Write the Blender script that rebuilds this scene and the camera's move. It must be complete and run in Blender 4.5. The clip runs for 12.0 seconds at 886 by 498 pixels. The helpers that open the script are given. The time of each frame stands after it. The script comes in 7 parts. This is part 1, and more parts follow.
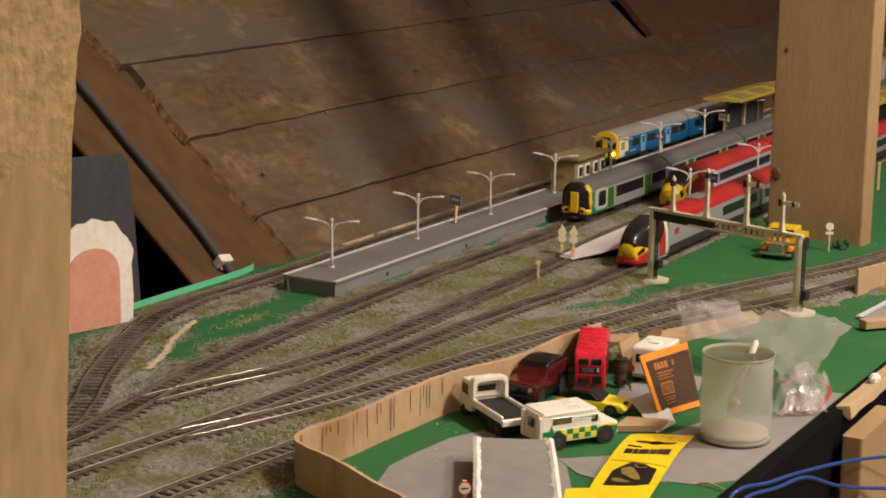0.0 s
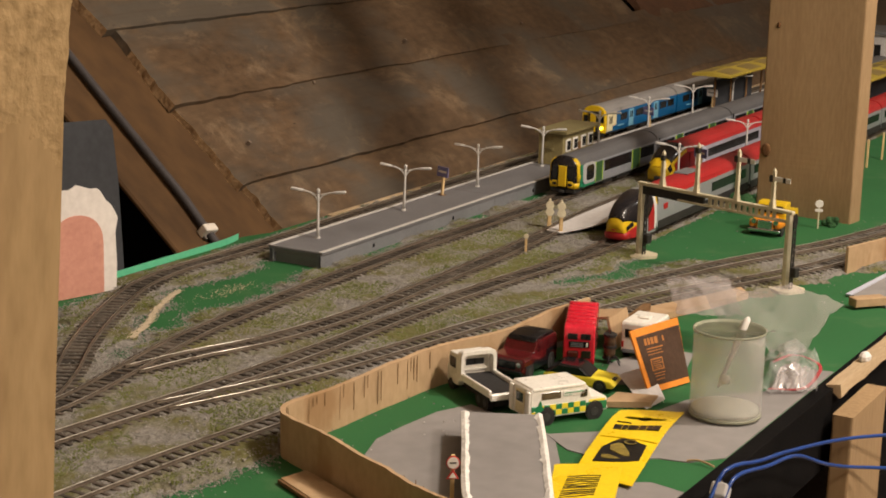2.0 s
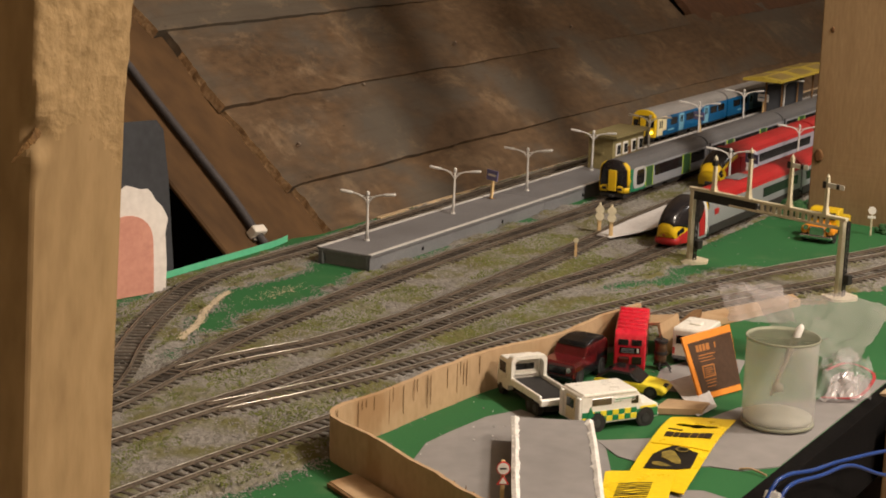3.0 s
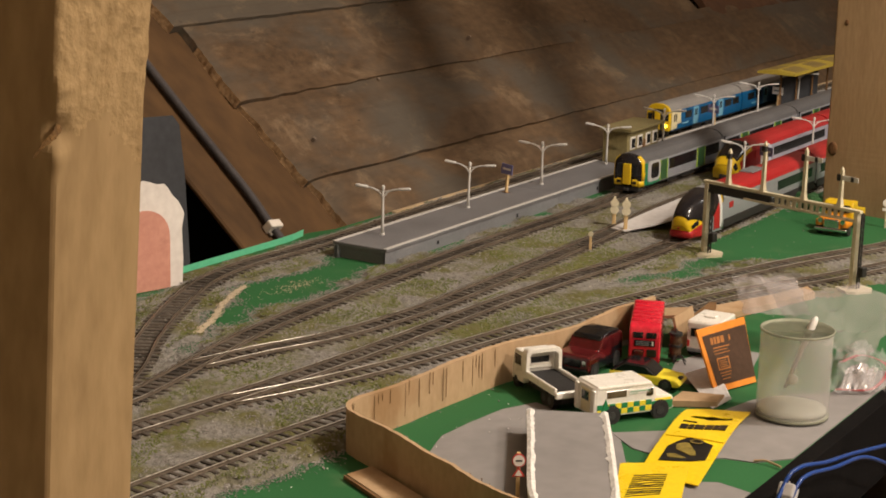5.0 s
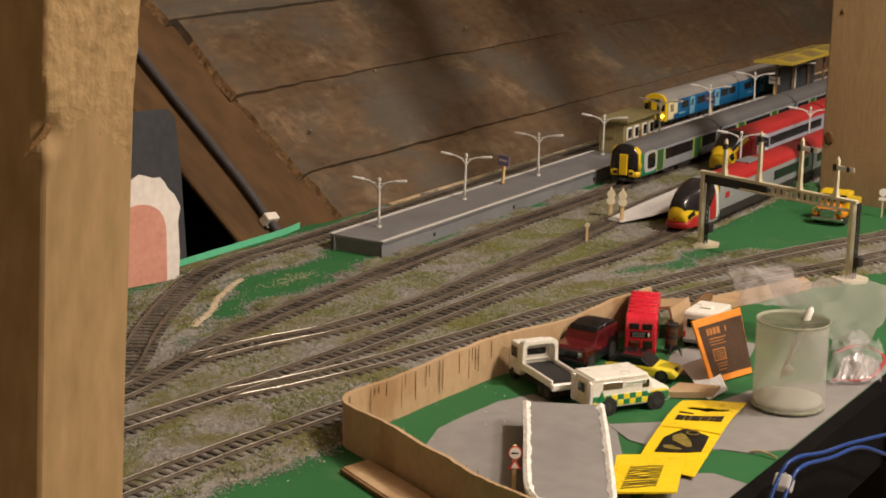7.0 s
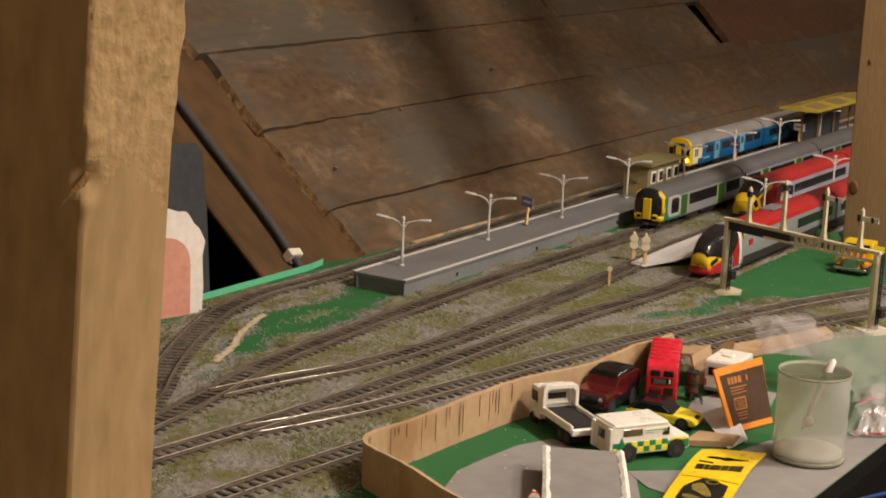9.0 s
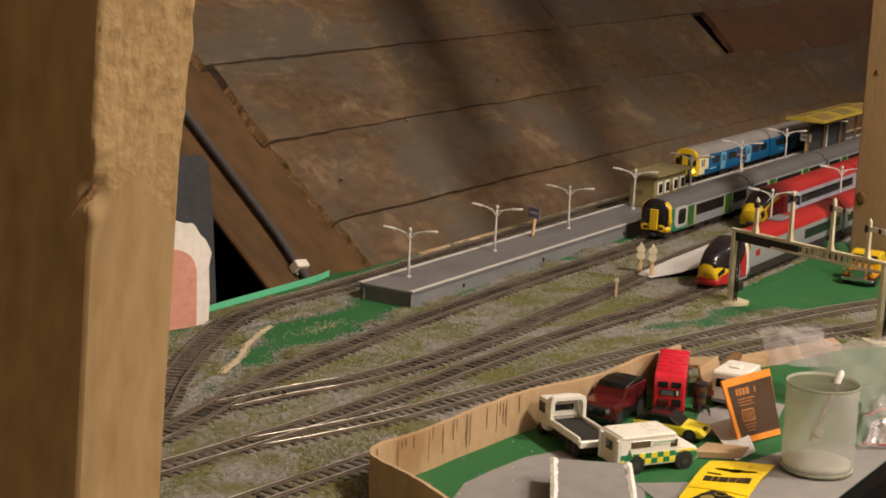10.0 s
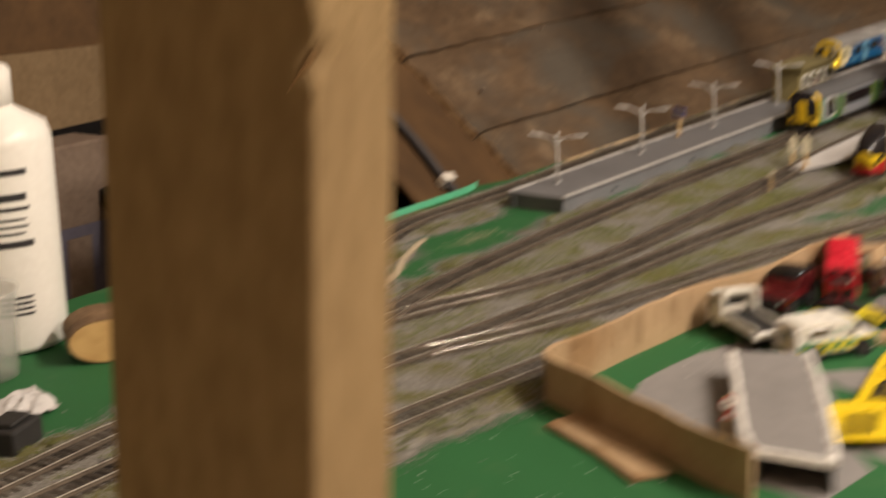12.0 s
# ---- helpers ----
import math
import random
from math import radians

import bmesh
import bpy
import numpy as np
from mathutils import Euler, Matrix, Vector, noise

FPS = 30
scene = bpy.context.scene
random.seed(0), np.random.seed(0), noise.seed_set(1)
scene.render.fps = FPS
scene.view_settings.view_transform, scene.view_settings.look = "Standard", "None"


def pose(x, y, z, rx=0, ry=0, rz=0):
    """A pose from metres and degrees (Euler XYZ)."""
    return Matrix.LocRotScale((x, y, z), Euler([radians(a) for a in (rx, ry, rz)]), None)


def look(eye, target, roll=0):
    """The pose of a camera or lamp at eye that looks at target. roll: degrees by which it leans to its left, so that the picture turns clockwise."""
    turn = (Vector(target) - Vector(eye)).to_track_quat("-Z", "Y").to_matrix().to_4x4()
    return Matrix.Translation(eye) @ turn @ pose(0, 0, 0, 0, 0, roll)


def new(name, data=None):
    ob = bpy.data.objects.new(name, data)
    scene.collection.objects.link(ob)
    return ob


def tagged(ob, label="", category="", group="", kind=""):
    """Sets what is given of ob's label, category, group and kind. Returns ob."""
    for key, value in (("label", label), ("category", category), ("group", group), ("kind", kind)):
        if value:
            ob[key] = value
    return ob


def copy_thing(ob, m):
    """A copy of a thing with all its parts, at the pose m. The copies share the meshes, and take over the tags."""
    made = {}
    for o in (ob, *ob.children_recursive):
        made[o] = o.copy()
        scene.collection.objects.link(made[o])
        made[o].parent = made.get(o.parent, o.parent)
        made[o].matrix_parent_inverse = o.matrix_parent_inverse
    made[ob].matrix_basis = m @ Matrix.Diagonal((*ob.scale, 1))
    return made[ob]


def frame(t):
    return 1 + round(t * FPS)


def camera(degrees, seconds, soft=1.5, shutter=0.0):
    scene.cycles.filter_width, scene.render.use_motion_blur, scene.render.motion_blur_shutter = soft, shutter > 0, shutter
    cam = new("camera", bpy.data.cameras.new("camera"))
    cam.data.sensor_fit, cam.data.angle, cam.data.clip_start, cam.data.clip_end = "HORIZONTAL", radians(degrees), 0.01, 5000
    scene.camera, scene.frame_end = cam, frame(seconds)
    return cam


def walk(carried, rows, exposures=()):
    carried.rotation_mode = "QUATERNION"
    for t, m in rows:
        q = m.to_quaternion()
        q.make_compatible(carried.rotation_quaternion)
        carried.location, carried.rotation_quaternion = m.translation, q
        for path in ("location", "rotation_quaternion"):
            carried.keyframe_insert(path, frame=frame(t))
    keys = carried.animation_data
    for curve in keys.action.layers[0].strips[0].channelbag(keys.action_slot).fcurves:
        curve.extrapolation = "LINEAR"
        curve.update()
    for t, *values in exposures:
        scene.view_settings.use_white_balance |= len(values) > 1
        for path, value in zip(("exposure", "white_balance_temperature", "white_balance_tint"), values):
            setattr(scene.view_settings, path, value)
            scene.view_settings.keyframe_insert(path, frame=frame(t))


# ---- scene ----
cam = camera(28.5, 12.0, soft=1.8, shutter=0.9)
PATH = [
    (0, (-1.321, -0.875, 0.391), (0.373, 0.101, -0.032), 0.7),
    (0.5, (-1.317, -0.872, 0.39), (0.369, 0.117, -0.035), 0.6),
    (1, (-1.312, -0.868, 0.384), (0.368, 0.127, -0.047), 1.2),
    (1.5, (-1.307, -0.861, 0.383), (0.390, 0.097, -0.066), 1.7),
    (2, (-1.311, -0.862, 0.386), (0.389, 0.091, -0.066), 1.6),
    (2.5, (-1.312, -0.86, 0.386), (0.372, 0.12, -0.067), 1.9),
    (3, (-1.308, -0.855, 0.385), (0.366, 0.142, -0.065), 1.8),
    (5, (-1.313, -0.858, 0.386), (0.351, 0.153, -0.071), 1.5),
    (5.5, (-1.309, -0.854, 0.385), (0.353, 0.159, -0.075), 1.6),
    (6, (-1.309, -0.854, 0.386), (0.352, 0.16, -0.078), 1.3),
    (6.5, (-1.312, -0.86, 0.387), (0.349, 0.151, -0.081), 0.8),
    (7, (-1.312, -0.86, 0.388), (0.35, 0.148, -0.08), 1.2),
    (7.5, (-1.312, -0.858, 0.388), (0.351, 0.152, -0.074), 1.7),
    (9.5, (-1.316, -0.858, 0.395), (0.34, 0.18, -0.028), 2.5),
    (10, (-1.314, -0.856, 0.394), (0.342, 0.184, -0.025), 2.4),
    (10.5, (-1.315, -0.859, 0.394), (0.332, 0.189, -0.04), 1.8),
    (11, (-1.317, -0.86, 0.394), (0.314, 0.204, -0.062), 1.5),
    (11.5, (-1.323, -0.860, 0.395), (0.289, 0.226, -0.073), 1.5),
    (11.6, (-1.324, -0.864, 0.396), (0.281, 0.233, -0.076), 1.3),
    (11.7, (-1.330, -0.865, 0.398), (0.269, 0.237, -0.079), 1.3),
    (11.8, (-1.322, -0.850, 0.388), (0.247, 0.287, -0.106), 0.2),
    (11.9, (-1.326, -0.845, 0.388), (0.240, 0.294, -0.113), -0.7),
    (12.0, (-1.315, -0.822, 0.372), (0.248, 0.320, -0.129), -1.9),
]
walk(cam, [(t, look(eye, target, roll)) for t, eye, target, roll in PATH])

# ---- light: a dim loft lit by bare warm bulbs out of view, and fill B ----
world = bpy.data.worlds.new("loft_dark")
scene.world = world
world.use_nodes = True
world.node_tree.nodes["Background"].inputs[0].default_value = (0.9, 0.7, 0.5, 1)
world.node_tree.nodes["Background"].inputs[1].default_value = 0.05


def bulb_light(name, place, watts, size, colour):
    data = bpy.data.lights.new(name, "POINT")
    data.energy, data.shadow_soft_size, data.color = watts, size, colour
    ob = new(name, data)
    ob.matrix_world = pose(*place)
    return ob


BULB_A = (0.15, -1.2, 1.35)
# B has no seen source; added to fill in the shade
FILL_B = (-0.45, -2.2, 1.5)
BULB_C = (1.55, -1.3, 1.15)
bulb_light("bulb_light", BULB_A, 98, 0.09, (1.0, 0.862, 0.725))
bulb_light("bulb_light", FILL_B, 112, 0.11, (1.0, 0.862, 0.725))
bulb_light("bulb_light", BULB_C, 13, 0.05, (1.0, 0.93, 0.86))

# ---- materials ----
def rgb(*c):
    return (*c, 1.0)


def material(name, dark, light, scale=60.0, fine=600.0, rough=0.6, metal=0.0, bump=0.15, stretch=(1, 1, 1), spec=0.4,
             vary=0.0, stain=None, stain_scale=9.0, stain_at=0.62, coat=0.0, coords="Object", relief=0.002):
    """A surface whose colour wanders between two tones at two scales, with fine relief and, if given, stains."""
    m = bpy.data.materials.new(name)
    m.use_nodes = True
    nt = m.node_tree
    n, l = nt.nodes, nt.links
    b = n["Principled BSDF"]
    co = n.new("ShaderNodeTexCoord")
    mp = n.new("ShaderNodeMapping")
    mp.inputs["Scale"].default_value = stretch
    l.new(co.outputs[coords], mp.inputs[0])
    big, small = n.new("ShaderNodeTexNoise"), n.new("ShaderNodeTexNoise")
    big.inputs["Scale"].default_value, big.inputs["Detail"].default_value, big.inputs["Roughness"].default_value = scale, 6, 0.6
    small.inputs["Scale"].default_value, small.inputs["Detail"].default_value = fine, 3
    for t in (big, small):
        l.new(mp.outputs[0], t.inputs["Vector"])
    mid = n.new("ShaderNodeMath")
    mid.operation = "MULTIPLY_ADD"
    mid.inputs[1].default_value = 0.45
    l.new(small.outputs[0], mid.inputs[0])
    half = n.new("ShaderNodeMath")
    half.operation = "MULTIPLY"
    half.inputs[1].default_value = 0.55
    l.new(big.outputs[0], half.inputs[0])
    l.new(half.outputs[0], mid.inputs[2])
    ramp = n.new("ShaderNodeValToRGB")
    ramp.color_ramp.elements[0].position, ramp.color_ramp.elements[1].position = 0.33, 0.67
    ramp.color_ramp.elements[0].color, ramp.color_ramp.elements[1].color = rgb(*dark), rgb(*light)
    l.new(mid.outputs[0], ramp.inputs[0])
    colour = ramp.outputs[0]
    if stain:
        sp = n.new("ShaderNodeTexNoise")
        sp.inputs["Scale"].default_value, sp.inputs["Detail"].default_value = stain_scale, 5
        l.new(mp.outputs[0], sp.inputs["Vector"])
        sr = n.new("ShaderNodeValToRGB")
        sr.color_ramp.elements[0].position, sr.color_ramp.elements[1].position = stain_at - 0.07, stain_at + 0.06
        l.new(sp.outputs[0], sr.inputs[0])
        mix = n.new("ShaderNodeMix")
        mix.data_type = "RGBA"
        mix.inputs["B"].default_value = rgb(*stain)
        mix.inputs[7].default_value = rgb(*stain)
        l.new(sr.outputs[0], mix.inputs[0])
        l.new(colour, mix.inputs[6])
        colour = mix.outputs[2]
    if vary:
        info = n.new("ShaderNodeObjectInfo")
        val = n.new("ShaderNodeHueSaturation")
        vm = n.new("ShaderNodeMapRange")
        vm.inputs[3].default_value, vm.inputs[4].default_value = 1 - vary, 1 + vary
        l.new(info.outputs["Random"], vm.inputs[0])
        l.new(vm.outputs[0], val.inputs["Value"])
        l.new(colour, val.inputs["Color"])
        colour = val.outputs[0]
    l.new(colour, b.inputs["Base Color"])
    rr = n.new("ShaderNodeMapRange")
    rr.inputs[3].default_value, rr.inputs[4].default_value = max(0.02, rough - 0.12), min(1, rough + 0.12)
    l.new(big.outputs[0], rr.inputs[0])
    l.new(rr.outputs[0], b.inputs["Roughness"])
    b.inputs["Metallic"].default_value = metal
    b.inputs["Specular IOR Level"].default_value = spec
    b.inputs["Coat Weight"].default_value = coat
    if bump:
        bp = n.new("ShaderNodeBump")
        bp.inputs["Strength"].default_value, bp.inputs["Distance"].default_value = bump, relief
        l.new(mid.outputs[0], bp.inputs["Height"])
        l.new(bp.outputs[0], b.inputs["Normal"])
    return m


def glow(name, colour, strength):
    m = bpy.data.materials.new(name)
    m.use_nodes = True
    b = m.node_tree.nodes["Principled BSDF"]
    b.inputs["Base Color"].default_value = rgb(*colour)
    b.inputs["Emission Color"].default_value = rgb(*colour)
    b.inputs["Emission Strength"].default_value = strength
    return m


def clear(name, colour, rough=0.05, ior=1.45, alpha=None):
    m = bpy.data.materials.new(name)
    m.use_nodes = True
    b = m.node_tree.nodes["Principled BSDF"]
    b.inputs["Base Color"].default_value = rgb(*colour)
    b.inputs["Roughness"].default_value, b.inputs["IOR"].default_value = rough, ior
    b.inputs["Transmission Weight"].default_value = 1.0
    if alpha is not None:
        b.inputs["Alpha"].default_value = alpha
    return m


def paint(name, c, rough=0.4, d=0.85, **k):
    return material(name, tuple(v * d for v in c), c, rough=rough, scale=k.pop("scale", 120), bump=k.pop("bump", 0.05), **k)


M_GREEN = paint("green_board_paint", (0.028, 0.128, 0.043), 0.75, 0.8, scale=14, stain=(0.05, 0.13, 0.05), stain_scale=22, stain_at=0.66, spec=0.2, bump=0.12)
M_BALLAST = material("ballast_grit", (0.098, 0.091, 0.079), (0.30, 0.285, 0.258), 200, 900, 0.95, bump=0.9, stain=(0.125, 0.118, 0.05), stain_scale=17, stain_at=0.52, spec=0.1)
M_STONE = material("ballast_stone", (0.095, 0.089, 0.079), (0.40, 0.38, 0.35), 300, 1500, 0.95, bump=0.2, spec=0.1)
M_FLOCK = material("grass_flock", (0.085, 0.10, 0.028), (0.185, 0.20, 0.065), 150, 900, 0.95, bump=0.3, spec=0.05)
M_SLEEPER = material("sleeper_plastic", (0.034, 0.027, 0.020), (0.098, 0.078, 0.060), 120, 900, 0.75, bump=0.15, vary=0.45)
M_RAIL = material("nickel_rail", (0.46, 0.43, 0.38), (0.70, 0.66, 0.58), 40, 400, 0.31, metal=1.0, bump=0.05, stain=(0.17, 0.135, 0.10), stain_scale=24, stain_at=0.68)
M_RAILSIDE = material("weathered_rail_side", (0.07, 0.053, 0.038), (0.18, 0.145, 0.11), 60, 500, 0.6, metal=0.3, bump=0.1)
M_TRACKBED = material("oily_track_bed", (0.05, 0.043, 0.035), (0.20, 0.178, 0.15), 150, 900, 0.9, bump=0.8, spec=0.15, stain=(0.028, 0.024, 0.021), stain_scale=13, stain_at=0.55)
M_GREYPLAT = material("platform_grey_plastic", (0.118, 0.117, 0.124), (0.178, 0.177, 0.185), 40, 700, 0.6, bump=0.15)
M_PLATSIDE = material("platform_side_grey", (0.13, 0.135, 0.145), (0.19, 0.195, 0.205), 40, 700, 0.55, bump=0.1)
M_WHITEEDGE = paint("platform_edge_paint", (0.55, 0.54, 0.52), 0.6)
def weathered(name, dark, light, grey, pale, grain=(1.6, 26, 26)):
    """Old sawn board: brown streaks along the grain, grey weathered areas, pale scuffs, dark knots."""
    m = material(name, dark, light, 5.5, 70, 0.55, bump=0.3, stretch=(0.8, 1.3, 1.3), vary=0.22, spec=0.3, relief=0.003)
    nt = m.node_tree
    n, l = nt.nodes, nt.links
    b = n["Principled BSDF"]
    colour = b.inputs["Base Color"].links[0].from_socket
    co = n.new("ShaderNodeTexCoord")
    info = n.new("ShaderNodeObjectInfo")
    shift = n.new("ShaderNodeVectorMath")
    shift.operation = "ADD"
    l.new(co.outputs["Object"], shift.inputs[0])
    l.new(info.outputs["Random"], shift.inputs[1])

    def spots(stretch, scale, detail, at, width, tone, amount, rough=0.6):
        nonlocal colour
        mp = n.new("ShaderNodeMapping")
        mp.inputs["Scale"].default_value = stretch
        l.new(shift.outputs[0], mp.inputs[0])
        t = n.new("ShaderNodeTexNoise")
        t.inputs["Scale"].default_value, t.inputs["Detail"].default_value = scale, detail
        t.inputs["Roughness"].default_value, t.inputs["Distortion"].default_value = rough, 0.5
        l.new(mp.outputs[0], t.inputs["Vector"])
        r = n.new("ShaderNodeMapRange")
        r.inputs[1].default_value, r.inputs[2].default_value, r.inputs[4].default_value = at - width, at + width, amount
        l.new(t.outputs[0], r.inputs[0])
        mix = n.new("ShaderNodeMix")
        mix.data_type = "RGBA"
        l.new(r.outputs[0], mix.inputs[0])
        l.new(colour, mix.inputs[6])
        mix.inputs[7].default_value = rgb(*tone)
        colour = mix.outputs[2]
        return t
    spots((0.6, 1.0, 1.0), 7.0, 5, 0.52, 0.07, grey, 0.85)
    fine = spots(grain, 5.0, 4, 0.62, 0.12, dark, 0.35, 0.7)
    spots((0.9, 1.4, 1.4), 10.0, 7, 0.62, 0.07, pale, 0.6, 0.75)
    spots((2.0, 2.6, 2.6), 30.0, 3, 0.73, 0.05, tuple(0.4 * c for c in dark), 0.8)
    l.new(colour, b.inputs["Base Color"])
    old = b.inputs["Normal"].links[0].from_node
    bp = n.new("ShaderNodeBump")
    bp.inputs["Strength"].default_value, bp.inputs["Distance"].default_value = 0.25, 0.0012
    l.new(fine.outputs[0], bp.inputs["Height"])
    l.new(old.outputs[0], bp.inputs["Normal"])
    l.new(bp.outputs[0], b.inputs["Normal"])
    return m


M_ROOF = weathered("old_sarking_board", (0.046, 0.028, 0.015), (0.132, 0.083, 0.045), (0.075, 0.066, 0.053), (0.225, 0.160, 0.098))
M_REDBOARD = material("reddish_board", (0.055, 0.026, 0.014), (0.12, 0.058, 0.03), 8, 60, 0.7, bump=0.3)
M_ROOFEDGE = material("split_board_end", (0.15, 0.085, 0.038), (0.38, 0.25, 0.13), 60, 300, 0.9, bump=0.8, relief=0.004)
M_RAFTER = material("dark_stained_rafter", (0.046, 0.0235, 0.0085), (0.10, 0.053, 0.0195), 6, 40, 0.7, bump=0.15, stretch=(1.3, 0.7, 1.3), spec=0.3)
M_PINE = material("rough_sawn_pine", (0.19, 0.124, 0.056), (0.30, 0.207, 0.101), 9, 110, 0.85, bump=0.3, stretch=(1.4, 1.4, 0.5), stain=(0.22, 0.115, 0.04), stain_scale=6, stain_at=0.72, spec=0.2)
M_PINETORN = material("torn_fuzzy_pine", (0.20, 0.134, 0.062), (0.31, 0.216, 0.109), 75, 260, 0.95, bump=0.6, stain=(0.18, 0.118, 0.055), stain_scale=60, stain_at=0.70, spec=0.1, relief=0.0035)
M_PINE_OLD = material("planed_pine_post", (0.25, 0.165, 0.085), (0.35, 0.24, 0.13), 14, 200, 0.7, bump=0.15, stretch=(1.5, 1.5, 0.3), stain=(0.2, 0.125, 0.06), stain_scale=7, stain_at=0.72, spec=0.25)
M_CARD = material("corrugated_card", (0.335, 0.228, 0.13), (0.445, 0.312, 0.185), 18, 200, 0.9, bump=0.15, stretch=(1, 1, 0.6), stain=(0.30, 0.185, 0.095), stain_scale=22, stain_at=0.62, spec=0.15)
M_OLDCARD = material("old_brown_card", (0.125, 0.085, 0.046), (0.19, 0.133, 0.076), 12, 150, 0.9, spec=0.1)
M_CARDDARK = material("creased_card", (0.12, 0.065, 0.03), (0.22, 0.13, 0.065), 60, 300, 0.9, spec=0.1)
M_GREYCARD = material("dark_grey_card", (0.022, 0.024, 0.028), (0.042, 0.044, 0.050), 14, 120, 0.8, bump=0.1)
# fascia black, also on the sheets that stand in for dark voids
M_BLACK = material("black_fascia_void", (0.004, 0.0038, 0.0038), (0.009, 0.008, 0.008), 30, 300, 0.95, bump=0.2, spec=0.05)
M_ROAD = material("grey_road_paint", (0.20, 0.19, 0.186), (0.26, 0.247, 0.24), 9, 60, 0.8, bump=0.05, spec=0.2)
M_LOFT = material("loft_timber", (0.20, 0.165, 0.13), (0.34, 0.29, 0.24), 4, 60, 0.9, bump=0.2)
# pale tone chosen so the unseen west wall throws light back
M_BOUNCE = material("pale_bounce_wall", (0.50, 0.42, 0.32), (0.64, 0.56, 0.45), 3, 60, 0.9, bump=0.1)
M_EAVES = material("dark_eaves_timber", (0.14, 0.09, 0.045), (0.28, 0.19, 0.10), 4, 60, 0.9, bump=0.2)


# ---- mesh tools ----
def part(name, bm, mat, parent=None, label="", smooth=False, m=None):
    me = bpy.data.meshes.new(name)
    bm.to_mesh(me)
    bm.free()
    for k in (mat if isinstance(mat, (list, tuple)) else [mat]):
        me.materials.append(k)
    if smooth:
        for p in me.polygons:
            p.use_smooth = True
    ob = new(name, me)
    if parent is not None:
        ob.parent = parent
    if m is not None:
        ob.matrix_basis = m
    if label:
        ob["label"] = label
    return ob


def thing(name, label, category, m=None, group="", kind=""):
    ob = new(name)
    ob.empty_display_size = 0.01
    if m is not None:
        ob.matrix_basis = m
    return tagged(ob, label, category, group, kind)


def box(bm, x0, x1, y0, y1, z0, z1, bevel=0.0, seg=1, m=None):
    r = bmesh.ops.create_cube(bm, size=1.0)
    vs = r["verts"]
    for v in vs:
        v.co = Vector(((x0 + x1) / 2 + v.co.x * (x1 - x0), (y0 + y1) / 2 + v.co.y * (y1 - y0), (z0 + z1) / 2 + v.co.z * (z1 - z0)))
    if bevel:
        es = list({e for v in vs for e in v.link_edges})
        out = bmesh.ops.bevel(bm, geom=es, offset=bevel, segments=seg, affect="EDGES", profile=0.5)
        vs = list({v for f in out["faces"] for v in f.verts} | {v for v in vs if v.is_valid})
    if m is not None:
        bmesh.ops.transform(bm, matrix=m, verts=vs)
    return bm


def boxed(*a, **k):
    return box(bmesh.new(), *a, **k)


def cyl(bm, p, q, r0, r1=None, n=10, caps=True):
    p, q = Vector(p), Vector(q)
    r1 = r0 if r1 is None else r1
    d = q - p
    rot = d.to_track_quat("Z", "Y").to_matrix().to_4x4()
    bmesh.ops.create_cone(bm, cap_ends=caps, segments=n, radius1=r0, radius2=r1, depth=d.length, matrix=Matrix.Translation((p + q) / 2) @ rot)
    return bm


def rod(*a, **k):
    return cyl(bmesh.new(), *a, **k)


def ball(bm, p, r, n=10, sx=1, sy=1, sz=1):
    bmesh.ops.create_uvsphere(bm, u_segments=n, v_segments=max(4, n // 2 + 1), radius=r, matrix=Matrix.Translation(p) @ Matrix.Diagonal((sx, sy, sz, 1)))
    return bm


def loft(rings, closed=True, cap=True, bm=None):
    """A skin over rings of points, all of one count."""
    bm = bm or bmesh.new()
    vr = [[bm.verts.new(p) for p in ring] for ring in rings]
    n = len(vr[0])
    for a, b in zip(vr, vr[1:]):
        for i in range(n if closed else n - 1):
            j = (i + 1) % n
            bm.faces.new((a[i], a[j], b[j], b[i]))
    if cap and closed:
        bm.faces.new(list(reversed(vr[0])))
        bm.faces.new(vr[-1])
    bmesh.ops.recalc_face_normals(bm, faces=bm.faces)
    return bm


def lathe(profile, n=24, at=(0, 0, 0), cap=True):
    return loft([[(at[0] + r * math.cos(2 * math.pi * i / n), at[1] + r * math.sin(2 * math.pi * i / n), at[2] + z) for i in range(n)] for r, z in profile], cap=cap)


def slab(outline, z0, z1, m=None):
    """A flat plate with the given outline, between two heights."""
    bm = bmesh.new()
    lo, hi = [bm.verts.new((x, y, z0)) for x, y in outline], [bm.verts.new((x, y, z1)) for x, y in outline]
    bm.faces.new(hi)
    bm.faces.new(list(reversed(lo)))
    n = len(lo)
    for i in range(n):
        bm.faces.new((lo[i], lo[(i + 1) % n], hi[(i + 1) % n], hi[i]))
    bmesh.ops.recalc_face_normals(bm, faces=bm.faces)
    if m is not None:
        bmesh.ops.transform(bm, matrix=m, verts=bm.verts)
    return bm


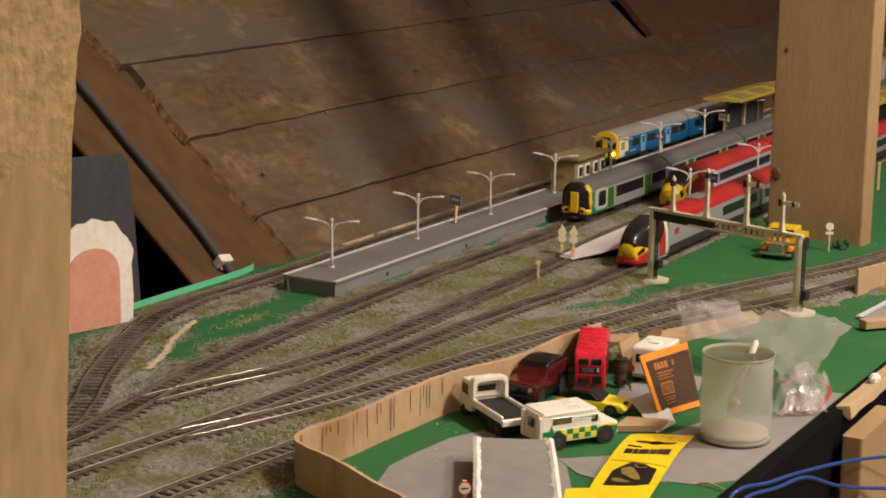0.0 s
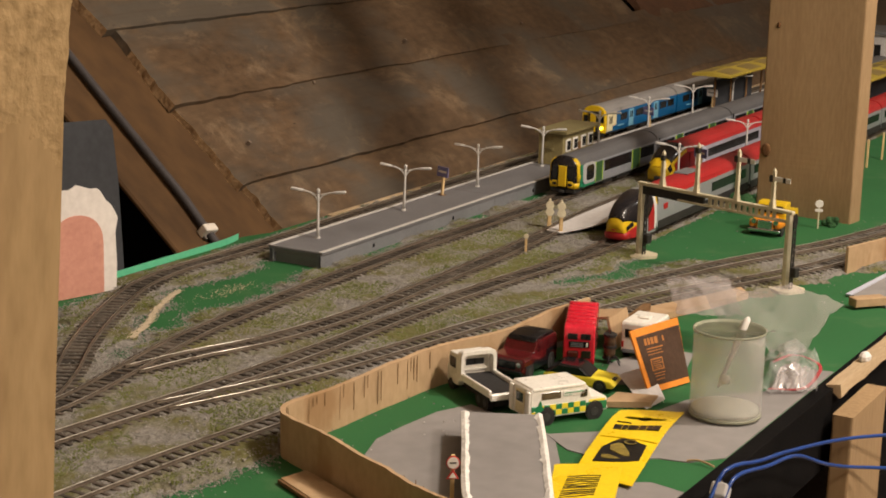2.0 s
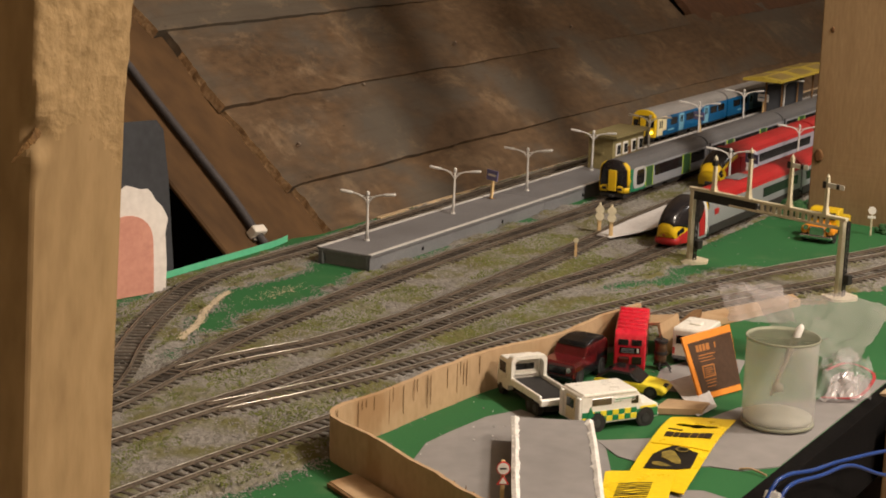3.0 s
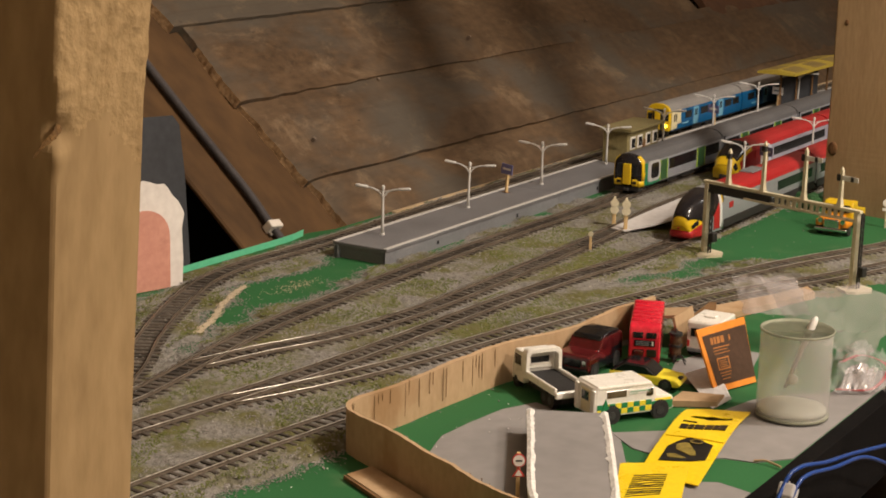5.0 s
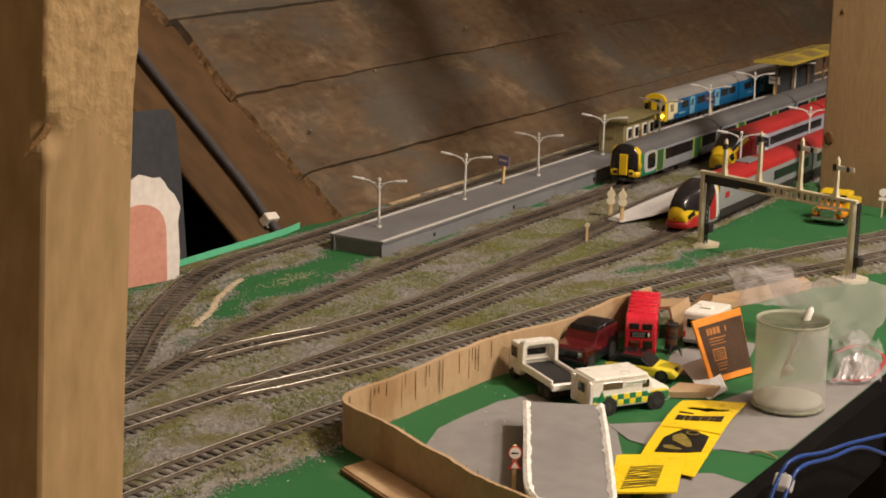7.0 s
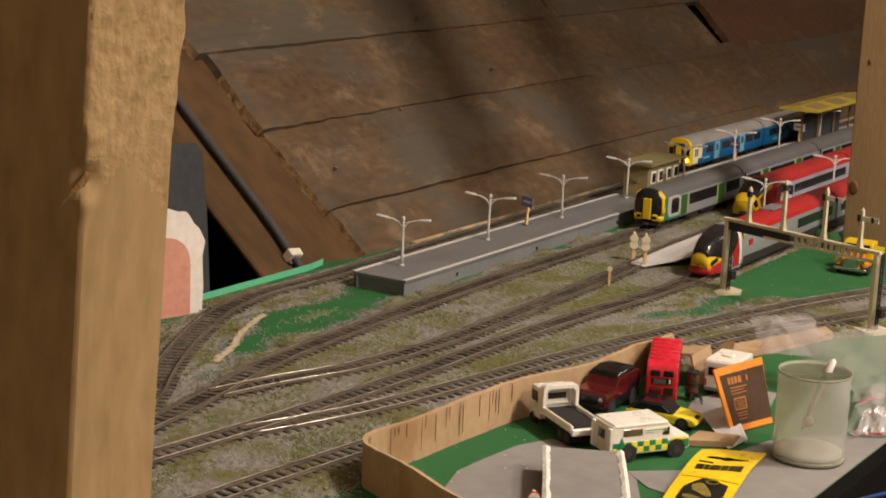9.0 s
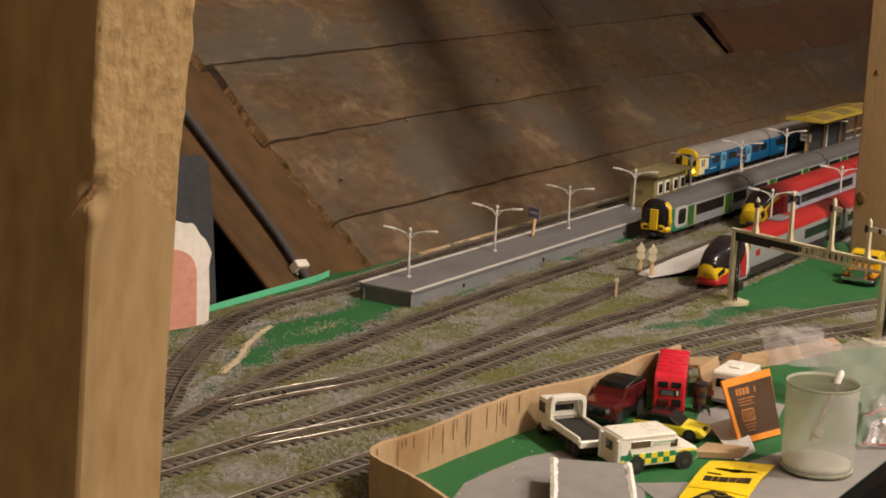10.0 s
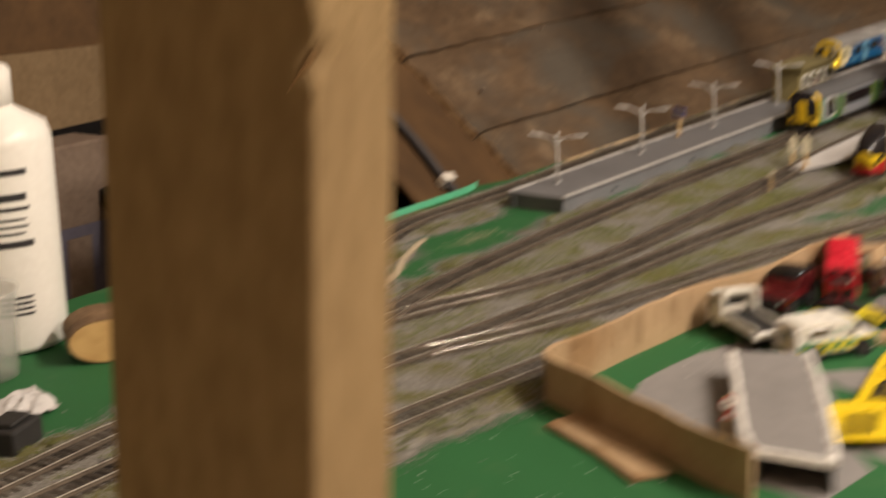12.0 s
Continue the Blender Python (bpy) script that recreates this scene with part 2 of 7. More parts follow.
def smooth_line(points, step):
    """Evenly spaced points along a smooth line through the given ones."""
    P = [Vector(p) for p in points]
    P = [P[0] * 2 - P[1]] + P + [P[-1] * 2 - P[-2]]
    fine = []
    for a, b, c, d in zip(P, P[1:], P[2:], P[3:]):
        for i in range(24):
            t = i / 24
            fine.append(0.5 * ((2 * b) + (c - a) * t + (2 * a - 5 * b + 4 * c - d) * t * t + (3 * b - a - 3 * c + d) * t ** 3))
    fine.append(P[-2])
    out, left = [fine[0]], step
    for a, b in zip(fine, fine[1:]):
        d = (b - a).length
        while d >= left:
            a = a + (b - a) * (left / d)
            out.append(a)
            d, left = (b - a).length, step
        left -= d
    return out


def sweep(line, ring, up=(0, 0, 1)):
    """A bar of the given cross-section (across, up) along a line."""
    rings = []
    for i, p in enumerate(line):
        t = (line[min(i + 1, len(line) - 1)] - line[max(i - 1, 0)]).normalized()
        s = t.cross(Vector(up)).normalized()
        u = s.cross(t)
        rings.append([p + s * a + u * b for a, b in ring])
    return loft(rings)


def round_ring(r, n=10):
    return [(r * math.cos(2 * math.pi * i / n), r * math.sin(2 * math.pi * i / n)) for i in range(n)]

# ---- the board, roof and loft ----
# world: x runs along the platform, y towards the sloping roof, z = 0 the top of the board
EDGE_Y = -0.4985
ground = part("ground", slab([(-1.5, EDGE_Y), (2.6, EDGE_Y), (2.6, 0.129), (0.1, 0.129), (0.07, 0.14), (-0.15, 0.14), (-0.3, 0.19), (-1.5, 0.22)], -0.018, 0.0), M_GREEN)
tagged(ground, "green painted baseboard of a model railway", "baseboard", kind="structure")
fascia = part("board_edge", boxed(-1.5, 2.6, EDGE_Y - 0.012, EDGE_Y - 0.0003, -0.06, 0.0004, 0.0003), M_BLACK)
tagged(fascia, "black painted edge strip of the baseboard", "trim", kind="structure")

# the darkness below the board is a black sheet, not shade
skirt = part("board_skirt", loft([[(x, -0.5 - 0.003 + 0.004 * math.sin(x * 21), -0.02), (x, -0.5 + 0.006 * math.sin(x * 17), -0.94), (x, -0.494 + 0.006 * math.sin(x * 17), -0.94), (x, -0.494, -0.02)] for x in [0.06 + 0.03 * k for k in range(85)]]), M_BLACK)
tagged(skirt, "black sheet standing in for the dark void under the baseboard", "cloth", kind="structure")

# roof slope: rises away from the board
ROOF_Y, ROOF_S = 0.135, 0.872
ROOF_A = math.atan(ROOF_S)
roof_m = pose(0, ROOF_Y, 0, math.degrees(ROOF_A), 0, 0)
roof = thing("roof_slope", "dark old overlapping boards of a sloping loft roof", "roof", roof_m, kind="structure")


M_NAIL = material("rusty_nail", (0.12, 0.085, 0.06), (0.30, 0.24, 0.19), 200, 900, 0.5, metal=0.6)


def roof_board(x0, x1, s0, s1, lean, lift, seed):
    """One wide board, lapped over the one below, with a ragged end, a wavering lower edge and slight cupping."""
    s1 += 0.02
    rnd = random.Random(seed)
    nx = max(4, int((x1 - x0) / 0.012))
    bm = bmesh.new()
    grid = []
    for j in range(25):
        q = j / 24
        s = s0 + (s1 - s0) * q
        chip = rnd.uniform(-0.0012, 0.0012) + 0.0022 * noise.noise((s * 34, seed, 1)) + 0.003 * noise.noise((s * 9, seed, 5))
        line = []
        for i in range(nx + 1):
            x = x0 + (x1 - x0) * i / nx
            if i == 0:
                x += chip + lean * q
            elif i == 1:
                x += 0.6 * chip + lean * q
            ragged = 0.0022 * noise.noise((x * 9, seed, 0)) + 0.0016 * noise.noise((x * 40, seed, 3)) + 0.0007 * noise.noise((x * 150, seed, 3))
            w = s + (ragged if j == 0 else 0) + 0.0042 * x
            drop = 1 - 0.85 * max(0, min(1, (x - 0.25) / 0.8))
            z = lift * drop * (1 - q) + 0.003 * noise.noise((x * 3, s * 5, seed)) + 0.0012 * noise.noise((x * 14, s * 16, seed))
            z -= 0.0016 * math.exp(-((x - x0) / 0.006) ** 2)
            line.append(bm.verts.new((x, w, z)))
        grid.append(line)
    for j in range(24):
        for i in range(nx):
            bm.faces.new((grid[j][i], grid[j][i + 1], grid[j + 1][i + 1], grid[j + 1][i]))
    geom = bmesh.ops.extrude_face_region(bm, geom=bm.faces[:])
    for v in [g for g in geom["geom"] if isinstance(g, bmesh.types.BMVert)]:
        v.co.z -= 0.0105
        v.co.x -= 0.0022 * (v.co.x < x0 + 0.012) * (0.6 + 0.8 * noise.noise((v.co.y * 60, seed, 9)))
    bmesh.ops.recalc_face_normals(bm, faces=bm.faces)
    for f in bm.faces:
        c = f.calc_center_median()
        if abs(f.normal.x) > 0.4 and c.x < x0 + 0.006 and x0 < 0.16:
            f.material_index = 1
    return part("board", bm, [M_REDBOARD if 1.3 < x0 < 1.4 else M_ROOF, M_ROOFEDGE], roof)


for k, (x0, x1, s0, s1, lean) in enumerate([
        (0.125, 2.7, -0.055, 0.0565, 0.004), (0.118, 2.7, 0.0575, 0.1685, 0.005), (0.116, 1.339, 0.1695, 0.2790, 0.009), (1.378, 2.7, 0.1695, 0.2790, 0.02),
        (0.108, 0.895, 0.280, 0.391, -0.009), (0.902, 2.7, 0.280, 0.391, 0.0), (0.11, 1.24, 0.392, 0.505, 0.0), (1.246, 2.7, 0.392, 0.505, 0.0), (0.11, 2.7, 0.506, 0.62, 0.0), (0.11, 2.7, 0.621, 0.74, 0.0)]):
    roof_board(x0, x1, s0, s1, lean, 0.005, k + 1)
for x, s, z in ((0.176, 0.105, 0.005), (0.372, 0.168, 0.002), (0.62, 0.205, 0.006), (0.55, 0.30, 0.008), (0.78, 0.31, 0.007), (0.95, 0.204, 0.003), (1.05, 0.42, 0.003), (0.36, 0.42, 0.008)):
    part("nail_head", cyl(bmesh.new(), (x, s, z - 0.004), (x, s, z + 0.0025), 0.0024, 0.0020, n=8), M_NAIL, roof)
# plain black sheet behind the boards
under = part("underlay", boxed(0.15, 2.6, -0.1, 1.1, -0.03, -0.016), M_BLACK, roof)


# rafters beside the boards
def beam(name, label, x0, x1, s0, s1, z0, z1, mat=M_RAFTER):
    ob = part(name, boxed(x0, x1, s0, s1, z0, z1, 0.002), mat, None, m=roof_m)
    return tagged(ob, label, "rafter", kind="structure")


beam("rafter", "dark brown stained rafter with a grey conduit on it", -0.025, 0.175, -0.012, 0.9, -0.014, -0.0075)
# black sheet in place of the dark, empty gap beside the rafter
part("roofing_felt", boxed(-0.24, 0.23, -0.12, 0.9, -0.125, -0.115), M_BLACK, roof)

# a sloping strut, added above the camera's view to cast the roof's shadow band
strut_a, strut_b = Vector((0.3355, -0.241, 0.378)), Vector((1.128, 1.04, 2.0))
tagged(part("roof_strut", loft([[p + Vector((dx, dy, 0)) for dx, dy in ((-.040, -.03), (.040, -.03), (.040, .03), (-.040, .03))] for p in (strut_a, strut_b)]), M_RAFTER), "unseen dark strut added to cast a shadow band on the roof", "strut", kind="structure")

# a hanging purlin, added out of view to shade the far slope from the bulbs
tagged(part("purlin", loft([[(x, y, z + h) for y, h in ((-.52, 0), (-.48, 0), (-.48, .16), (-.52, .16))] for x, z in ((.42, .77), (.95, .665), (2.69, .31))]), M_RAFTER), "unseen dark purlin added to shade the far roof slope", "purlin", kind="structure")

# the rest of the loft, out of view; it closes the place and bounces light
def wall(name, label, *a, mat=M_LOFT):
    return tagged(part(name, boxed(*a), mat), label, "wall", kind="structure")


wall("wall_north", "dark boarded loft wall behind the roof slope", -2.6, 2.7, 1.05, 1.10, -0.95, 2.2, mat=M_EAVES)
wall("wall_south", "dark boarded loft wall", -2.6, 2.7, -2.6, -2.55, -0.95, 2.2)
# made pale as a reflector for the near post's dark side
wall("wall_west", "unseen loft wall made pale to bounce light", -2.65, -2.6, -2.6, 1.4, -0.95, 2.2, mat=M_BOUNCE)
wall("wall_east", "dark boarded loft wall", 2.7, 2.75, -2.6, 1.4, -0.95, 2.2)
wall("floor", "dusty boarded loft floor", -2.6, 2.7, -2.6, 1.4, -1.0, -0.95)
wall("ceiling", "dark boarded loft ceiling", -2.6, 2.7, -2.6, 1.4, 2.2, 2.25)


# posts
def post(name, label, w, d, z0, z1, m, mat, seed, rough_top=0.0):
    """A square-sawn timber with softly rounded, uneven edges."""
    rings = []
    n = int((z1 - z0) / 0.006)
    rnd = random.Random(seed)
    for i in range(n + 1):
        z = z0 + (z1 - z0) * i / n
        ring = []
        for cx, cy in ((0, 0), (w, 0), (w, d), (0, d)):
            for k in range(3):
                a = {(0, 0): 180, (w, 0): 270, (w, d): 0, (0, d): 90}[(cx, cy)] + 45 * k
                r = 0.0018
                ox, oy = (r if cx == 0 else -r), (r if cy == 0 else -r)
                x = cx + ox + r * math.cos(radians(a))
                y = cy + oy + r * math.sin(radians(a))
                e = 0.0011 * noise.noise((cx * 30 + seed, cy * 30, z * 14)) + rough_top * max(0, min(1, (z - 0.30) / 0.05)) * 0.0016 * noise.noise((x * 90, y * 90 + seed, z * 120))
                x += e
                y += e
                ring.append((x, y, z))
        rings.append(ring)
    ob = part(name, loft(rings), mat, None, m=m)
    return tagged(ob, label, "post")


lean = Matrix.Translation((-0.98, -0.53, 0.3)) @ Matrix.Rotation(radians(2.6), 4, (0.745, 0.667, 0)) @ Matrix.Translation((0.98, 0.53, -0.3))

M_CHIP = material("bark_chip", (0.05, 0.026, 0.009), (0.16, 0.088, 0.032), 250, 900, 0.8, bump=0.5, spec=0.1)


def rough_post(w, d, m):
    """A rough sawn timber: smooth low down, torn and fuzzy above, with a bite out of one edge and splinters there."""
    zs = [-0.95 + 0.05 * k for k in range(23)] + [0.2 + 0.0016 * k for k in range(172)] + [0.49 + 0.06 * k for k in range(30)]
    rings = []
    for z in zs:
        torn_z = max(0.0, min(1.0, (z - 0.312) / 0.02))
        ring = []
        corners = [(0, 0), (w, 0), (w, d), (0, d)]
        for k in range(4):
            (ax, ay), (bx, by) = corners[k], corners[(k + 1) % 4]
            torn = torn_z * (1.0 if k == 0 else 0.15)
            n = 30 if k in (0, 3) else 6
            for i, s in enumerate([0, 0.025, 0.05] + [j / n for j in range(2 if n > 9 else 1, n)] + [0.95, 0.975] * (n < 9) + [0.985] * (n > 9)):
                x, y = ax + (bx - ax) * s, ay + (by - ay) * s
                nx_, ny_ = ((0, -1), (1, 0), (0, 1), (-1, 0))[k]
                if i == 0:
                    nx_, ny_ = x / w * 2 - 1, y / d * 2 - 1
                out = 0.0005 * noise.noise((x * 30, y * 30, z * 14)) - (0.0004 if i == 0 else 0)
                grain = noise.noise((x * 240, y * 240, z * 210)) + 0.8 * noise.noise((x * 110, y * 110, z * 90))
                out += torn * (0.0006 * grain + 0.0010 * noise.noise((x * 50, y * 50, z * 70)))
                near_edge = math.exp(-((x / 0.006) ** 2 + (y / 0.0025) ** 2))
                bite = near_edge * math.exp(-((z - 0.3135) / 0.0042) ** 2)
                lump = near_edge * (math.exp(-((z - 0.3075) / 0.0028) ** 2) + 0.9 * math.exp(-((z - 0.324) / 0.005) ** 2) * (1 + 0.6 * grain))
                flare = 0.003 * max(0, min(1, (z - 0.318) / 0.03)) * (x / w) ** 2
                ring.append((x + nx_ * out + 0.0032 * bite - 0.0010 * lump + flare, y + ny_ * out + 0.0022 * bite - 0.0010 * lump, z))
        rings.append(ring)
    bm = loft(rings)
    for f in bm.faces:
        c = f.calc_center_median()
        if f.normal.y < -0.4 and 0.317 + 0.012 * noise.noise((c.x * 60, c.y * 60, c.z * 30)) - (0.012 if c.x > w * 0.6 else 0) < c.z:
            f.material_index = 1
    ob = part("timber_post", bm, [M_PINE, M_PINETORN], None, smooth=True, m=m)
    for p in ob.data.polygons:
        p.use_smooth = p.normal.y < -0.4 and p.center.z > 0.30
    tagged(ob, "rough sawn pale pine post with torn fuzzy upper edge", "post")
    chip = smooth_line([(0.003, 0.001, 0.3150), (-0.0005, 0.0005, 0.3128), (-0.0032, 0.001, 0.3112), (-0.0062, 0.002, 0.3080)], 0.0006)
    part("bark_chip", loft([[p + Vector((0.0007 * math.cos(a), 0.0007 * math.sin(a), 0.0008 * math.sin(a))) * (1.15 - i / len(chip)) * (1 + 0.7 * noise.noise((i * 0.8, a, 3))) for a in (0, 0.9, 1.8, 2.7, 3.6, 4.5, 5.4)] for i, p in enumerate(chip)]), M_CHIP, ob, "dark bark chip")


rough_post(0.039, 0.063, lean @ pose(-1.003, -0.5571, 0, 0, 0, 8))
post("timber_post", "planed brown pine post standing on the board", 0.028, 0.112, 0.0, 2.2, pose(0.5025, -0.345, 0, 0, 0, -7), M_PINE_OLD, 8)
post("board_leg", "knotty pale pine upright under the board's edge", 0.09, 0.016, -0.95, -0.013, pose(-0.106, -0.533, 0), M_PINE_OLD, 12)

# ---- tracks and ballast ----
LINES = {
    "back": [(2.5, .098), (.6, .098), (.25, .096), (.1, .093), (.03, .092), (-.03, .094), (-.09, .096), (-.15, .088), (-.204, .068), (-.27, .037), (-.33, .004), (-.39, -.034), (-.45, -.062), (-.52, -.072)],
    "platform": [(2.5, -.037), (.6, -.037), (.346, -.038), (.172, -.034), (.022, -.034), (-.113, -.038), (-.219, -.043), (-.288, -.051), (-.359, -.065), (-.44, -.078), (-.53, -.076), (-.62, -.066), (-.72, -.073), (-.9, -.085)],
    "middle": [(2.5, -.098), (.7, -.098), (.515, -.098), (.388, -.100), (.247, -.109), (.139, -.114), (-.03, -.118), (-.132, -.117), (-.231, -.104), (-.299, -.081), (-.36, -.066)],
    "main": [(2.5, -.184), (.7, -.184), (.224, -.181), (.04, -.165), (-.09, -.155), (-.216, -.151), (-.313, -.145), (-.407, -.135), (-.49, -.124), (-.6, -.112), (-.75, -.112), (-.95, -.12)],
    "branch": [(1.0, -.475), (.8, -.445), (.6, -.415), (.45, -.384), (.351, -.355), (.23, -.307), (.075, -.260), (-.071, -.223), (-.175, -.203), (-.271, -.184), (-.344, -.163), (-.41, -.138)],
    "near": [(.9, -.488), (.7, -.462), (.5, -.432), (.36, -.405), (.268, -.382), (.178, -.348), (.107, -.316), (.013, -.288), (-.2, -.247), (-.39, -.220), (-.442, -.213), (-.496, -.206), (-.578, -.199), (-.68, -.192), (-.85, -.183)],
}
TRACKS = {k: smooth_line([(x, y, 0) for x, y in v], 0.0088) for k, v in LINES.items()}
RAIL_TOP = 0.0072
rail_ring = [(-.0010, 0), (.0010, 0), (.0010, .0005), (.0003, .0007), (.0003, .0018), (.00048, .0020), (.00048, .0023), (.0004, .00248), (.00022, .00258), (0, .00262), (-.00022, .00258), (-.0004, .00248), (-.00048, .0023), (-.00048, .0020), (-.0003, .0018), (-.0003, .0007), (-.0010, .0005)]
sleeper_mesh = boxed(-.0015, .0015, -.0148, .0148, .0022, .0044, 0.0003)
sleeper_data = bpy.data.meshes.new("sleeper")
sleeper_mesh.to_mesh(sleeper_data)
sleeper_mesh.free()
sleeper_data.materials.append(M_SLEEPER)
TRACK_THINGS = {}
for key, line in TRACKS.items():
    tr = thing("railway_track", "model railway track with dark sleepers and nickel rails on ballast", "railway track", group="tracks")
    TRACK_THINGS[key] = tr
    for side in (-.0084, .0084):
        pts = []
        for i, p in enumerate(line):
            t = (line[min(i + 1, len(line) - 1)] - line[max(i - 1, 0)]).normalized()
            pts.append(p + Vector((-t.y, t.x, 0)) * side + Vector((0, 0, .0044)))
        bm = sweep(pts, rail_ring)
        for f in bm.faces:
            head = f.calc_center_median().z > .0066
            f.material_index, f.smooth = int(not head), head
        part("rail", bm, [M_RAIL, M_RAILSIDE], tr)


ALL = np.array([(p.x, p.y) for line in TRACKS.values() for p in line])


def track_gap(xs, ys):
    """Distance of each point from the nearest track's centre."""
    out = np.full(xs.shape, 1.0)
    for k in range(0, len(ALL), 1):
        d = (xs - ALL[k, 0]) ** 2 + (ys - ALL[k, 1]) ** 2
        np.minimum(out, d, out=out)
    return np.sqrt(out)


def line_y(key, x):
    pts = sorted((p.x, p.y) for p in TRACKS[key])
    return np.interp(x, [a for a, b in pts], [b for a, b in pts])


def is_ballast(xs, ys, gap):
    """Ballast lies round every track, and over all the ground between the platform line and the near lines."""
    w = np.array([noise.noise((x * 22, y * 22, 1.3)) + 0.6 * noise.noise((x * 75, y * 75, 4.0)) for x, y in zip(xs.ravel(), ys.ravel())]).reshape(xs.shape)
    round_tracks = gap < 0.0235 + 0.007 * w
    between = (ys < line_y("platform", xs)) & (ys > np.where(xs < -0.40, line_y("near", xs), line_y("branch", xs))) & (xs < 0.07 + 0.03 * w)
    left = (ys > line_y("near", xs)) & (ys < line_y("platform", xs)) & (xs < -0.3)
    mid = (ys < line_y("platform", xs)) & (ys > line_y("main", xs) + 0.0) & (xs < 0.62)
    low = (ys < line_y("branch", xs)) & (ys > line_y("near", xs)) & (xs > -0.45) & (xs < 0.45)
    spill = (gap < 0.034 + 0.012 * w) & (w > 0.05)
    # the yard behind its cardboard wall stays clear
    yard = (xs > -0.47) & (xs < -0.05) & (ys < np.interp(xs, [-0.47, -.43, -.37, -.26, -.194, -.139, -.05], [-.34, -.25, -.249, -.258, -.275, -.284, -.300]))
    bare = (xs > 0.235 + 0.02 * w) & (ys < line_y("main", xs)) & (ys > line_y("branch", xs)) & (gap > 0.0165 + 0.002 * w)
    return (round_tracks | between | left | mid | low | spill) & ~yard & ~bare, w


gx, gy = np.arange(-0.95, 1.25, 0.0042), np.arange(-0.475, 0.125, 0.0042)
XS, YS = np.meshgrid(gx, gy)
GAP = track_gap(XS, YS)
COVER, WOB = is_ballast(XS, YS, GAP)
rng = np.random.default_rng(5)
def blurred(a, times):
    a = a.astype(float)
    for _ in range(times):
        p = np.pad(a, 1, mode="edge")
        a = sum(p[i:i + a.shape[0], j:j + a.shape[1]] for i in range(3) for j in range(3)) / 9
    return a


SOFT, WIDE = blurred(COVER, 1), blurred(COVER, 6)
ZS = -0.0016 + 0.0044 * SOFT + 0.0012 * rng.random(XS.shape) + 0.0006 * WOB
ny, nx = XS.shape
verts = np.stack([XS.ravel(), YS.ravel(), ZS.ravel()], 1)
idx = np.arange(ny * nx).reshape(ny, nx)
NEARBY = SOFT > 0.05
keep = NEARBY[:-1, :-1] & NEARBY[1:, :-1] & NEARBY[:-1, 1:] & NEARBY[1:, 1:]
quads = np.stack([idx[:-1, :-1], idx[:-1, 1:], idx[1:, 1:], idx[1:, :-1]], -1)[keep]
me = bpy.data.meshes.new("ballast")
me.from_pydata(verts.tolist(), [], quads.tolist())
me.materials.append(M_BALLAST)
me.materials.append(M_TRACKBED)
dark_lines = np.array([(p.x, p.y) for k in ("back", "platform", "middle", "main") for p in TRACKS[k]])
DGAP = np.full(XS.shape, 1.0)
for p in dark_lines:
    np.minimum(DGAP, (XS - p[0]) ** 2 + (YS - p[1]) ** 2, out=DGAP)
DGAP = np.sqrt(DGAP)
inside = (DGAP + 0.0035 * WOB < 0.0130)[:-1, :-1][keep]
me.polygons.foreach_set("material_index", inside.astype(np.int32))
tagged(new("ballast_bed", me), "grey brown grit ballast spread between the tracks", "ballast", kind="stuff")


def scatter(name, label, category, pts, sizes, mat, flat=0.7):
    """Many small eight-sided grains in one mesh."""
    n = len(pts)
    base = np.array([(1, 0, 0), (0, 1, 0), (-1, 0, 0), (0, -1, 0), (0, 0, 1), (0, 0, -1)], float)
    tri = np.array([(0, 1, 4), (1, 2, 4), (2, 3, 4), (3, 0, 4), (1, 0, 5), (2, 1, 5), (3, 2, 5), (0, 3, 5)])
    a = rng.random(n) * 6.28
    v = base[None] * (0.6 + 0.8 * rng.random((n, 6, 1))) * sizes[:, None, None]
    v[..., 2] *= flat
    c, s = np.cos(a)[:, None], np.sin(a)[:, None]
    x, y = v[..., 0] * c - v[..., 1] * s, v[..., 0] * s + v[..., 1] * c
    v = np.stack([x, y, v[..., 2]], -1) + pts[:, None, :]
    f = (tri[None] + 6 * np.arange(n)[:, None, None]).reshape(-1, 3)
    m = bpy.data.meshes.new(name)
    m.from_pydata(v.reshape(-1, 3).tolist(), [], f.tolist())
    m.materials.append(mat)
    return tagged(new(name, m), label, category, kind="stuff")


def sample(n, lo, hi):
    return rng.uniform(lo[0], hi[0], n), rng.uniform(lo[1], hi[1], n)


px_, py_ = sample(170000, (-0.9, -0.47), (0.75, 0.122))
ii = np.clip(((py_ - gy[0]) / 0.0042).round().astype(int), 0, ny - 1), np.clip(((px_ - gx[0]) / 0.0042).round().astype(int), 0, nx - 1)
on, wide_, wob, gap_ = SOFT[ii] > 0.6, WIDE[ii], WOB[ii], GAP[ii]
ok = on & ((gap_ > 0.0125) | (rng.random(len(px_)) < np.where(DGAP[ii] < 0.014, 0.3, 0.8)))
stones = np.stack([px_[ok], py_[ok], 0.0030 + 0.0006 * rng.random(ok.sum())], 1)
scatter("ballast_stones", "loose grey stone ballast grains among the sleepers", "ballast", stones, rng.uniform(0.0004, 0.0011, len(stones)), M_STONE)
patch = np.array([noise.noise((x * 11, y * 19, 7.7)) + 0.5 * noise.noise((x * 40, y * 40, 2.2)) for x, y in zip(px_, py_)])
ok = on & (gap_ > 0.0178) & (patch > -0.05)
tufts = np.stack([px_[ok], py_[ok], np.full(ok.sum(), 0.0036)], 1)
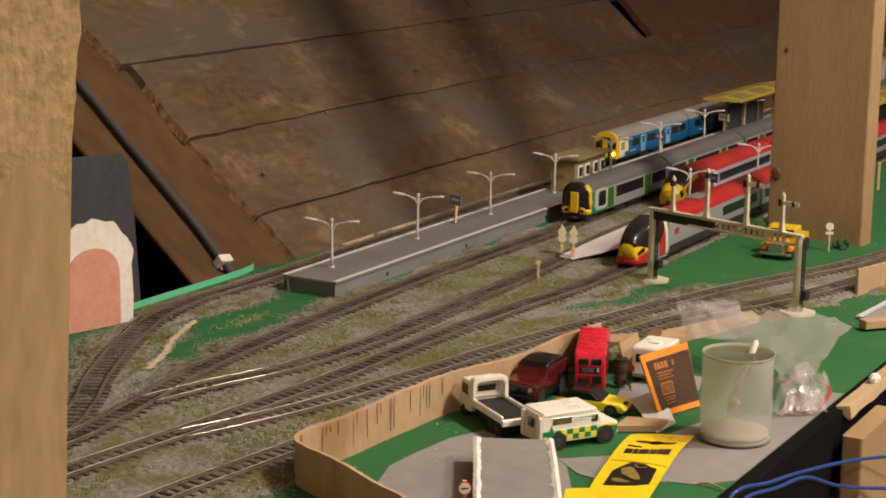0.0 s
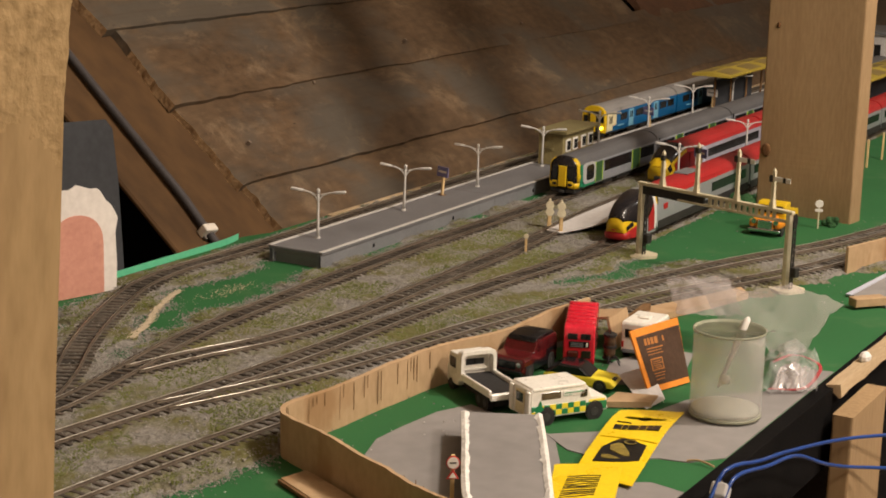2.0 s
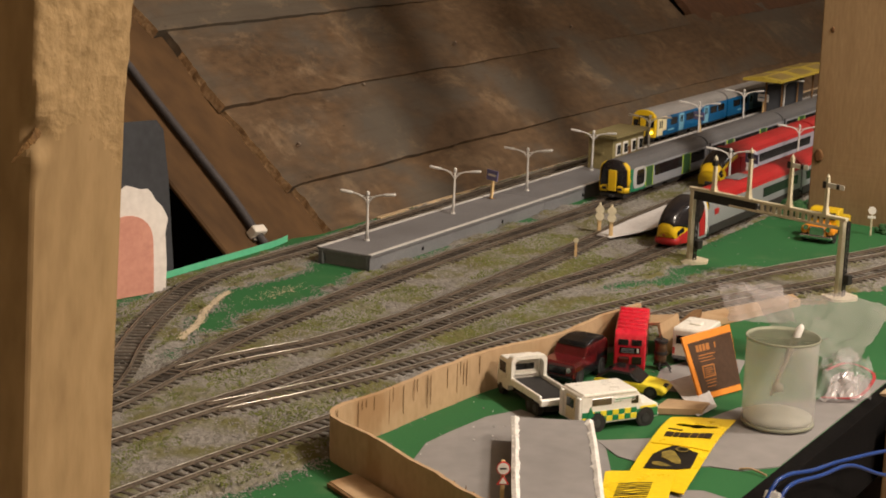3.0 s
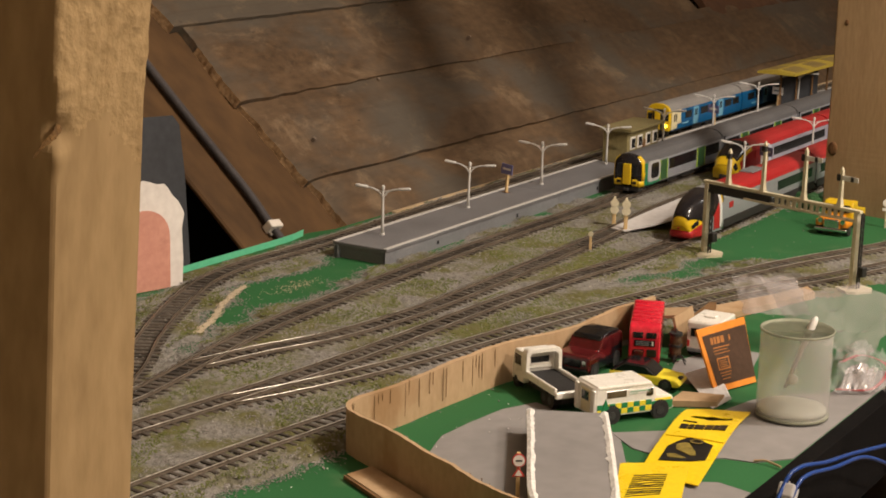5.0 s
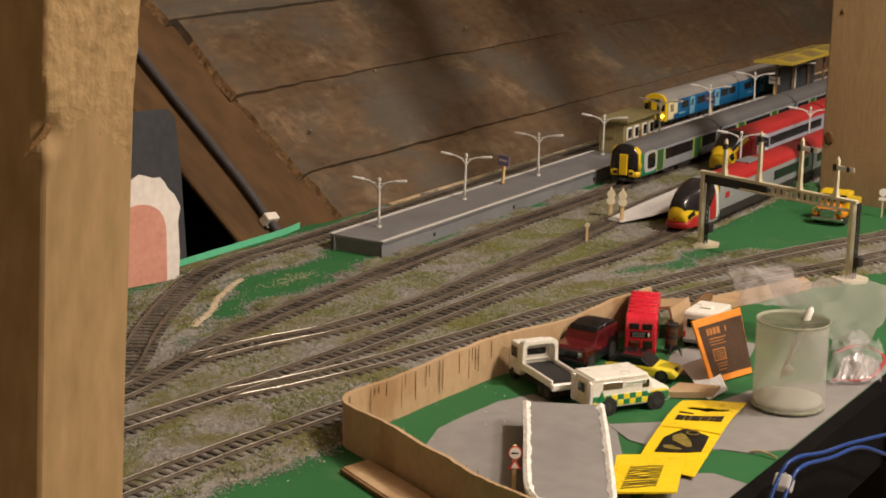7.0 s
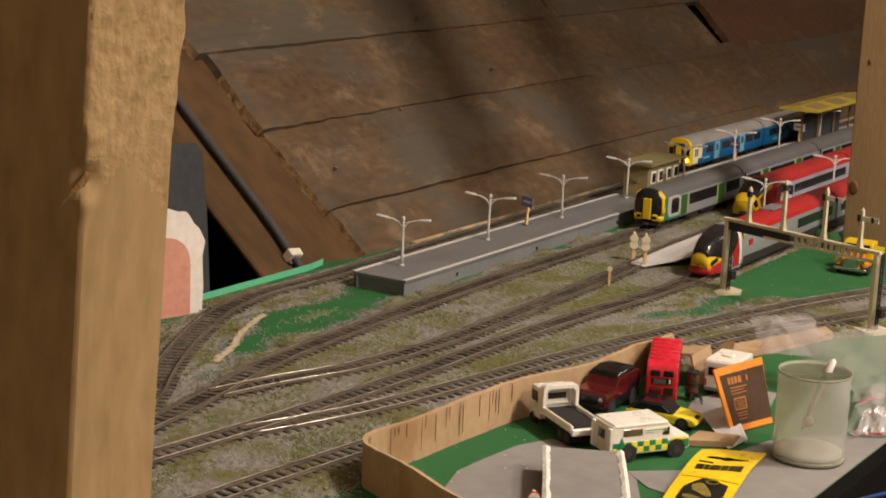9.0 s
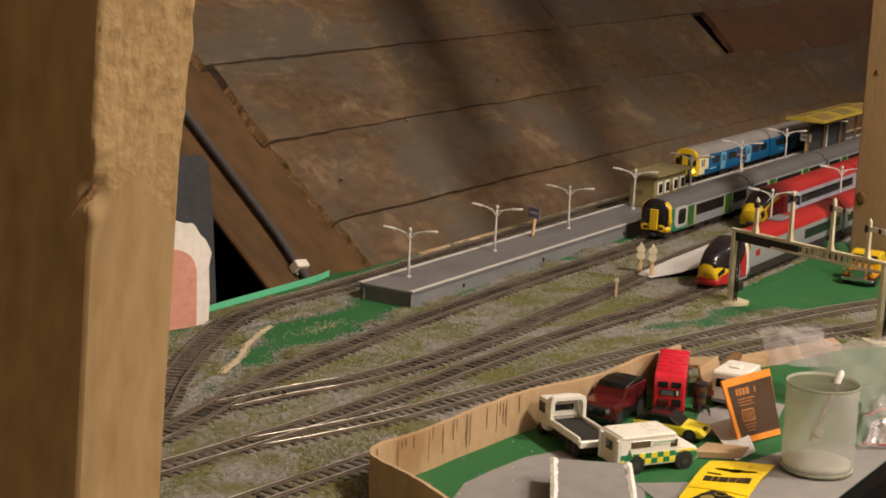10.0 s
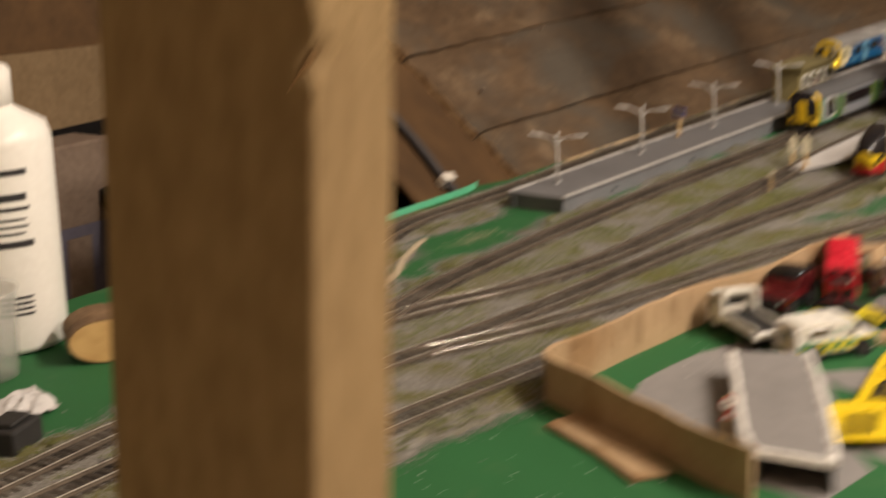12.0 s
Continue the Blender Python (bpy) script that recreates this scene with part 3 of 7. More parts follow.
scatter("grass_flock", "yellow green flock grass between the tracks", "grass", tufts, rng.uniform(0.0004, 0.0008, len(tufts)), M_FLOCK, 0.8)
# crumbs spilt over the green board
ok = ~on & (gap_ < 0.09) & (rng.random(len(px_)) < 0.005 + 0.9 * np.clip(wide_ - 0.04, 0, 1) ** 1.3)
crumbs = np.stack([px_[ok], py_[ok], np.full(ok.sum(), 0.0006)], 1)
scatter("spilt_grit", "pale grit crumbs spilt over green board paint", "grit", crumbs, rng.uniform(0.0004, 0.0011, len(crumbs)), M_STONE)
qx, qy = sample(420000, (-0.75, -0.36), (0.25, 0.122))
jj = np.clip(((qy - gy[0]) / 0.0042).round().astype(int), 0, ny - 1), np.clip(((qx - gx[0]) / 0.0042).round().astype(int), 0, nx - 1)
yard_y = np.interp(qx, [-.50, -.43, -.37, -.26, -.194, -.139, -.05], [-.40, -.25, -.249, -.258, -.275, -.284, -.300])
ok = (SOFT[jj] < 0.75) & (qy > yard_y) & (rng.random(len(qx)) < np.clip(WIDE[jj] - 0.01, 0, 1) * 2.2)
fine_grit = np.stack([qx[ok], qy[ok], np.full(ok.sum(), 0.0005)], 1)
scatter("fine_grit", "fine grey grit thinning out over green board paint", "grit", fine_grit, rng.uniform(0.0003, 0.0009, len(fine_grit)), M_STONE)
patch2 = np.array([noise.noise((x * 11, y * 19, 7.7)) + 0.5 * noise.noise((x * 40, y * 40, 2.2)) for x, y in zip(qx[::4], qy[::4])])
near_ = tuple(a[::4] for a in jj)
ok = (SOFT[near_] > 0.6) & (GAP[near_] > 0.0175) & (patch2 > -0.06)
moss = np.stack([qx[::4][ok], qy[::4][ok], np.full(ok.sum(), 0.0036)], 1)
scatter("fine_flock", "fine yellow green flock dusted over ballast", "grass", moss, rng.uniform(0.0004, 0.0009, len(moss)), M_FLOCK, 0.7)
# a sandy edge along the inside of the curve
ex = np.linspace(0, 1, 1700) ** 1.15
sx, sy = np.interp(ex, [0, .3, .62, 1], [-.284, -.256, -.206, -.145]), np.interp(ex, [0, .3, .62, 1], [-.008, .001, .030, .052])
M_SAND = material("sandy_filler", (0.36, 0.295, 0.205), (0.56, 0.48, 0.36), 200, 900, 0.95, bump=0.3, spec=0.1)
sand = np.stack([sx + rng.normal(0, .0015, 1700), sy + rng.normal(0, .0017, 1700) + .0012 * np.sin(ex * 9), np.full(1700, .0032)], 1)
isl = np.stack([rng.normal(-.112, .019, 200), rng.normal(.022, .006, 200), np.full(200, .0012)], 1)
scatter("sandy_filler", "pale sandy filler crumbled beside the curved track", "filler", np.vstack([sand, isl]), np.concatenate([rng.uniform(0.0003, 0.0011, 1700), rng.uniform(0.0003, 0.0008, 200)]), M_SAND, 0.5)

# ---- platforms ----
def platform(name, label, x0, x1, y0, y1, h, step=0.333):
    """A hollow-ended platform in sections, with pale coping lines and a rebated wall."""
    pl = thing(name, label, "platform")
    n = max(1, round((x1 - x0) / step))
    for k in range(n):
        a, b = x0 + (x1 - x0) * k / n, x0 + (x1 - x0) * (k + 1) / n - 0.0004
        part("deck_section", boxed(a, b, y0 + .0005, y1 - .0005, h - .0028, h, 0.0004), M_GREYPLAT, pl)
        part("front_wall", boxed(a, b, y0 + .002, y0 + .0045, 0, h - .0028), M_PLATSIDE, pl)
        part("back_wall", boxed(a, b, y1 - .0045, y1 - .002, 0, h - .0028), M_PLATSIDE, pl)
        for q in (0.27, 0.73):
            part("slot", boxed(a + (b - a) * q - .0015, a + (b - a) * q + .0015, y0 + .0016, y0 + .0022, .004, .0075), M_BLACK, pl)
        part("coping", boxed(a, b, y0, y0 + .0042, h, h + .0005), M_WHITEEDGE, pl, "worn white coping line")
        part("coping", boxed(a, b, y1 - .0042, y1, h, h + .0005), M_WHITEEDGE, pl, "worn white coping line")
    part("end_panel", boxed(x0 + .004, x0 + .006, y0 + .0045, y1 - .0045, 0, h - .0028), M_PLATSIDE, pl)
    for y in (y0 + .0025, y1 - .0065):
        part("end_pier", boxed(x0, x0 + .005, y, y + .004, 0, h - .003, 0.0004), M_PLATSIDE, pl)
    part("end_rail", boxed(x0 + .001, x0 + .004, y0 + .006, y1 - .006, h - .0062, h - .0028), M_GREYPLAT, pl)
    return pl


PH = 0.0158
platform("station_platform", "long grey plastic station platform with white coping", 0.0, 2.4, 0.0, 0.0616, PH)
platform("station_platform", "narrow grey island platform between two red trains", 0.405, 2.4, -0.161, -0.119, PH)
M_PAPER = material("white_card", (0.46, 0.445, 0.44), (0.60, 0.585, 0.575), 20, 200, 0.8, bump=0.06)
ramp_ = thing("platform_ramp", "white card ramp leading up to the island platform", "ramp")
part("ramp_card", loft([[(x, y0, z), (x1, y1, z), (x1, y1, z - .0012), (x, y0, z - .0012)] for x, y0, x1, y1, z in ((.252, -.121, .256, -.104, .0062), (.278, -.141, .322, -.108, .0105), (.300, -.156, .404, -.115, .0152), (.404, -.157, .405, -.115, .0155))]), M_PAPER, ramp_)
for y in (-.150, -.118):
    part("ramp_support", slab([(.335, 0), (.403, 0), (.403, .0135), (.335, .0095)], 0, .0015, pose(0, y, 0, 90, 0, 0)), M_PLATSIDE, ramp_)


def platform_lamp():
    la = thing("platform_lamp", "white double-armed platform lamp on a slim post", "lamp post", group="platform lamps")
    h = 0.0482
    part("base", lathe([(.0026, 0), (.0026, .0012), (.0017, .0018)], 12), M_WHITEEDGE, la)
    part("post", lathe([(.0017, .0015), (.0013, .012), (.0011, .036), (.0011, h - .004)], 10), M_WHITEEDGE, la, smooth=True)
    part("finial", lathe([(.0011, h - .005), (.0016, h - .003), (.0017, h - .001), (.0008, h + .0002)], 10), M_WHITEEDGE, la, smooth=True)
    for sgn in (-1, 1):
        ln = smooth_line([(0, 0, .036), (0, sgn * .004, .0415), (0, sgn * .010, .0445), (0, sgn * .0165, .0455)], .0012)
        arm = part("arm", sweep(ln, round_ring(.0008, 7), (1, 0, 0)), M_WHITEEDGE, la, smooth=True)
        brace = smooth_line([(0, 0, .0425), (0, sgn * .003, .0428), (0, sgn * .006, .0437)], .001)
        part("brace", sweep(brace, round_ring(.0004, 6), (1, 0, 0)), M_WHITEEDGE, la)
        head = boxed(-.0022, .0022, -.0062, .0062, -.0012, .0012, .0009, 2)
        part("lamp_head", head, M_WHITEEDGE, la, m=pose(0, sgn * .0215, .0462, sgn * 6, 0, 0), smooth=True)
    return la


first = platform_lamp()
spots = [(.050 + .160 * i, .0385) for i in range(9)] + [(.522, -.138), (.745, -.138), (.94, -.138)]
first.matrix_basis = pose(spots[0][0], spots[0][1], PH, 0, 0, 14)
for k, (x, y) in enumerate(spots[1:]):
    copy_thing(first, pose(x, y, PH, random.uniform(-1.5, 1.5), random.uniform(-1.5, 1.5), 14 + random.uniform(-9, 9)))

M_WOOD = material("matchstick_wood", (0.48, 0.33, 0.15), (0.66, 0.49, 0.26), 60, 400, 0.8, stretch=(3, 3, .4))
M_SIGNBLUE = paint("sign_blue", (0.17, 0.17, 0.36), 0.5)
M_SIGNWHITE = paint("sign_white", (0.72, 0.70, 0.66), 0.5)
M_DARKGLASS = material("dark_window", (0.008, 0.008, 0.008), (0.02, 0.02, 0.02), 40, 300, 0.15, bump=0)


def running_board(x, y, tilt, face, rz, label):
    sg = thing("station_sign", label, "sign", pose(x, y, PH, 0, tilt, rz))
    part("post", boxed(-.0013, .0013, -.0013, .0013, 0, .026, .0002), M_WOOD, sg)
    part("foot", boxed(-.003, .003, -.003, .003, 0, .0008), M_CARDDARK, sg)
    bd = part("board", boxed(-.0024, -.0014, -.0095, .0095, .020, .031, .0003), face, sg)
    part("name_bar", boxed(-.0027, -.0024, -.0065, .0065, .0245, .0268), M_SIGNWHITE if face is M_SIGNBLUE else M_PLATSIDE, sg)
    return sg


running_board(.305, .047, 5, M_SIGNBLUE, -22, "small blue station name board on a wooden post")
running_board(.875, .047, -3, M_SIGNBLUE, -18, "small blue station name board on a wooden post")
running_board(1.105, .045, 0, M_SIGNWHITE, -14, "small white station sign on a wooden post")
running_board(.60, -.135, 0, M_SIGNBLUE, -18, "small blue station name board on a wooden post")

# station building
M_BUFF = material("buff_card_wall", (0.175, 0.145, 0.06), (0.25, 0.21, 0.095), 40, 300, 0.8, bump=0.08)
M_BUFFROOF = material("buff_roof", (0.15, 0.125, 0.05), (0.21, 0.175, 0.08), 40, 300, 0.85)
bd = thing("station_building", "small buff card station building with white windows", "station building", pose(.545, .019, PH, 0, 0, 1))
part("wall", boxed(0, .090, 0, .032, 0, .0385, .0005), M_BUFF, bd)
part("roof", slab([(-.004, -.006), (.094, -.006), (.094, .035), (-.004, .035)], .0385, .0418), M_BUFFROOF, bd)
for x in (.008, .028, .052, .072):
    w_ = part("window", boxed(x, x + .013, -.0012, .0004, .016, .031, .0003), M_SIGNWHITE, bd)
    part("pane", boxed(x + .002, x + .0062, -.0016, -.0008, .018, .029), M_DARKGLASS, w_)
    part("pane", boxed(x + .0072, x + .0112, -.0016, -.0008, .018, .029), M_DARKGLASS, w_)
part("door", boxed(.0425, .0505, -.0012, .0004, .001, .024), M_CARDDARK, bd)
part("vent", boxed(-.0012, .0004, .012, .026, .018, .0205), M_BUFFROOF, bd)

M_CANOPY = material("yellow_canopy", (0.30, 0.22, 0.025), (0.44, 0.34, 0.05), 30, 300, 0.6)
M_CANOPYPANEL = material("brown_skylight", (0.17, 0.12, 0.035), (0.26, 0.19, 0.06), 30, 300, 0.5)


def canopy(x0, x1, y0, y1, z, label):
    ca = thing("platform_canopy", label, "canopy")
    part("roof", loft([[(x, y0, z), (x, (y0 + y1) / 2, z + .004), (x, y1, z), (x, y1, z - .003), (x, y0, z - .003)] for x in (x0, x1)]), M_CANOPY, ca)
    n = max(3, round((x1 - x0) / .08))
    for k in range(n):
        a = x0 + (x1 - x0) * (k + .18) / n
        for s in (0, 1):
            ya, yb = (y0 + .004, (y0 + y1) / 2 - .003) if s == 0 else ((y0 + y1) / 2 + .003, y1 - .004)
            za, zb = (z + .0010, z + .0041) if s == 0 else (z + .0041, z + .0010)
            part("skylight", loft([[(x, ya, za), (x, yb, zb), (x, yb, zb - .001), (x, ya, za - .001)] for x in (a, a + (x1 - x0) * .62 / n)]), M_CANOPYPANEL, ca)
    for k in range(4):
        x = x0 + .02 + (x1 - x0 - .04) * k / 3
        part("column", rod((x, (y0 + y1) / 2, PH), (x, (y0 + y1) / 2, z - .002), .0016, n=8), M_CARDDARK, ca)
    # dark panel that stands in for the shade beneath the canopy
    part("screen", boxed(x0 + .04, x1 - .05, (y0 + y1) / 2 + .004, (y0 + y1) / 2 + .006, PH, z - .012), M_GREYCARD, ca)
    return ca


canopy(1.07, 1.31, 0.008, 0.066, .072, "yellow platform canopy with brown skylights")
canopy(1.05, 1.62, -0.168, -0.112, .072, "yellow canopy with brown skylights over island platform")
ch = thing("card_house", "white card house with dark windows far along the board", "house", pose(1.85, .0, 0))
part("wall", boxed(0, .12, 0, .06, 0, .07), M_PAPER, ch)
part("roof", slab([(-.006, -.006), (.126, -.006), (.126, .066), (-.006, .066)], .07, .076), M_PLATSIDE, ch)
for y in (.008, .034):
    part("window", boxed(-.001, .0005, y, y + .012, .03, .052), M_DARKGLASS, ch)

# signals and signs beside the tracks
M_CREAM = material("cream_plastic", (0.46, 0.41, 0.28), (0.62, 0.57, 0.42), 90, 500, 0.55, bump=0.05)
M_REDPAINT = paint("signal_red", (0.50, 0.04, 0.03), 0.5)
M_LATTICE = material("dark_lattice_plastic", (0.008, 0.008, 0.008), (0.03, 0.027, 0.025), 90, 400, 0.5)


def ground_signal(x, y, h, lean, label="cream model signal post with two round discs"):
    g = thing("signal_post", label, "signal", pose(x, y, 0, 0, lean, 30))
    part("post", boxed(-.0019, .0019, -.0019, .0019, 0, h, .0004), M_WOOD, g)
    for z in (h - .004, h - .011):
        part("disc", rod((-.0030, 0, z), (-.0018, 0, z), .0044, n=14), M_CREAM, g)
    part("cap", lathe([(.0016, h), (.0013, h + .002), (.0003, h + .003)], 8), M_CREAM, g)
    return g


ground_signal(.276, -.097, .032, 0)
ground_signal(.258, -.119, .036, 2)
sg = thing("signal_post", "short wooden marker post beside the track", "signal", pose(.166, -.126, 0, 0, 0, 25))
part("post", boxed(-.0012, .0012, -.0012, .0012, 0, .020, .0002), M_WOOD, sg)
part("disc", rod((-.0018, 0, .019), (-.0008, 0, .019), .0026, n=12), M_CREAM, sg)

# signal gantry across three tracks
ga = thing("signal_gantry", "cream plastic signal gantry with four signal posts", "signal gantry", pose(.2305, -.2171, 0, 0, 0, -16.4))
GH, GW = .0705, .1715
for y, flip in ((0, 1), (-GW, -1)):
    leg = part("leg", boxed(-.0028, .0028, y - .0022, y + .0022, 0, GH, .0004), M_CREAM, ga)
    lat = bmesh.new()
    yb = y - .0062
    for dx in (-.0018, .0018):
        box(lat, dx - .0005, dx + .0005, yb - .0006, yb + .0006, 0, GH)
    for k in range(11):
        z = .004 + k * .006
        cyl(lat, (-.0018, yb, z), (.0018, yb, z + .0055), .0005, n=5)
        cyl(lat, (.0018, yb, z), (-.0018, yb, z + .0055), .0005, n=5)
    part("lattice", lat, M_LATTICE, ga)
    part("foot", slab([(-.017, y - .006), (-.012, y - .013), (.004, y - .019), (.014, y - .012), (.015, y + .006), (.006, y + .014), (-.010, y + .011)], 0, .0024), M_CREAM, ga)
    part("relay_box", boxed(-.003, .004, yb - .006, yb - .0005, .014, .023, .0006), M_LATTICE, ga)
part("beam_top", boxed(-.0026, .0026, -GW - .004, .004, GH, GH + .003, .0004), M_CREAM, ga)
part("beam_bottom", boxed(-.0026, .0026, -GW - .002, -.045, GH - .0085, GH - .0065, .0003), M_CREAM, ga)
part("beam_dark", boxed(-.0018, .0018, -.075, .002, GH - .0085, GH - .0005), M_LATTICE, ga)
for k in range(12):
    y = -.082 - k * .0066
    part("beam_strut", boxed(-.0018, .0018, y - .0009, y + .0009, GH - .0066, GH), M_CREAM, ga)
for y, h, arm in ((-.0245, .0345, 0), (-.0655, .0475, 0), (-.112, .0485, 1), (-.152, .0365, 1)):
    sp = part("signal_mast", loft([[(-w, y - w, z), (w, y - w, z), (w, y + w, z), (-w, y + w, z)] for w, z in ((.0026, GH + .003), (.0017, GH + .010), (.0014, GH + h))]), M_CREAM, ga)
    part("mast_cap", rod((0, y, GH + h), (0, y, GH + h + .003), .0018, .0004, n=8), M_CREAM, sp)
    if arm:
        am = part("arm", boxed(-.0022, -.0016, y - .019, y - .0015, GH + h - .009, GH + h - .0045, .0002), M_SIGNWHITE, sp)
        part("chevron", boxed(-.0026, -.0022, y - .014, y - .011, GH + h - .009, GH + h - .0045), M_LATTICE, am)
        part("spectacle", boxed(-.0022, -.001, y + .0005, y + .004, GH + h - .010, GH + h - .004), M_LATTICE, sp)
    else:
        part("lamp_box", boxed(-.003, .001, y - .002, y + .002, GH + h - .007, GH + h - .002), M_LATTICE, sp)

# round sign, fence posts and bushes by the brown post
rs = thing("road_sign", "small round white sign on a thin post", "sign", pose(.461, -.323, 0, 0, 0, 20))
part("post", rod((0, 0, 0), (0, 0, .030), .0009, n=8), M_CREAM, rs)
part("disc", rod((-.0014, 0, .027), (-.0006, 0, .027), .0042, n=18), M_SIGNWHITE, rs)
part("plate", boxed(-.0014, -.0006, -.004, .004, .0185, .0215), M_SIGNWHITE, rs)
fp = thing("fence_post", "thin pale wooden fence post on the grass", "fence post", pose(.86, -.259, 0), group="fence posts")
part("post", boxed(-.0013, .0013, -.0013, .0013, 0, .036, .0002), M_WOOD, fp)
for x, y in ((.932, -.258), (1.01, -.256), (1.09, -.255)):
    copy_thing(fp, pose(x, y, 0, 1, -1, 10))
M_BUSH = material("bush_foam", (0.012, 0.045, 0.015), (0.03, 0.10, 0.03), 120, 600, 0.95, bump=0.6)
for x, y, r in ((.500, -.330, .009), (.512, -.225, .016), (.495, -.285, .007)):
    bm = bmesh.new()
    rnd = random.Random(int(x * 1000))
    for k in range(16):
        a, q = rnd.uniform(0, 6.28), r * rnd.uniform(.1, .8)
        ball(bm, (q * math.cos(a), q * math.sin(a), r * rnd.uniform(.15, .9)), r * rnd.uniform(.25, .45), 7)
    tagged(part("bush", bm, M_BUSH, m=pose(x - .02, y, 0)), "small dark green foam bush by the post", "bush", group="bushes")

# ---- trains ----
def half_profile(w, zb, zs, zt):
    """Right half of a coach's cross-section from sill to crown: a gently bowed side, then a rounded roof."""
    return [(w * .955, zb), (w * .99, zb + (zs - zb) * .25), (w, zb + (zs - zb) * .55), (w * .965, zs), (w * .87, zs + (zt - zs) * .42), (w * .62, zs + (zt - zs) * .78), (w * .32, zs + (zt - zs) * .96), (0, zt)]


def ring_of(half, x, lo=0, hi=None):
    hp = half[lo:hi]
    return [(x, -y, z) for y, z in hp] + [(x, y, z) for y, z in reversed(hp)]


COACH = half_profile(.0182, .0085, .034, .0445)
M_UNDER = material("underframe_black", (0.008, 0.008, 0.008), (0.03, 0.027, 0.025), 80, 400, 0.7)
M_STEEL = material("wheel_steel", (0.10, 0.09, 0.08), (0.25, 0.23, 0.2), 80, 300, 0.4, metal=1)


def shell(name, x0, x1, lo, hi, mat, parent, grow=0.0, label=""):
    """A strip of the coach's skin: lo and hi pick the profile's points."""
    half = [(y + grow, z) for y, z in COACH[lo:hi]]
    sides = []
    if hi is None or hi >= len(COACH):
        rings = [[(x, -y, z) for y, z in half] + [(x, y, z) for y, z in reversed(half[:-1])] for x in (x0, x1)]
        return part(name, loft(rings, closed=True), mat, parent, label, smooth=False)
    bm = bmesh.new()
    for s in (-1, 1):
        rings = [[(x, s * y, z) for y, z in half] + [(x, s * (half[-1][0] - .002), half[-1][1]), (x, s * (half[0][0] - .002), half[0][1])] for x in (x0, x1)]
        loft(rings, bm=bm)
    return part(name, bm, mat, parent, label)


def bogie(parent, x):
    bg = part("bogie", boxed(x - .014, x + .014, -.0125, .0125, .0035, .0075, .0006), M_UNDER, parent)
    for dx in (-.009, .009):
        for y in (-.0092, .0076):
            part("wheel", rod((x + dx, y, .0042), (x + dx, y + .0016, .0042), .0046, n=16), M_STEEL, bg)
    return bg


def panels(name, parent, spans, z0, z1, mat, proud=.0004, sides=(-1, 1)):
    """Flat panels let into both sides of a coach."""
    w = .0182
    for a, b in spans:
        for s in sides:
            y = s * (w + proud)
            part(name, boxed(a, b, min(y, y - s * .0016), max(y, y - s * .0016), z0, z1, .0002), mat, parent)


def rounded_panel(name, parent, x0, x1, z0, z1, r, mat, proud, sides=(-1, 1)):
    """A panel with rounded corners let into both sides of a coach."""
    pts = []
    for cx, cz, a0 in ((x1 - r, z1 - r, 0), (x0 + r, z1 - r, 90), (x0 + r, z0 + r, 180), (x1 - r, z0 + r, 270)):
        pts += [(cx + r * math.cos(radians(a0 + 22.5 * k)), cz + r * math.sin(radians(a0 + 22.5 * k))) for k in range(5)]
    for sd in sides:
        y = sd * (.0182 + proud)
        part(name, loft([[(x, yy, z) for x, z in pts] for yy in (y - sd * .0016, y)]), mat, parent)


def coach(train, x0, x1, body_mat, roof_mat, label, roof_from=3):
    co = part("coach", loft([ring_of(COACH[:roof_from + 1], x) for x in (x0, x1)]), body_mat, train, label)
    shell("roof", x0, x1, roof_from, None, roof_mat, co)
    part("floor_pan", boxed(x0 + .003, x1 - .003, -.0165, .0165, .0065, .0086), M_UNDER, co)
    for a, b in ((.32, .44), (.5, .66)):
        part("equipment_box", boxed(x0 + (x1 - x0) * a, x0 + (x1 - x0) * b, -.0155, .0155, .003, .0068, .0005), M_UNDER, co)
    for x in (x0 + .042, x1 - .042):
        bogie(co, x)
    return co


M_GREYROOF = material("train_roof_grey", (0.075, 0.075, 0.078), (0.115, 0.115, 0.12), 30, 300, 0.6)
M_PALEROOF = material("railcar_roof_grey", (0.19, 0.185, 0.18), (0.27, 0.26, 0.25), 30, 300, 0.6)
M_SILVER = material("train_side_grey", (0.18, 0.19, 0.21), (0.25, 0.26, 0.285), 30, 300, 0.4)
M_TRAINGREEN = paint("train_green", (0.012, 0.17, 0.085), 0.35)
M_LIME = paint("train_lime", (0.34, 0.50, 0.05), 0.35)
M_DOORGREEN = paint("train_door_green", (0.035, 0.095, 0.035), 0.4)
M_YELLOW = paint("warning_yellow", (0.66, 0.44, 0.012), 0.35)
M_TRAINBLACK = material("train_front_black", (0.008, 0.007, 0.008), (0.018, 0.016, 0.018), 60, 300, 0.2, bump=0)
M_TRAINRED = paint("train_red", (0.36, 0.016, 0.018), 0.4)
M_BLUE = paint("train_blue", (0.007, 0.105, 0.27), 0.35)
M_PALEBLUE = paint("train_pale_blue", (0.18, 0.42, 0.58), 0.35)
M_CREAMTRAIN = paint("train_cream", (0.72, 0.64, 0.40), 0.4)
M_PALEEDGE = paint("pale_blue_edge", (0.50, 0.52, 0.62), 0.6)
M_WHITETRAIN = paint("train_white", (0.60, 0.60, 0.59), 0.4)
M_ARCHGREY = paint("train_arch_grey", (0.40, 0.40, 0.40), 0.4)
M_MAUVE = paint("train_silver_mauve", (0.32, 0.31, 0.37), 0.35)
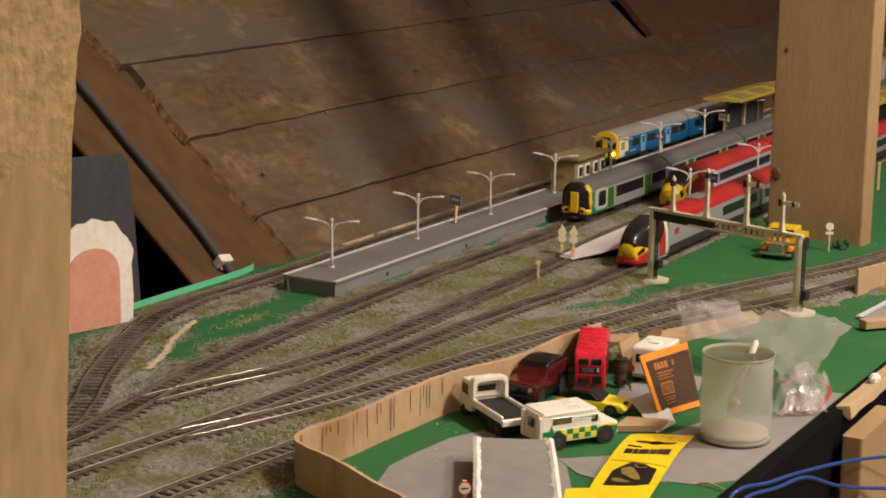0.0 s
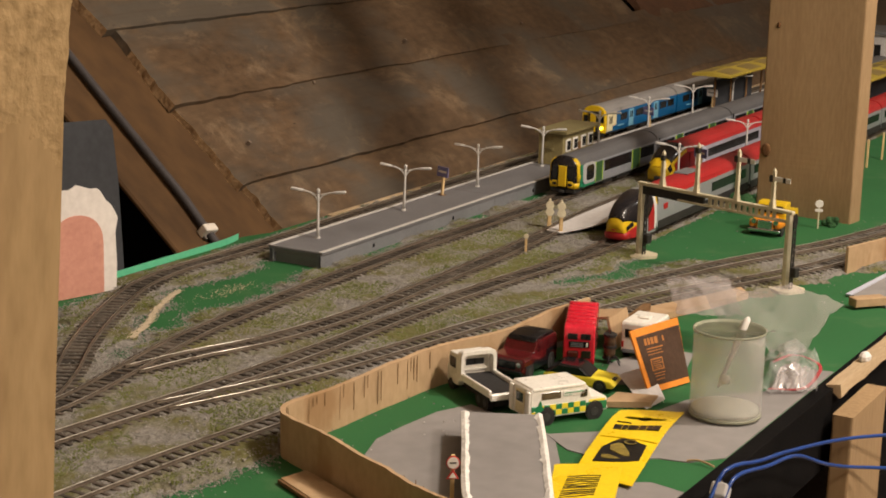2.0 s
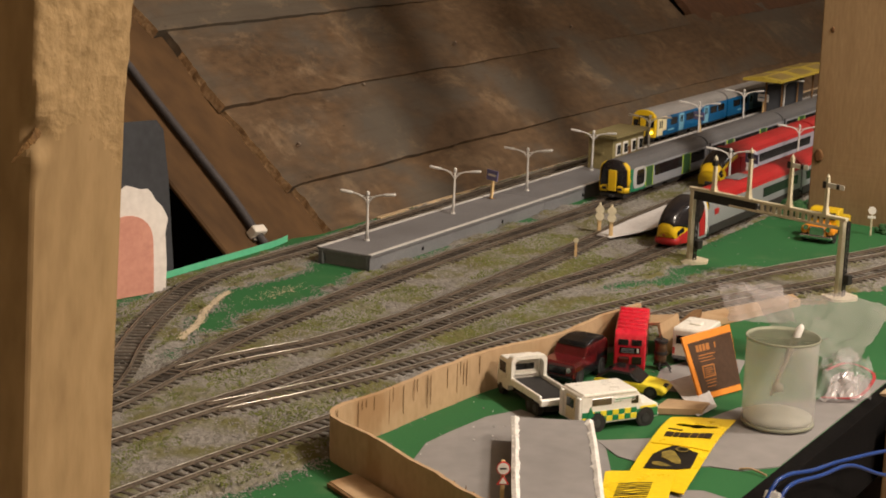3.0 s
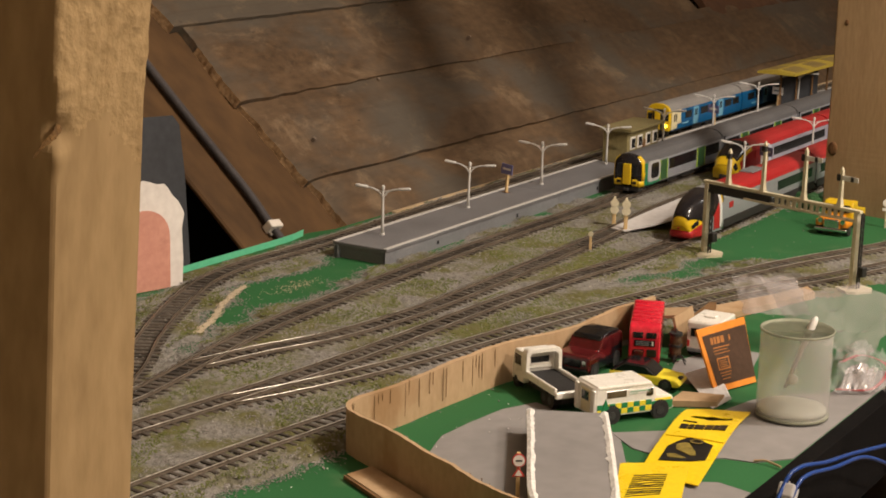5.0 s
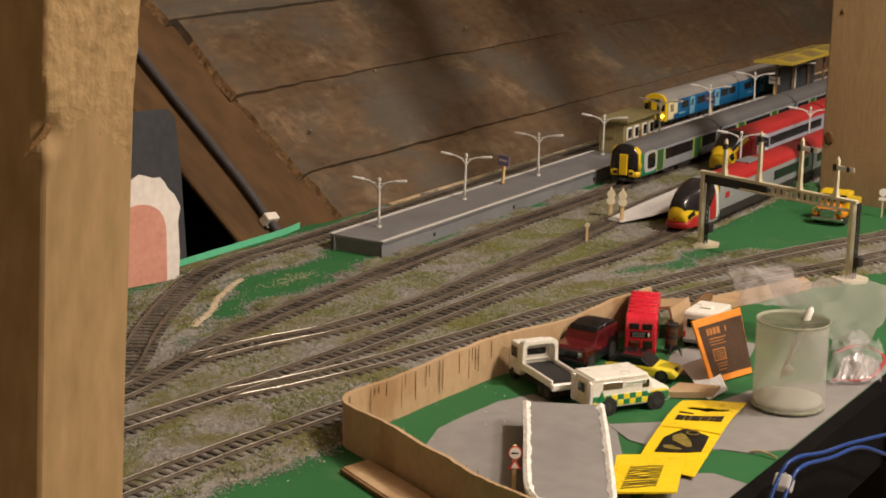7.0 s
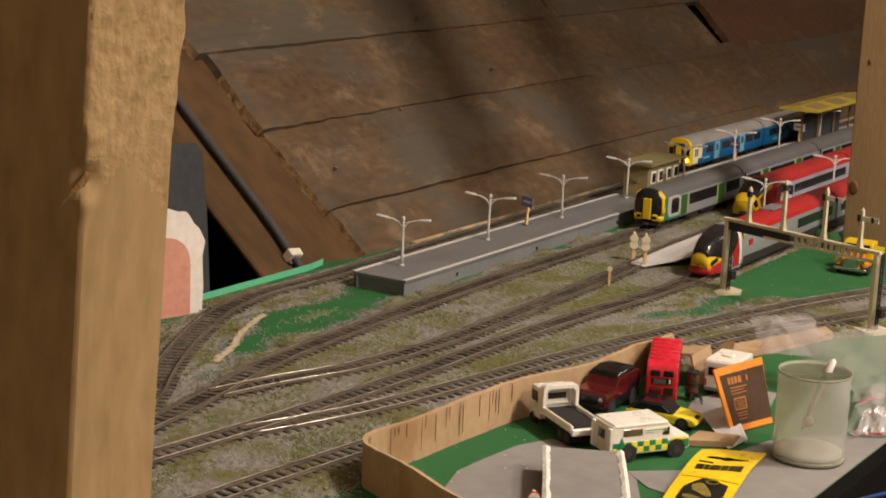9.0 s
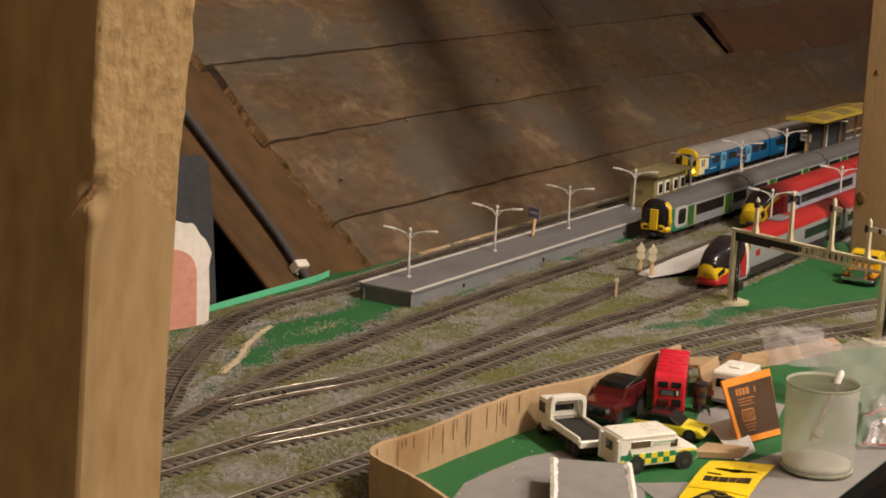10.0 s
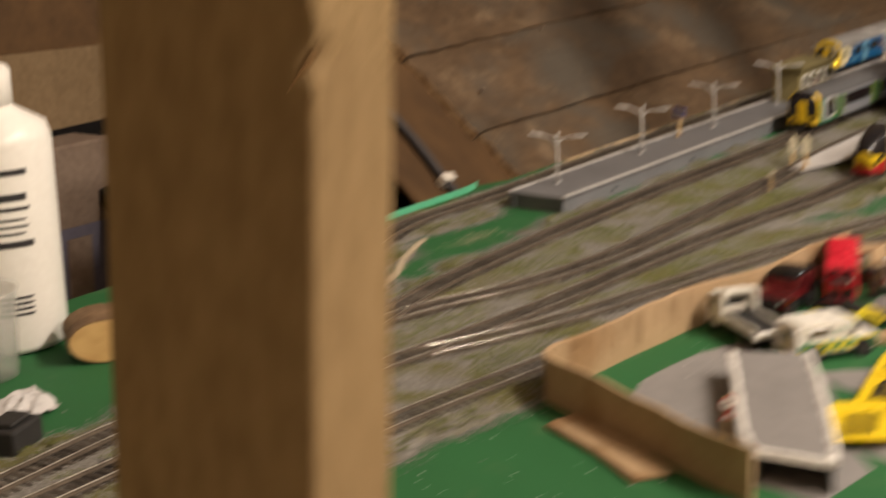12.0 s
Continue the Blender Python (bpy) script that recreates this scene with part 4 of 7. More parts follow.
M_PENDSILVER = paint("train_silver", (0.24, 0.255, 0.265), 0.35)
RAIL_Z = RAIL_TOP

# green and grey electric train at the long platform
gt = thing("green_train", "green and grey model electric train with yellow front", "train", pose(.430, -.037, RAIL_Z - .001))
ends = [(0.006, .226), (.230, .484), (.488, .742), (.746, 1.0), (1.004, 1.26)]
for k, (a, b) in enumerate(ends):
    co = coach(gt, a, b, M_SILVER, M_GREYROOF, "grey coach with dark windows and green doors")
    L = b - a
    doors = [(.0425, .060), (.147, .167)] if k == 0 else [(.059, .079), (.172, .192)]
    wins = [(.0666, .143), (.1706, .2107)] if k == 0 else [(.012, .052), (.086, .166), (.198, .238)]
    panels("window", co, [(a + p, a + q) for p, q in wins], .0190, .0315, M_DARKGLASS)
    panels("door", co, [(a + p, a + q) for p, q in doors], .0095, .0325, M_DOORGREEN)
    for p, q in doors:
        for e in (p - .0016, q):
            panels("door_edge", co, [(a + e, a + e + .0016)], .0095, .0325, M_LIME, .0006)
    panels("sill_line", co, [(a + .03, a + L)], .0086, .0100, M_PLATSIDE, .0002)
    if k:
        part("gangway", boxed(a - .005, a + .001, -.009, .009, .010, .038), M_UNDER, co)
        part("end_pillar", boxed(a + .002, a + .004, -.0188, -.0180, .010, .036), M_DARKGLASS, co)
CAB = ((.0, .72), (.0009, .84), (.0024, .92), (.0045, .97), (.0075, 1.0))


def cab_strip(name, x_from, lo, hi, sd, mat, grow, label=""):
    """A strip that wraps round the cab's corner, between two points of the profile."""
    rings = []
    for x, f in [c for c in CAB if c[0] >= x_from] + [(.0085, 1.0)]:
        skin = [((y + grow) * f, .0085 + (z - .0085) * (.93 + .07 * f)) for y, z in COACH[lo:hi]]
        rings.append([(x - grow, sd * y, z) for y, z in skin] + [(x + .0008, sd * (y - .0016), z) for y, z in reversed(skin)])
    return part(name, loft(rings), mat, gt, label, smooth=True)


cab = part("cab", loft([ring_of([(y * s, .0085 + (z - .0085) * (.93 + .07 * s)) for y, z in COACH], x) for x, s in CAB]), M_TRAINBLACK, gt, "black cab front", smooth=True)
panels("cab_side_green", gt, [(.0062, .0137)], .0095, .0345, M_TRAINGREEN, .0005)
panels("cab_sill_green", gt, [(.0137, .047)], .0087, .0125, M_TRAINGREEN, .0006)
rounded_panel("cab_arch", gt, .0137, .0475, .0115, .0348, .0075, M_ARCHGREY, .0007)
rounded_panel("cab_door_window", gt, .0225, .0425, .0150, .0322, .0040, M_DARKGLASS, .0010)
part("gangway_door", boxed(-.0022, .001, -.0048, .0048, .010, .0335, .0006), M_YELLOW, gt, "yellow gangway door")
for s in (-1, 1):
    part("corner_panel", boxed(-.0010, .003, min(s * .0062, s * .0128), max(s * .0062, s * .0128), .0088, .0165, .0008), M_YELLOW, gt, "yellow lamp panel")
    cab_strip("corner_wrap", .0, 0, 2, s, M_YELLOW, .0006, "yellow corner panel")
    cab_strip("corner_stripe", .0020, 1, 6, s, M_YELLOW, .0006, "yellow corner stripe")
    part("lamp_cluster", boxed(-.0016, .001, min(s * .0072, s * .0122), max(s * .0072, s * .0122), .0112, .0142, .0003), M_DARKGLASS, gt)
    part("windscreen", boxed(-.0008, .001, min(s * .0058, s * .0126), max(s * .0058, s * .0126), .0185, .0335, .0006), M_DARKGLASS, gt)
part("valance", boxed(.001, .020, -.0150, .0150, .0025, .0086, .001), M_UNDER, gt)
part("coupler", boxed(-.004, .004, -.003, .003, .003, .006, .0006), M_UNDER, gt)

# blue railcar behind the platform
bt = thing("blue_train", "blue two-car model railcar with lit yellow front", "train", pose(.805, .098, RAIL_Z))
for k, (a, b) in enumerate(((.002, .244), (.250, .494))):
    co = coach(bt, a, b, M_BLUE, M_PALEROOF, "blue railcar coach with grey roof")
    doors = [(.073, .088), (.159, .175)] if k == 0 else [(.082, .097), (.167, .182)]
    wins = [(.045, .066), (.097, .122), (.125, .149), (.182, .205), (.210, .232)] if k == 0 else [(.020, .045), (.050, .072), (.115, .138), (.142, .160), (.190, .213)]
    panels("door", co, [(a + p, a + q) for p, q in doors], .0095, .0325, M_PALEBLUE)
    panels("door_window", co, [(a + p + .003, a + p + .006) for p, q in doors] + [(a + p + .008, a + p + .011) for p, q in doors], .021, .030, M_DARKGLASS, .0007)
    panels("window", co, [(a + p, a + q) for p, q in wins], .0205, .0300, M_DARKGLASS)
    panels("lettering_bar", co, [(a + .036, a + .056)], .0135, .0155, M_PALEBLUE, .0005)
    if k:
        part("gangway", boxed(a - .008, a + .001, -.009, .009, .010, .038), M_UNDER, co)
panels("cab_side_cream", bt, [(.0025, .032)], .016, .0345, M_CREAMTRAIN, .0005)
panels("cab_side_low", bt, [(.0025, .020)], .010, .016, M_CREAMTRAIN, .0005)
panels("cab_window", bt, [(.009, .012), (.015, .018)], .020, .030, M_DARKGLASS, .0009)
part("front_panel", loft([ring_of([(y * s, .0085 + (z - .0085) * (.9 + .1 * s)) for y, z in COACH], x) for x, s in ((-.0012, .9), (.0022, 1.0))]), M_YELLOW, bt, "yellow end panel")
part("gangway_frame", boxed(-.0035, 0, -.0072, .0072, .0085, .037, .001), M_UNDER, bt)
part("gangway_door", boxed(-.0045, -.002, -.0040, .0040, .0095, .034, .0004), M_YELLOW, bt)
for s in (-1, 1):
    part("windscreen", boxed(-.0018, .001, min(s * .0085, s * .0150), max(s * .0085, s * .0150), .0215, .031, .0006), M_DARKGLASS, bt)
    part("black_buffer_beam", boxed(-.002, .001, min(s * .003, s * .0155), max(s * .003, s * .0155), .0035, .0085), M_UNDER, bt)
M_WHITEGLOW = glow("headlight_white", (0.80, 0.92, 1.0), 14)
M_AMBERGLOW = glow("marker_yellow", (1.0, 0.80, 0.05), 7)
part("headlight", rod((-.0030, .0118, .0150), (-.0012, .0118, .0150), .0022, n=14), M_WHITEGLOW, bt, "lit white headlight")
part("marker_lamp", rod((-.0030, -.0118, .0150), (-.0012, -.0118, .0150), .0020, n=14), M_AMBERGLOW, bt, "lit yellow marker lamp")


# streamlined noses
def nose_surface(length, tip_w, tip_h, w, zb, zt, sharp):
    def at(u, v, grow=0.0):
        """u: 0 at the tip to 1 at the full section. v: -1 to 1 across, 0 the crown."""
        k = u ** sharp
        hw = tip_w + (w - tip_w) * (1 - (1 - u) ** 2.6)
        ht = tip_h + (zt - tip_h) * math.sin(k * math.pi / 2)
        a = math.pi * (v + 1) / 2
        c, s = math.cos(a), math.sin(a)
        soft = (1 - u) ** 1.5
        y = hw * math.copysign(abs(c) ** (.42 + .30 * soft), c)
        z = zb + (ht - zb) * abs(s) ** (.62 + .25 * soft)
        bulge = (1 - abs(v) ** 2) * .0065 * (1 - u)
        d = Vector((0, y, z - (zb + ht) * .45)).normalized() * grow
        return Vector((u * length - bulge - grow * (1 - u), y + d.y, z + d.z))
    return at


def patch_on(surf, u0, u1, v0, v1, grow, nu=14, nv=16):
    """v0 and v1 may be numbers or functions of u."""
    g = lambda v, u: v(u) if callable(v) else v
    bm = bmesh.new()
    top = [[bm.verts.new(surf(u0 + (u1 - u0) * i / nu, g(v0, i / nu) + (g(v1, i / nu) - g(v0, i / nu)) * j / nv, grow)) for j in range(nv + 1)] for i in range(nu + 1)]
    for i in range(nu):
        for j in range(nv):
            bm.faces.new((top[i][j], top[i][j + 1], top[i + 1][j + 1], top[i + 1][j]))
    bmesh.ops.recalc_face_normals(bm, faces=bm.faces)
    ext = bmesh.ops.extrude_face_region(bm, geom=bm.faces[:])
    for v in [e for e in ext["geom"] if isinstance(e, bmesh.types.BMVert)]:
        v.co *= 1.0
        v.co.z -= .0009
        v.co.x += .0006
    bmesh.ops.recalc_face_normals(bm, faces=bm.faces)
    return bm


def nose(train, surf, mat, label):
    rings = [[surf(max(u, .0), -1 + 2 * j / 28) for j in range(29)] for u in [0, .04, .1, .18, .28, .4, .55, .7, .85, 1.0]]
    return part("nose", loft(rings), mat, train, label, smooth=True)


# tilting train: red roof, silver side, black and yellow nose
pt = thing("red_silver_train", "red and silver tilting model train with yellow nose", "train", pose(.252, -.183, RAIL_Z - .002))
ps = nose_surface(.062, .0098, .0150, .0182, .0045, .0445, .46)
nose(pt, ps, M_YELLOW, "yellow streamlined nose")
for s in (-1, 1):
    part("side_panel", patch_on(ps, .34, 1.0, min(s * .66, s * 1.0), max(s * .66, s * 1.0), .0004), M_PENDSILVER, pt, "silver side panel", smooth=True)
part("yellow_mask", patch_on(ps, 0.0, .30, -.84, .84, .0004), M_YELLOW, pt, "yellow nose mask", smooth=True)
part("windscreen", patch_on(ps, .035, .84, lambda q: -.40 - .44 * math.sin(q * 2.9) ** .7, lambda q: .40 + .44 * math.sin(q * 2.9) ** .7, .0008, 22, 24), M_TRAINBLACK, pt, "black wraparound windscreen", smooth=True)
part("red_chin", patch_on(ps, 0.0, .42, -1.0, -.84, .0005), M_TRAINRED, pt, smooth=True)
part("red_chin", patch_on(ps, 0.0, .42, .84, 1.0, .0005), M_TRAINRED, pt, smooth=True)
chin = [(-.0072 * math.cos(a) ** .8, .0128 * math.sin(a)) for a in [radians(-88 + 16 * k) for k in range(12)]]
part("red_bumper", loft([[(x * f + .001, y * f, z) for x, y in chin] + [(.006, .0128, z), (.006, -.0128, z)] for z, f in ((.0032, .82), (.0042, .96), (.0066, 1.0), (.0092, .97), (.0104, .86))]), M_TRAINRED, pt, "red rounded bumper", smooth=True)
part("number_mark", boxed(-.0086, -.0078, -.0012, .0012, .0128, .0142), M_TRAINRED, pt)
for s in (-1, 1):
    part("headlamp", patch_on(ps, .05, .20, min(s * .70, s * .79), max(s * .70, s * .79), .0009, 4, 5), M_TRAINBLACK, pt, smooth=True)
    part("red_flash", patch_on(ps, .62, .84, min(s * .42, s * .99), max(s * .42, s * .99), .0005, 6, 10), M_TRAINRED, pt, smooth=True)
    part("white_flash", patch_on(ps, .84, .93, min(s * .42, s * .99), max(s * .42, s * .99), .0006, 4, 10), M_WHITETRAIN, pt, smooth=True)
part("grey_crown", patch_on(ps, .80, 1.0, -.42, .42, .0006), M_PENDSILVER, pt, smooth=True)
for k, (a, b) in enumerate(((.062, .330), (.335, .600), (.605, .87), (.875, 1.14), (1.145, 1.41))):
    co = coach(pt, a, b, M_PENDSILVER, M_TRAINRED, "silver coach with red roof and black window band")
    panels("window_band", co, [(a + (.150 if k == 0 else .012), b - .012)], .0195, .0295, M_DARKGLASS)
    panels("skirt", co, [(a + .002, b - .002)], .0040, .0125, M_UNDER, .0004)
    if k == 0:
        panels("emblem", co, [(a + .014, a + .024)], .0225, .0285, M_TRAINRED, .0005)
        shell("roof_front", a, a + .024, 3, None, M_PENDSILVER, co, .0005)
        part("roof_vent", boxed(a + .10, a + .135, -.008, .008, .0440, .0458, .0006), M_PLATSIDE, co)

# second red train with a sloping yellow nose
vt = thing("red_train", "red and grey model express train with yellow nose", "train", pose(.565, -.098, RAIL_Z - .002))
vs = nose_surface(.046, .0145, .0215, .0182, .0045, .0445, .8)
nose(vt, vs, M_YELLOW, "yellow sloping nose")
part("red_crown", patch_on(vs, .80, 1.0, -.62, .62, .0004), M_TRAINRED, vt, smooth=True)
for s in (-1, 1):
    part("side_panel", patch_on(vs, .24, 1.0, min(s * .55, s * 1.0), max(s * .55, s * 1.0), .0004), M_TRAINRED, vt, "red side panel", smooth=True)
part("yellow_mask", patch_on(vs, 0.0, .24, -.80, .80, .0004), M_YELLOW, vt, smooth=True)
part("windscreen", patch_on(vs, .18, .82, -.46, .46, .0009), M_TRAINBLACK, vt, "black sloping windscreen", smooth=True)
for s in (-1, 1):
    part("yellow_edge", patch_on(vs, .14, .86, min(s * .46, s * .56), max(s * .46, s * .56), .0012, 10, 4), M_YELLOW, vt, smooth=True)
    part("headlamp", patch_on(vs, .03, .13, min(s * .44, s * .66), max(s * .44, s * .66), .0009, 4, 5), M_TRAINBLACK, vt, smooth=True)
part("coupler_cowl", boxed(-.004, .003, -.006, .006, .0045, .0095, .0015, 2), M_UNDER, vt)
for k, (a, b) in enumerate(((.046, .30), (.305, .565), (.57, .83), (.835, 1.1))):
    co = coach(vt, a, b, M_MAUVE, M_TRAINRED, "grey coach with red roof and dark windows")
    panels("window_band", co, [(a + (.061 if k == 0 else .014), b - .014)], .0195, .0295, M_DARKGLASS)
    panels("lower_stripe", co, [(a + .045, b)], .0095, .0120, M_WHITETRAIN, .0003)
    if k == 0:
        panels("cab_red", co, [(a, a + .017)], .0090, .0342, M_TRAINRED, .0005)
        panels("cab_flash", co, [(a + .017, a + .027)], .0090, .0342, M_WHITETRAIN, .0005)
        panels("door", co, [(a + .036, a + .052)], .010, .033, M_PALEEDGE, .0005)

# ---- the tunnel mouth, tape, rafter fittings ----
M_PORTAL = material("white_tissue_card", (0.56, 0.52, 0.49), (0.70, 0.66, 0.62), 18, 150, 0.9, bump=0.25)
M_PINK = material("pink_brick_paper", (0.44, 0.20, 0.15), (0.56, 0.28, 0.21), 24, 220, 0.9, bump=0.12, stain=(0.38, 0.17, 0.13), stain_scale=30, stain_at=.62)


def arch_outline(w, h, n=14, wav=0.0, seed=1):
    spring = h - w * 1.05
    pts = [(-w, 0), (w, 0), (w, spring * .5), (w * 1.0, spring)]
    for k in range(1, n):
        a = math.pi * k / n
        pts.append((w * math.cos(a), spring + (h - spring) * math.sin(a) ** .8))
    pts += [(-w, spring), (-w, spring * .5)]
    rnd = random.Random(seed)
    return [(x + rnd.uniform(-wav, wav), max(0, y + (rnd.uniform(-wav, wav) if y > 0 else 0))) for x, y in pts]


tm = pose(-.205, .116, 0, 0, 0, -15)
tp = thing("tunnel_portal", "white paper tunnel portal with a pink brick arch", "tunnel portal", tm)
part("surround", slab(arch_outline(.042, .096, 18, .0020, 4), -.0006, .0006, pose(0, 0, 0, 90, 0, 0)), M_PORTAL, tp)
part("bricked_arch", slab(arch_outline(.027, .071), -.0006, .0006, pose(0, -.0014, 0.0005, 90, 0, 0)), M_PINK, tp, "pink brick paper arch")
gc = thing("grey_card", "dark grey card standing behind the tunnel portal", "card", pose(-.205, .150, 0, -3, 1.5, -6))
part("sheet", slab([(-.10, 0), (.092, 0), (.088, .09), (.083, .134), (.075, .143), (-.10, .147)], -.001, .001, pose(0, 0, 0, 90, 0, 0)), M_GREYCARD, gc)
M_MINT = material("mint_tape", (0.10, 0.46, 0.27), (0.15, 0.56, 0.34), 30, 200, 0.45, bump=0.08)
tape_line = smooth_line([(-.150, .1325, .0028), (-.10, .1325, .0030), (-.044, .1320, .0030), (.005, .1315, .0032), (.03, .1310, .0038), (.0536, .1310, .0058)], .006)
tape = part("green_tape", sweep(tape_line, [(-.0002, -.0034), (.0002, -.0034), (.0012, .0034), (.0008, .0034)]), M_MINT)
tagged(tape, "strip of mint green tape along the board's back edge", "tape")
M_PALEWOOD = material("pale_batten", (0.36, 0.26, 0.15), (0.50, 0.38, 0.24), 30, 200, 0.85, stretch=(.4, 3, 3))
tagged(part("batten", boxed(.20, 2.5, .1200, .1262, -.004, .0024, .0006), M_PALEWOOD), "thin pale wooden batten along the board's back edge", "batten")
M_CONDUIT = material("grey_cable", (0.034, 0.030, 0.032), (0.055, 0.05, 0.052), 60, 300, 0.65, bump=0.05)
cable = smooth_line([(x, s, z) for x, s, z in ((.023, -.020, -.002), (.0246, -.005, -.002), (.0263, .0244, -.002), (.0297, .0647, -.001), (.0306, .1135, -.001), (.0318, .1824, -.001), (.0335, .2525, -.001), (.034, .33, -.001), (.033, .5, -.001))], .008)
cd = thing("cable", "thick grey cable clipped down a brown rafter", "cable", roof_m)
part("sheath", sweep(cable, round_ring(.0043, 12)), M_CONDUIT, cd, smooth=True)
M_CLIP = paint("white_clip", (0.66, 0.62, 0.56), 0.5)
cl = part("clip", boxed(-.0085, .0085, -.0045, .0045, -.006, .0062, .0015, 2), M_CLIP, cd, "white plastic cable clip", m=pose(.0257, .0205, -.001, 0, 0, -8))
part("nail", rod((-.005, -.0035, -.004), (-.005, -.0085, -.004), .0021, n=8), M_STEEL, cl)

# ---- the cardboard yard in the foreground ----
tray = thing("cardboard_tray", "cut-down corrugated cardboard wall round the yard", "cardboard")
WALL = [(-.515, -.437), (-.505, -.41), (-.484, -.366), (-.459, -.312), (-.440, -.268), (-.430, -.254), (-.414, -.249), (-.371, -.2535), (-.32, -.2570), (-.26, -.2615), (-.235, -.2655), (-.194, -.279), (-.139, -.2875), (-.101, -.288), (-.052, -.296)]
wl = smooth_line([(x, y, 0) for x, y in WALL], .004)
rings = []
for i, p in enumerate(wl):
    t = (wl[min(i + 1, len(wl) - 1)] - wl[max(i - 1, 0)]).normalized()
    s = Vector((-t.y, t.x, 0))
    w = .0014 * noise.noise((p.x * 30, p.y * 30, 2))
    h = .0305 + .0014 * noise.noise((p.x * 25, p.y * 25, 5)) + .0006 * noise.noise((p.x * 160, p.y * 160, 5))
    rings.append([p + s * (.0016 + w), p + s * (.0018 + w * 1.6) + Vector((0, 0, h)), p + s * (-.0014 + w * 1.6) + Vector((0, 0, h - .0004)), p + s * (-.0016 + w)])
part("wall", loft(rings), M_CARD, tray)
rnd = random.Random(4)
for k in range(30):
    i = min(len(wl) - 4, 54 + int(k * 2.1) + rnd.randrange(-3, 4)) if k < 20 else rnd.randrange(8, 46)
    p = wl[i]
    t = (wl[i + 1] - wl[i - 1]).normalized()
    s = Vector((-t.y, t.x, 0))
    side = -1
    z0 = rnd.uniform(.004, .023)
    z1 = rnd.uniform(.0280, .0305)
    q = p + s * side * .0020
    part("crease", loft([[q + t * a + s * side * b + Vector((0, 0, z)) for a, b in ((-w, 0), (w, 0), (w, .0003), (-w, .0003))] for w, z in ((.0001, z0), (.0002 + .0002 * rnd.random(), (z0 + z1) / 2), (.0002, z1))]), M_CARDDARK, tray)
fl = thing("card_offcut", "flat offcut of brown card lying on green board", "card offcut")
part("sheet", slab([(-.474, -.283), (-.453, -.288), (-.483, -.350), (-.506, -.385), (-.524, -.372), (-.500, -.334)], .001, .0035), M_CARD, fl)
part("torn_edge", slab([(-.4745, -.2835), (-.500, -.3345), (-.5245, -.3725), (-.527, -.371), (-.502, -.333), (-.476, -.282)], .0008, .0030), M_CARDDARK, fl)
fl2 = thing("card_offcut", "small brown card offcut beside the model ambulance", "card offcut")
part("sheet", slab([(-.226, -.387), (-.208, -.416), (-.190, -.414), (-.200, -.386)], .0008, .0052, pose(0, 0, 0, 0, 0, 0)), M_CARD, fl2)
fl3 = thing("card_offcut", "brown card scraps leaning behind the red bus", "card offcut", pose(-.068, -.332, 0, 0, 0, 4))
part("sheet", boxed(-.020, .022, -.001, .001, 0, .026), M_CARD, fl3, m=pose(0, 0, 0, -14, 0, 0))
part("flap", boxed(-.010, .020, .004, .026, .0235, .0255), M_CARD, fl3, m=pose(0, 0, 0, -10, 0, 0))
fl4 = thing("card_offcut", "long torn brown card strip beside the near track", "card offcut")
part("sheet", slab([(-.02, -.318), (.03, -.309), (.10, -.337), (.148, -.352), (.13, -.366), (.06, -.345)], .0006, .0060), M_CARD, fl4)
part("edge_strip", slab([(-.08, -.322), (.02, -.312), (.024, -.317), (-.08, -.330)], .0005, .012), M_CARDDARK, fl4)
fl5 = thing("cardboard_tray", "low brown cardboard wall beside the near track", "cardboard")
part("wall", boxed(0, .22, -.0016, .0016, 0, .026, .0003), M_CARD, fl5, m=pose(.278, -.409, 0, 0, 0, -16))

# painted roads
rd = thing("yard_road", "grey painted road patches inside the cardboard yard", "road", kind="structure")
part("patch", slab([(-.400, -.298), (-.372, -.289), (-.34, -.290), (-.300, -.294), (-.272, -.306), (-.29, -.36), (-.30, -.385), (-.36, -.42), (-.40, -.44), (-.44, -.475), (-.50, -.470), (-.492, -.43), (-.47, -.38), (-.44, -.325), (-.42, -.305)], -.0006, .0005), M_ROAD, rd)
part("patch", slab([(-.30, -.379), (-.273, -.409), (-.262, -.416), (-.22, -.420), (-.176, -.430), (-.150, -.445), (-.125, -.470), (-.05, -.478), (-.045, -.4982), (-.15, -.4982), (-.245, -.4982), (-.276, -.4982), (-.298, -.480), (-.302, -.461), (-.325, -.435), (-.320, -.404)], -.0006, .0008), M_ROAD, rd)
part("patch", slab([(-.17, -.36), (-.12, -.345), (-.06, -.36), (-.06, -.39), (-.12, -.405), (-.165, -.385)], -.0006, .0005), M_ROAD, rd)
part("patch", slab([(-.415, -.455), (-.36, -.450), (-.345, -.475), (-.35, -.4985), (-.43, -.4985)], -.0006, .0005), M_ROAD, rd)

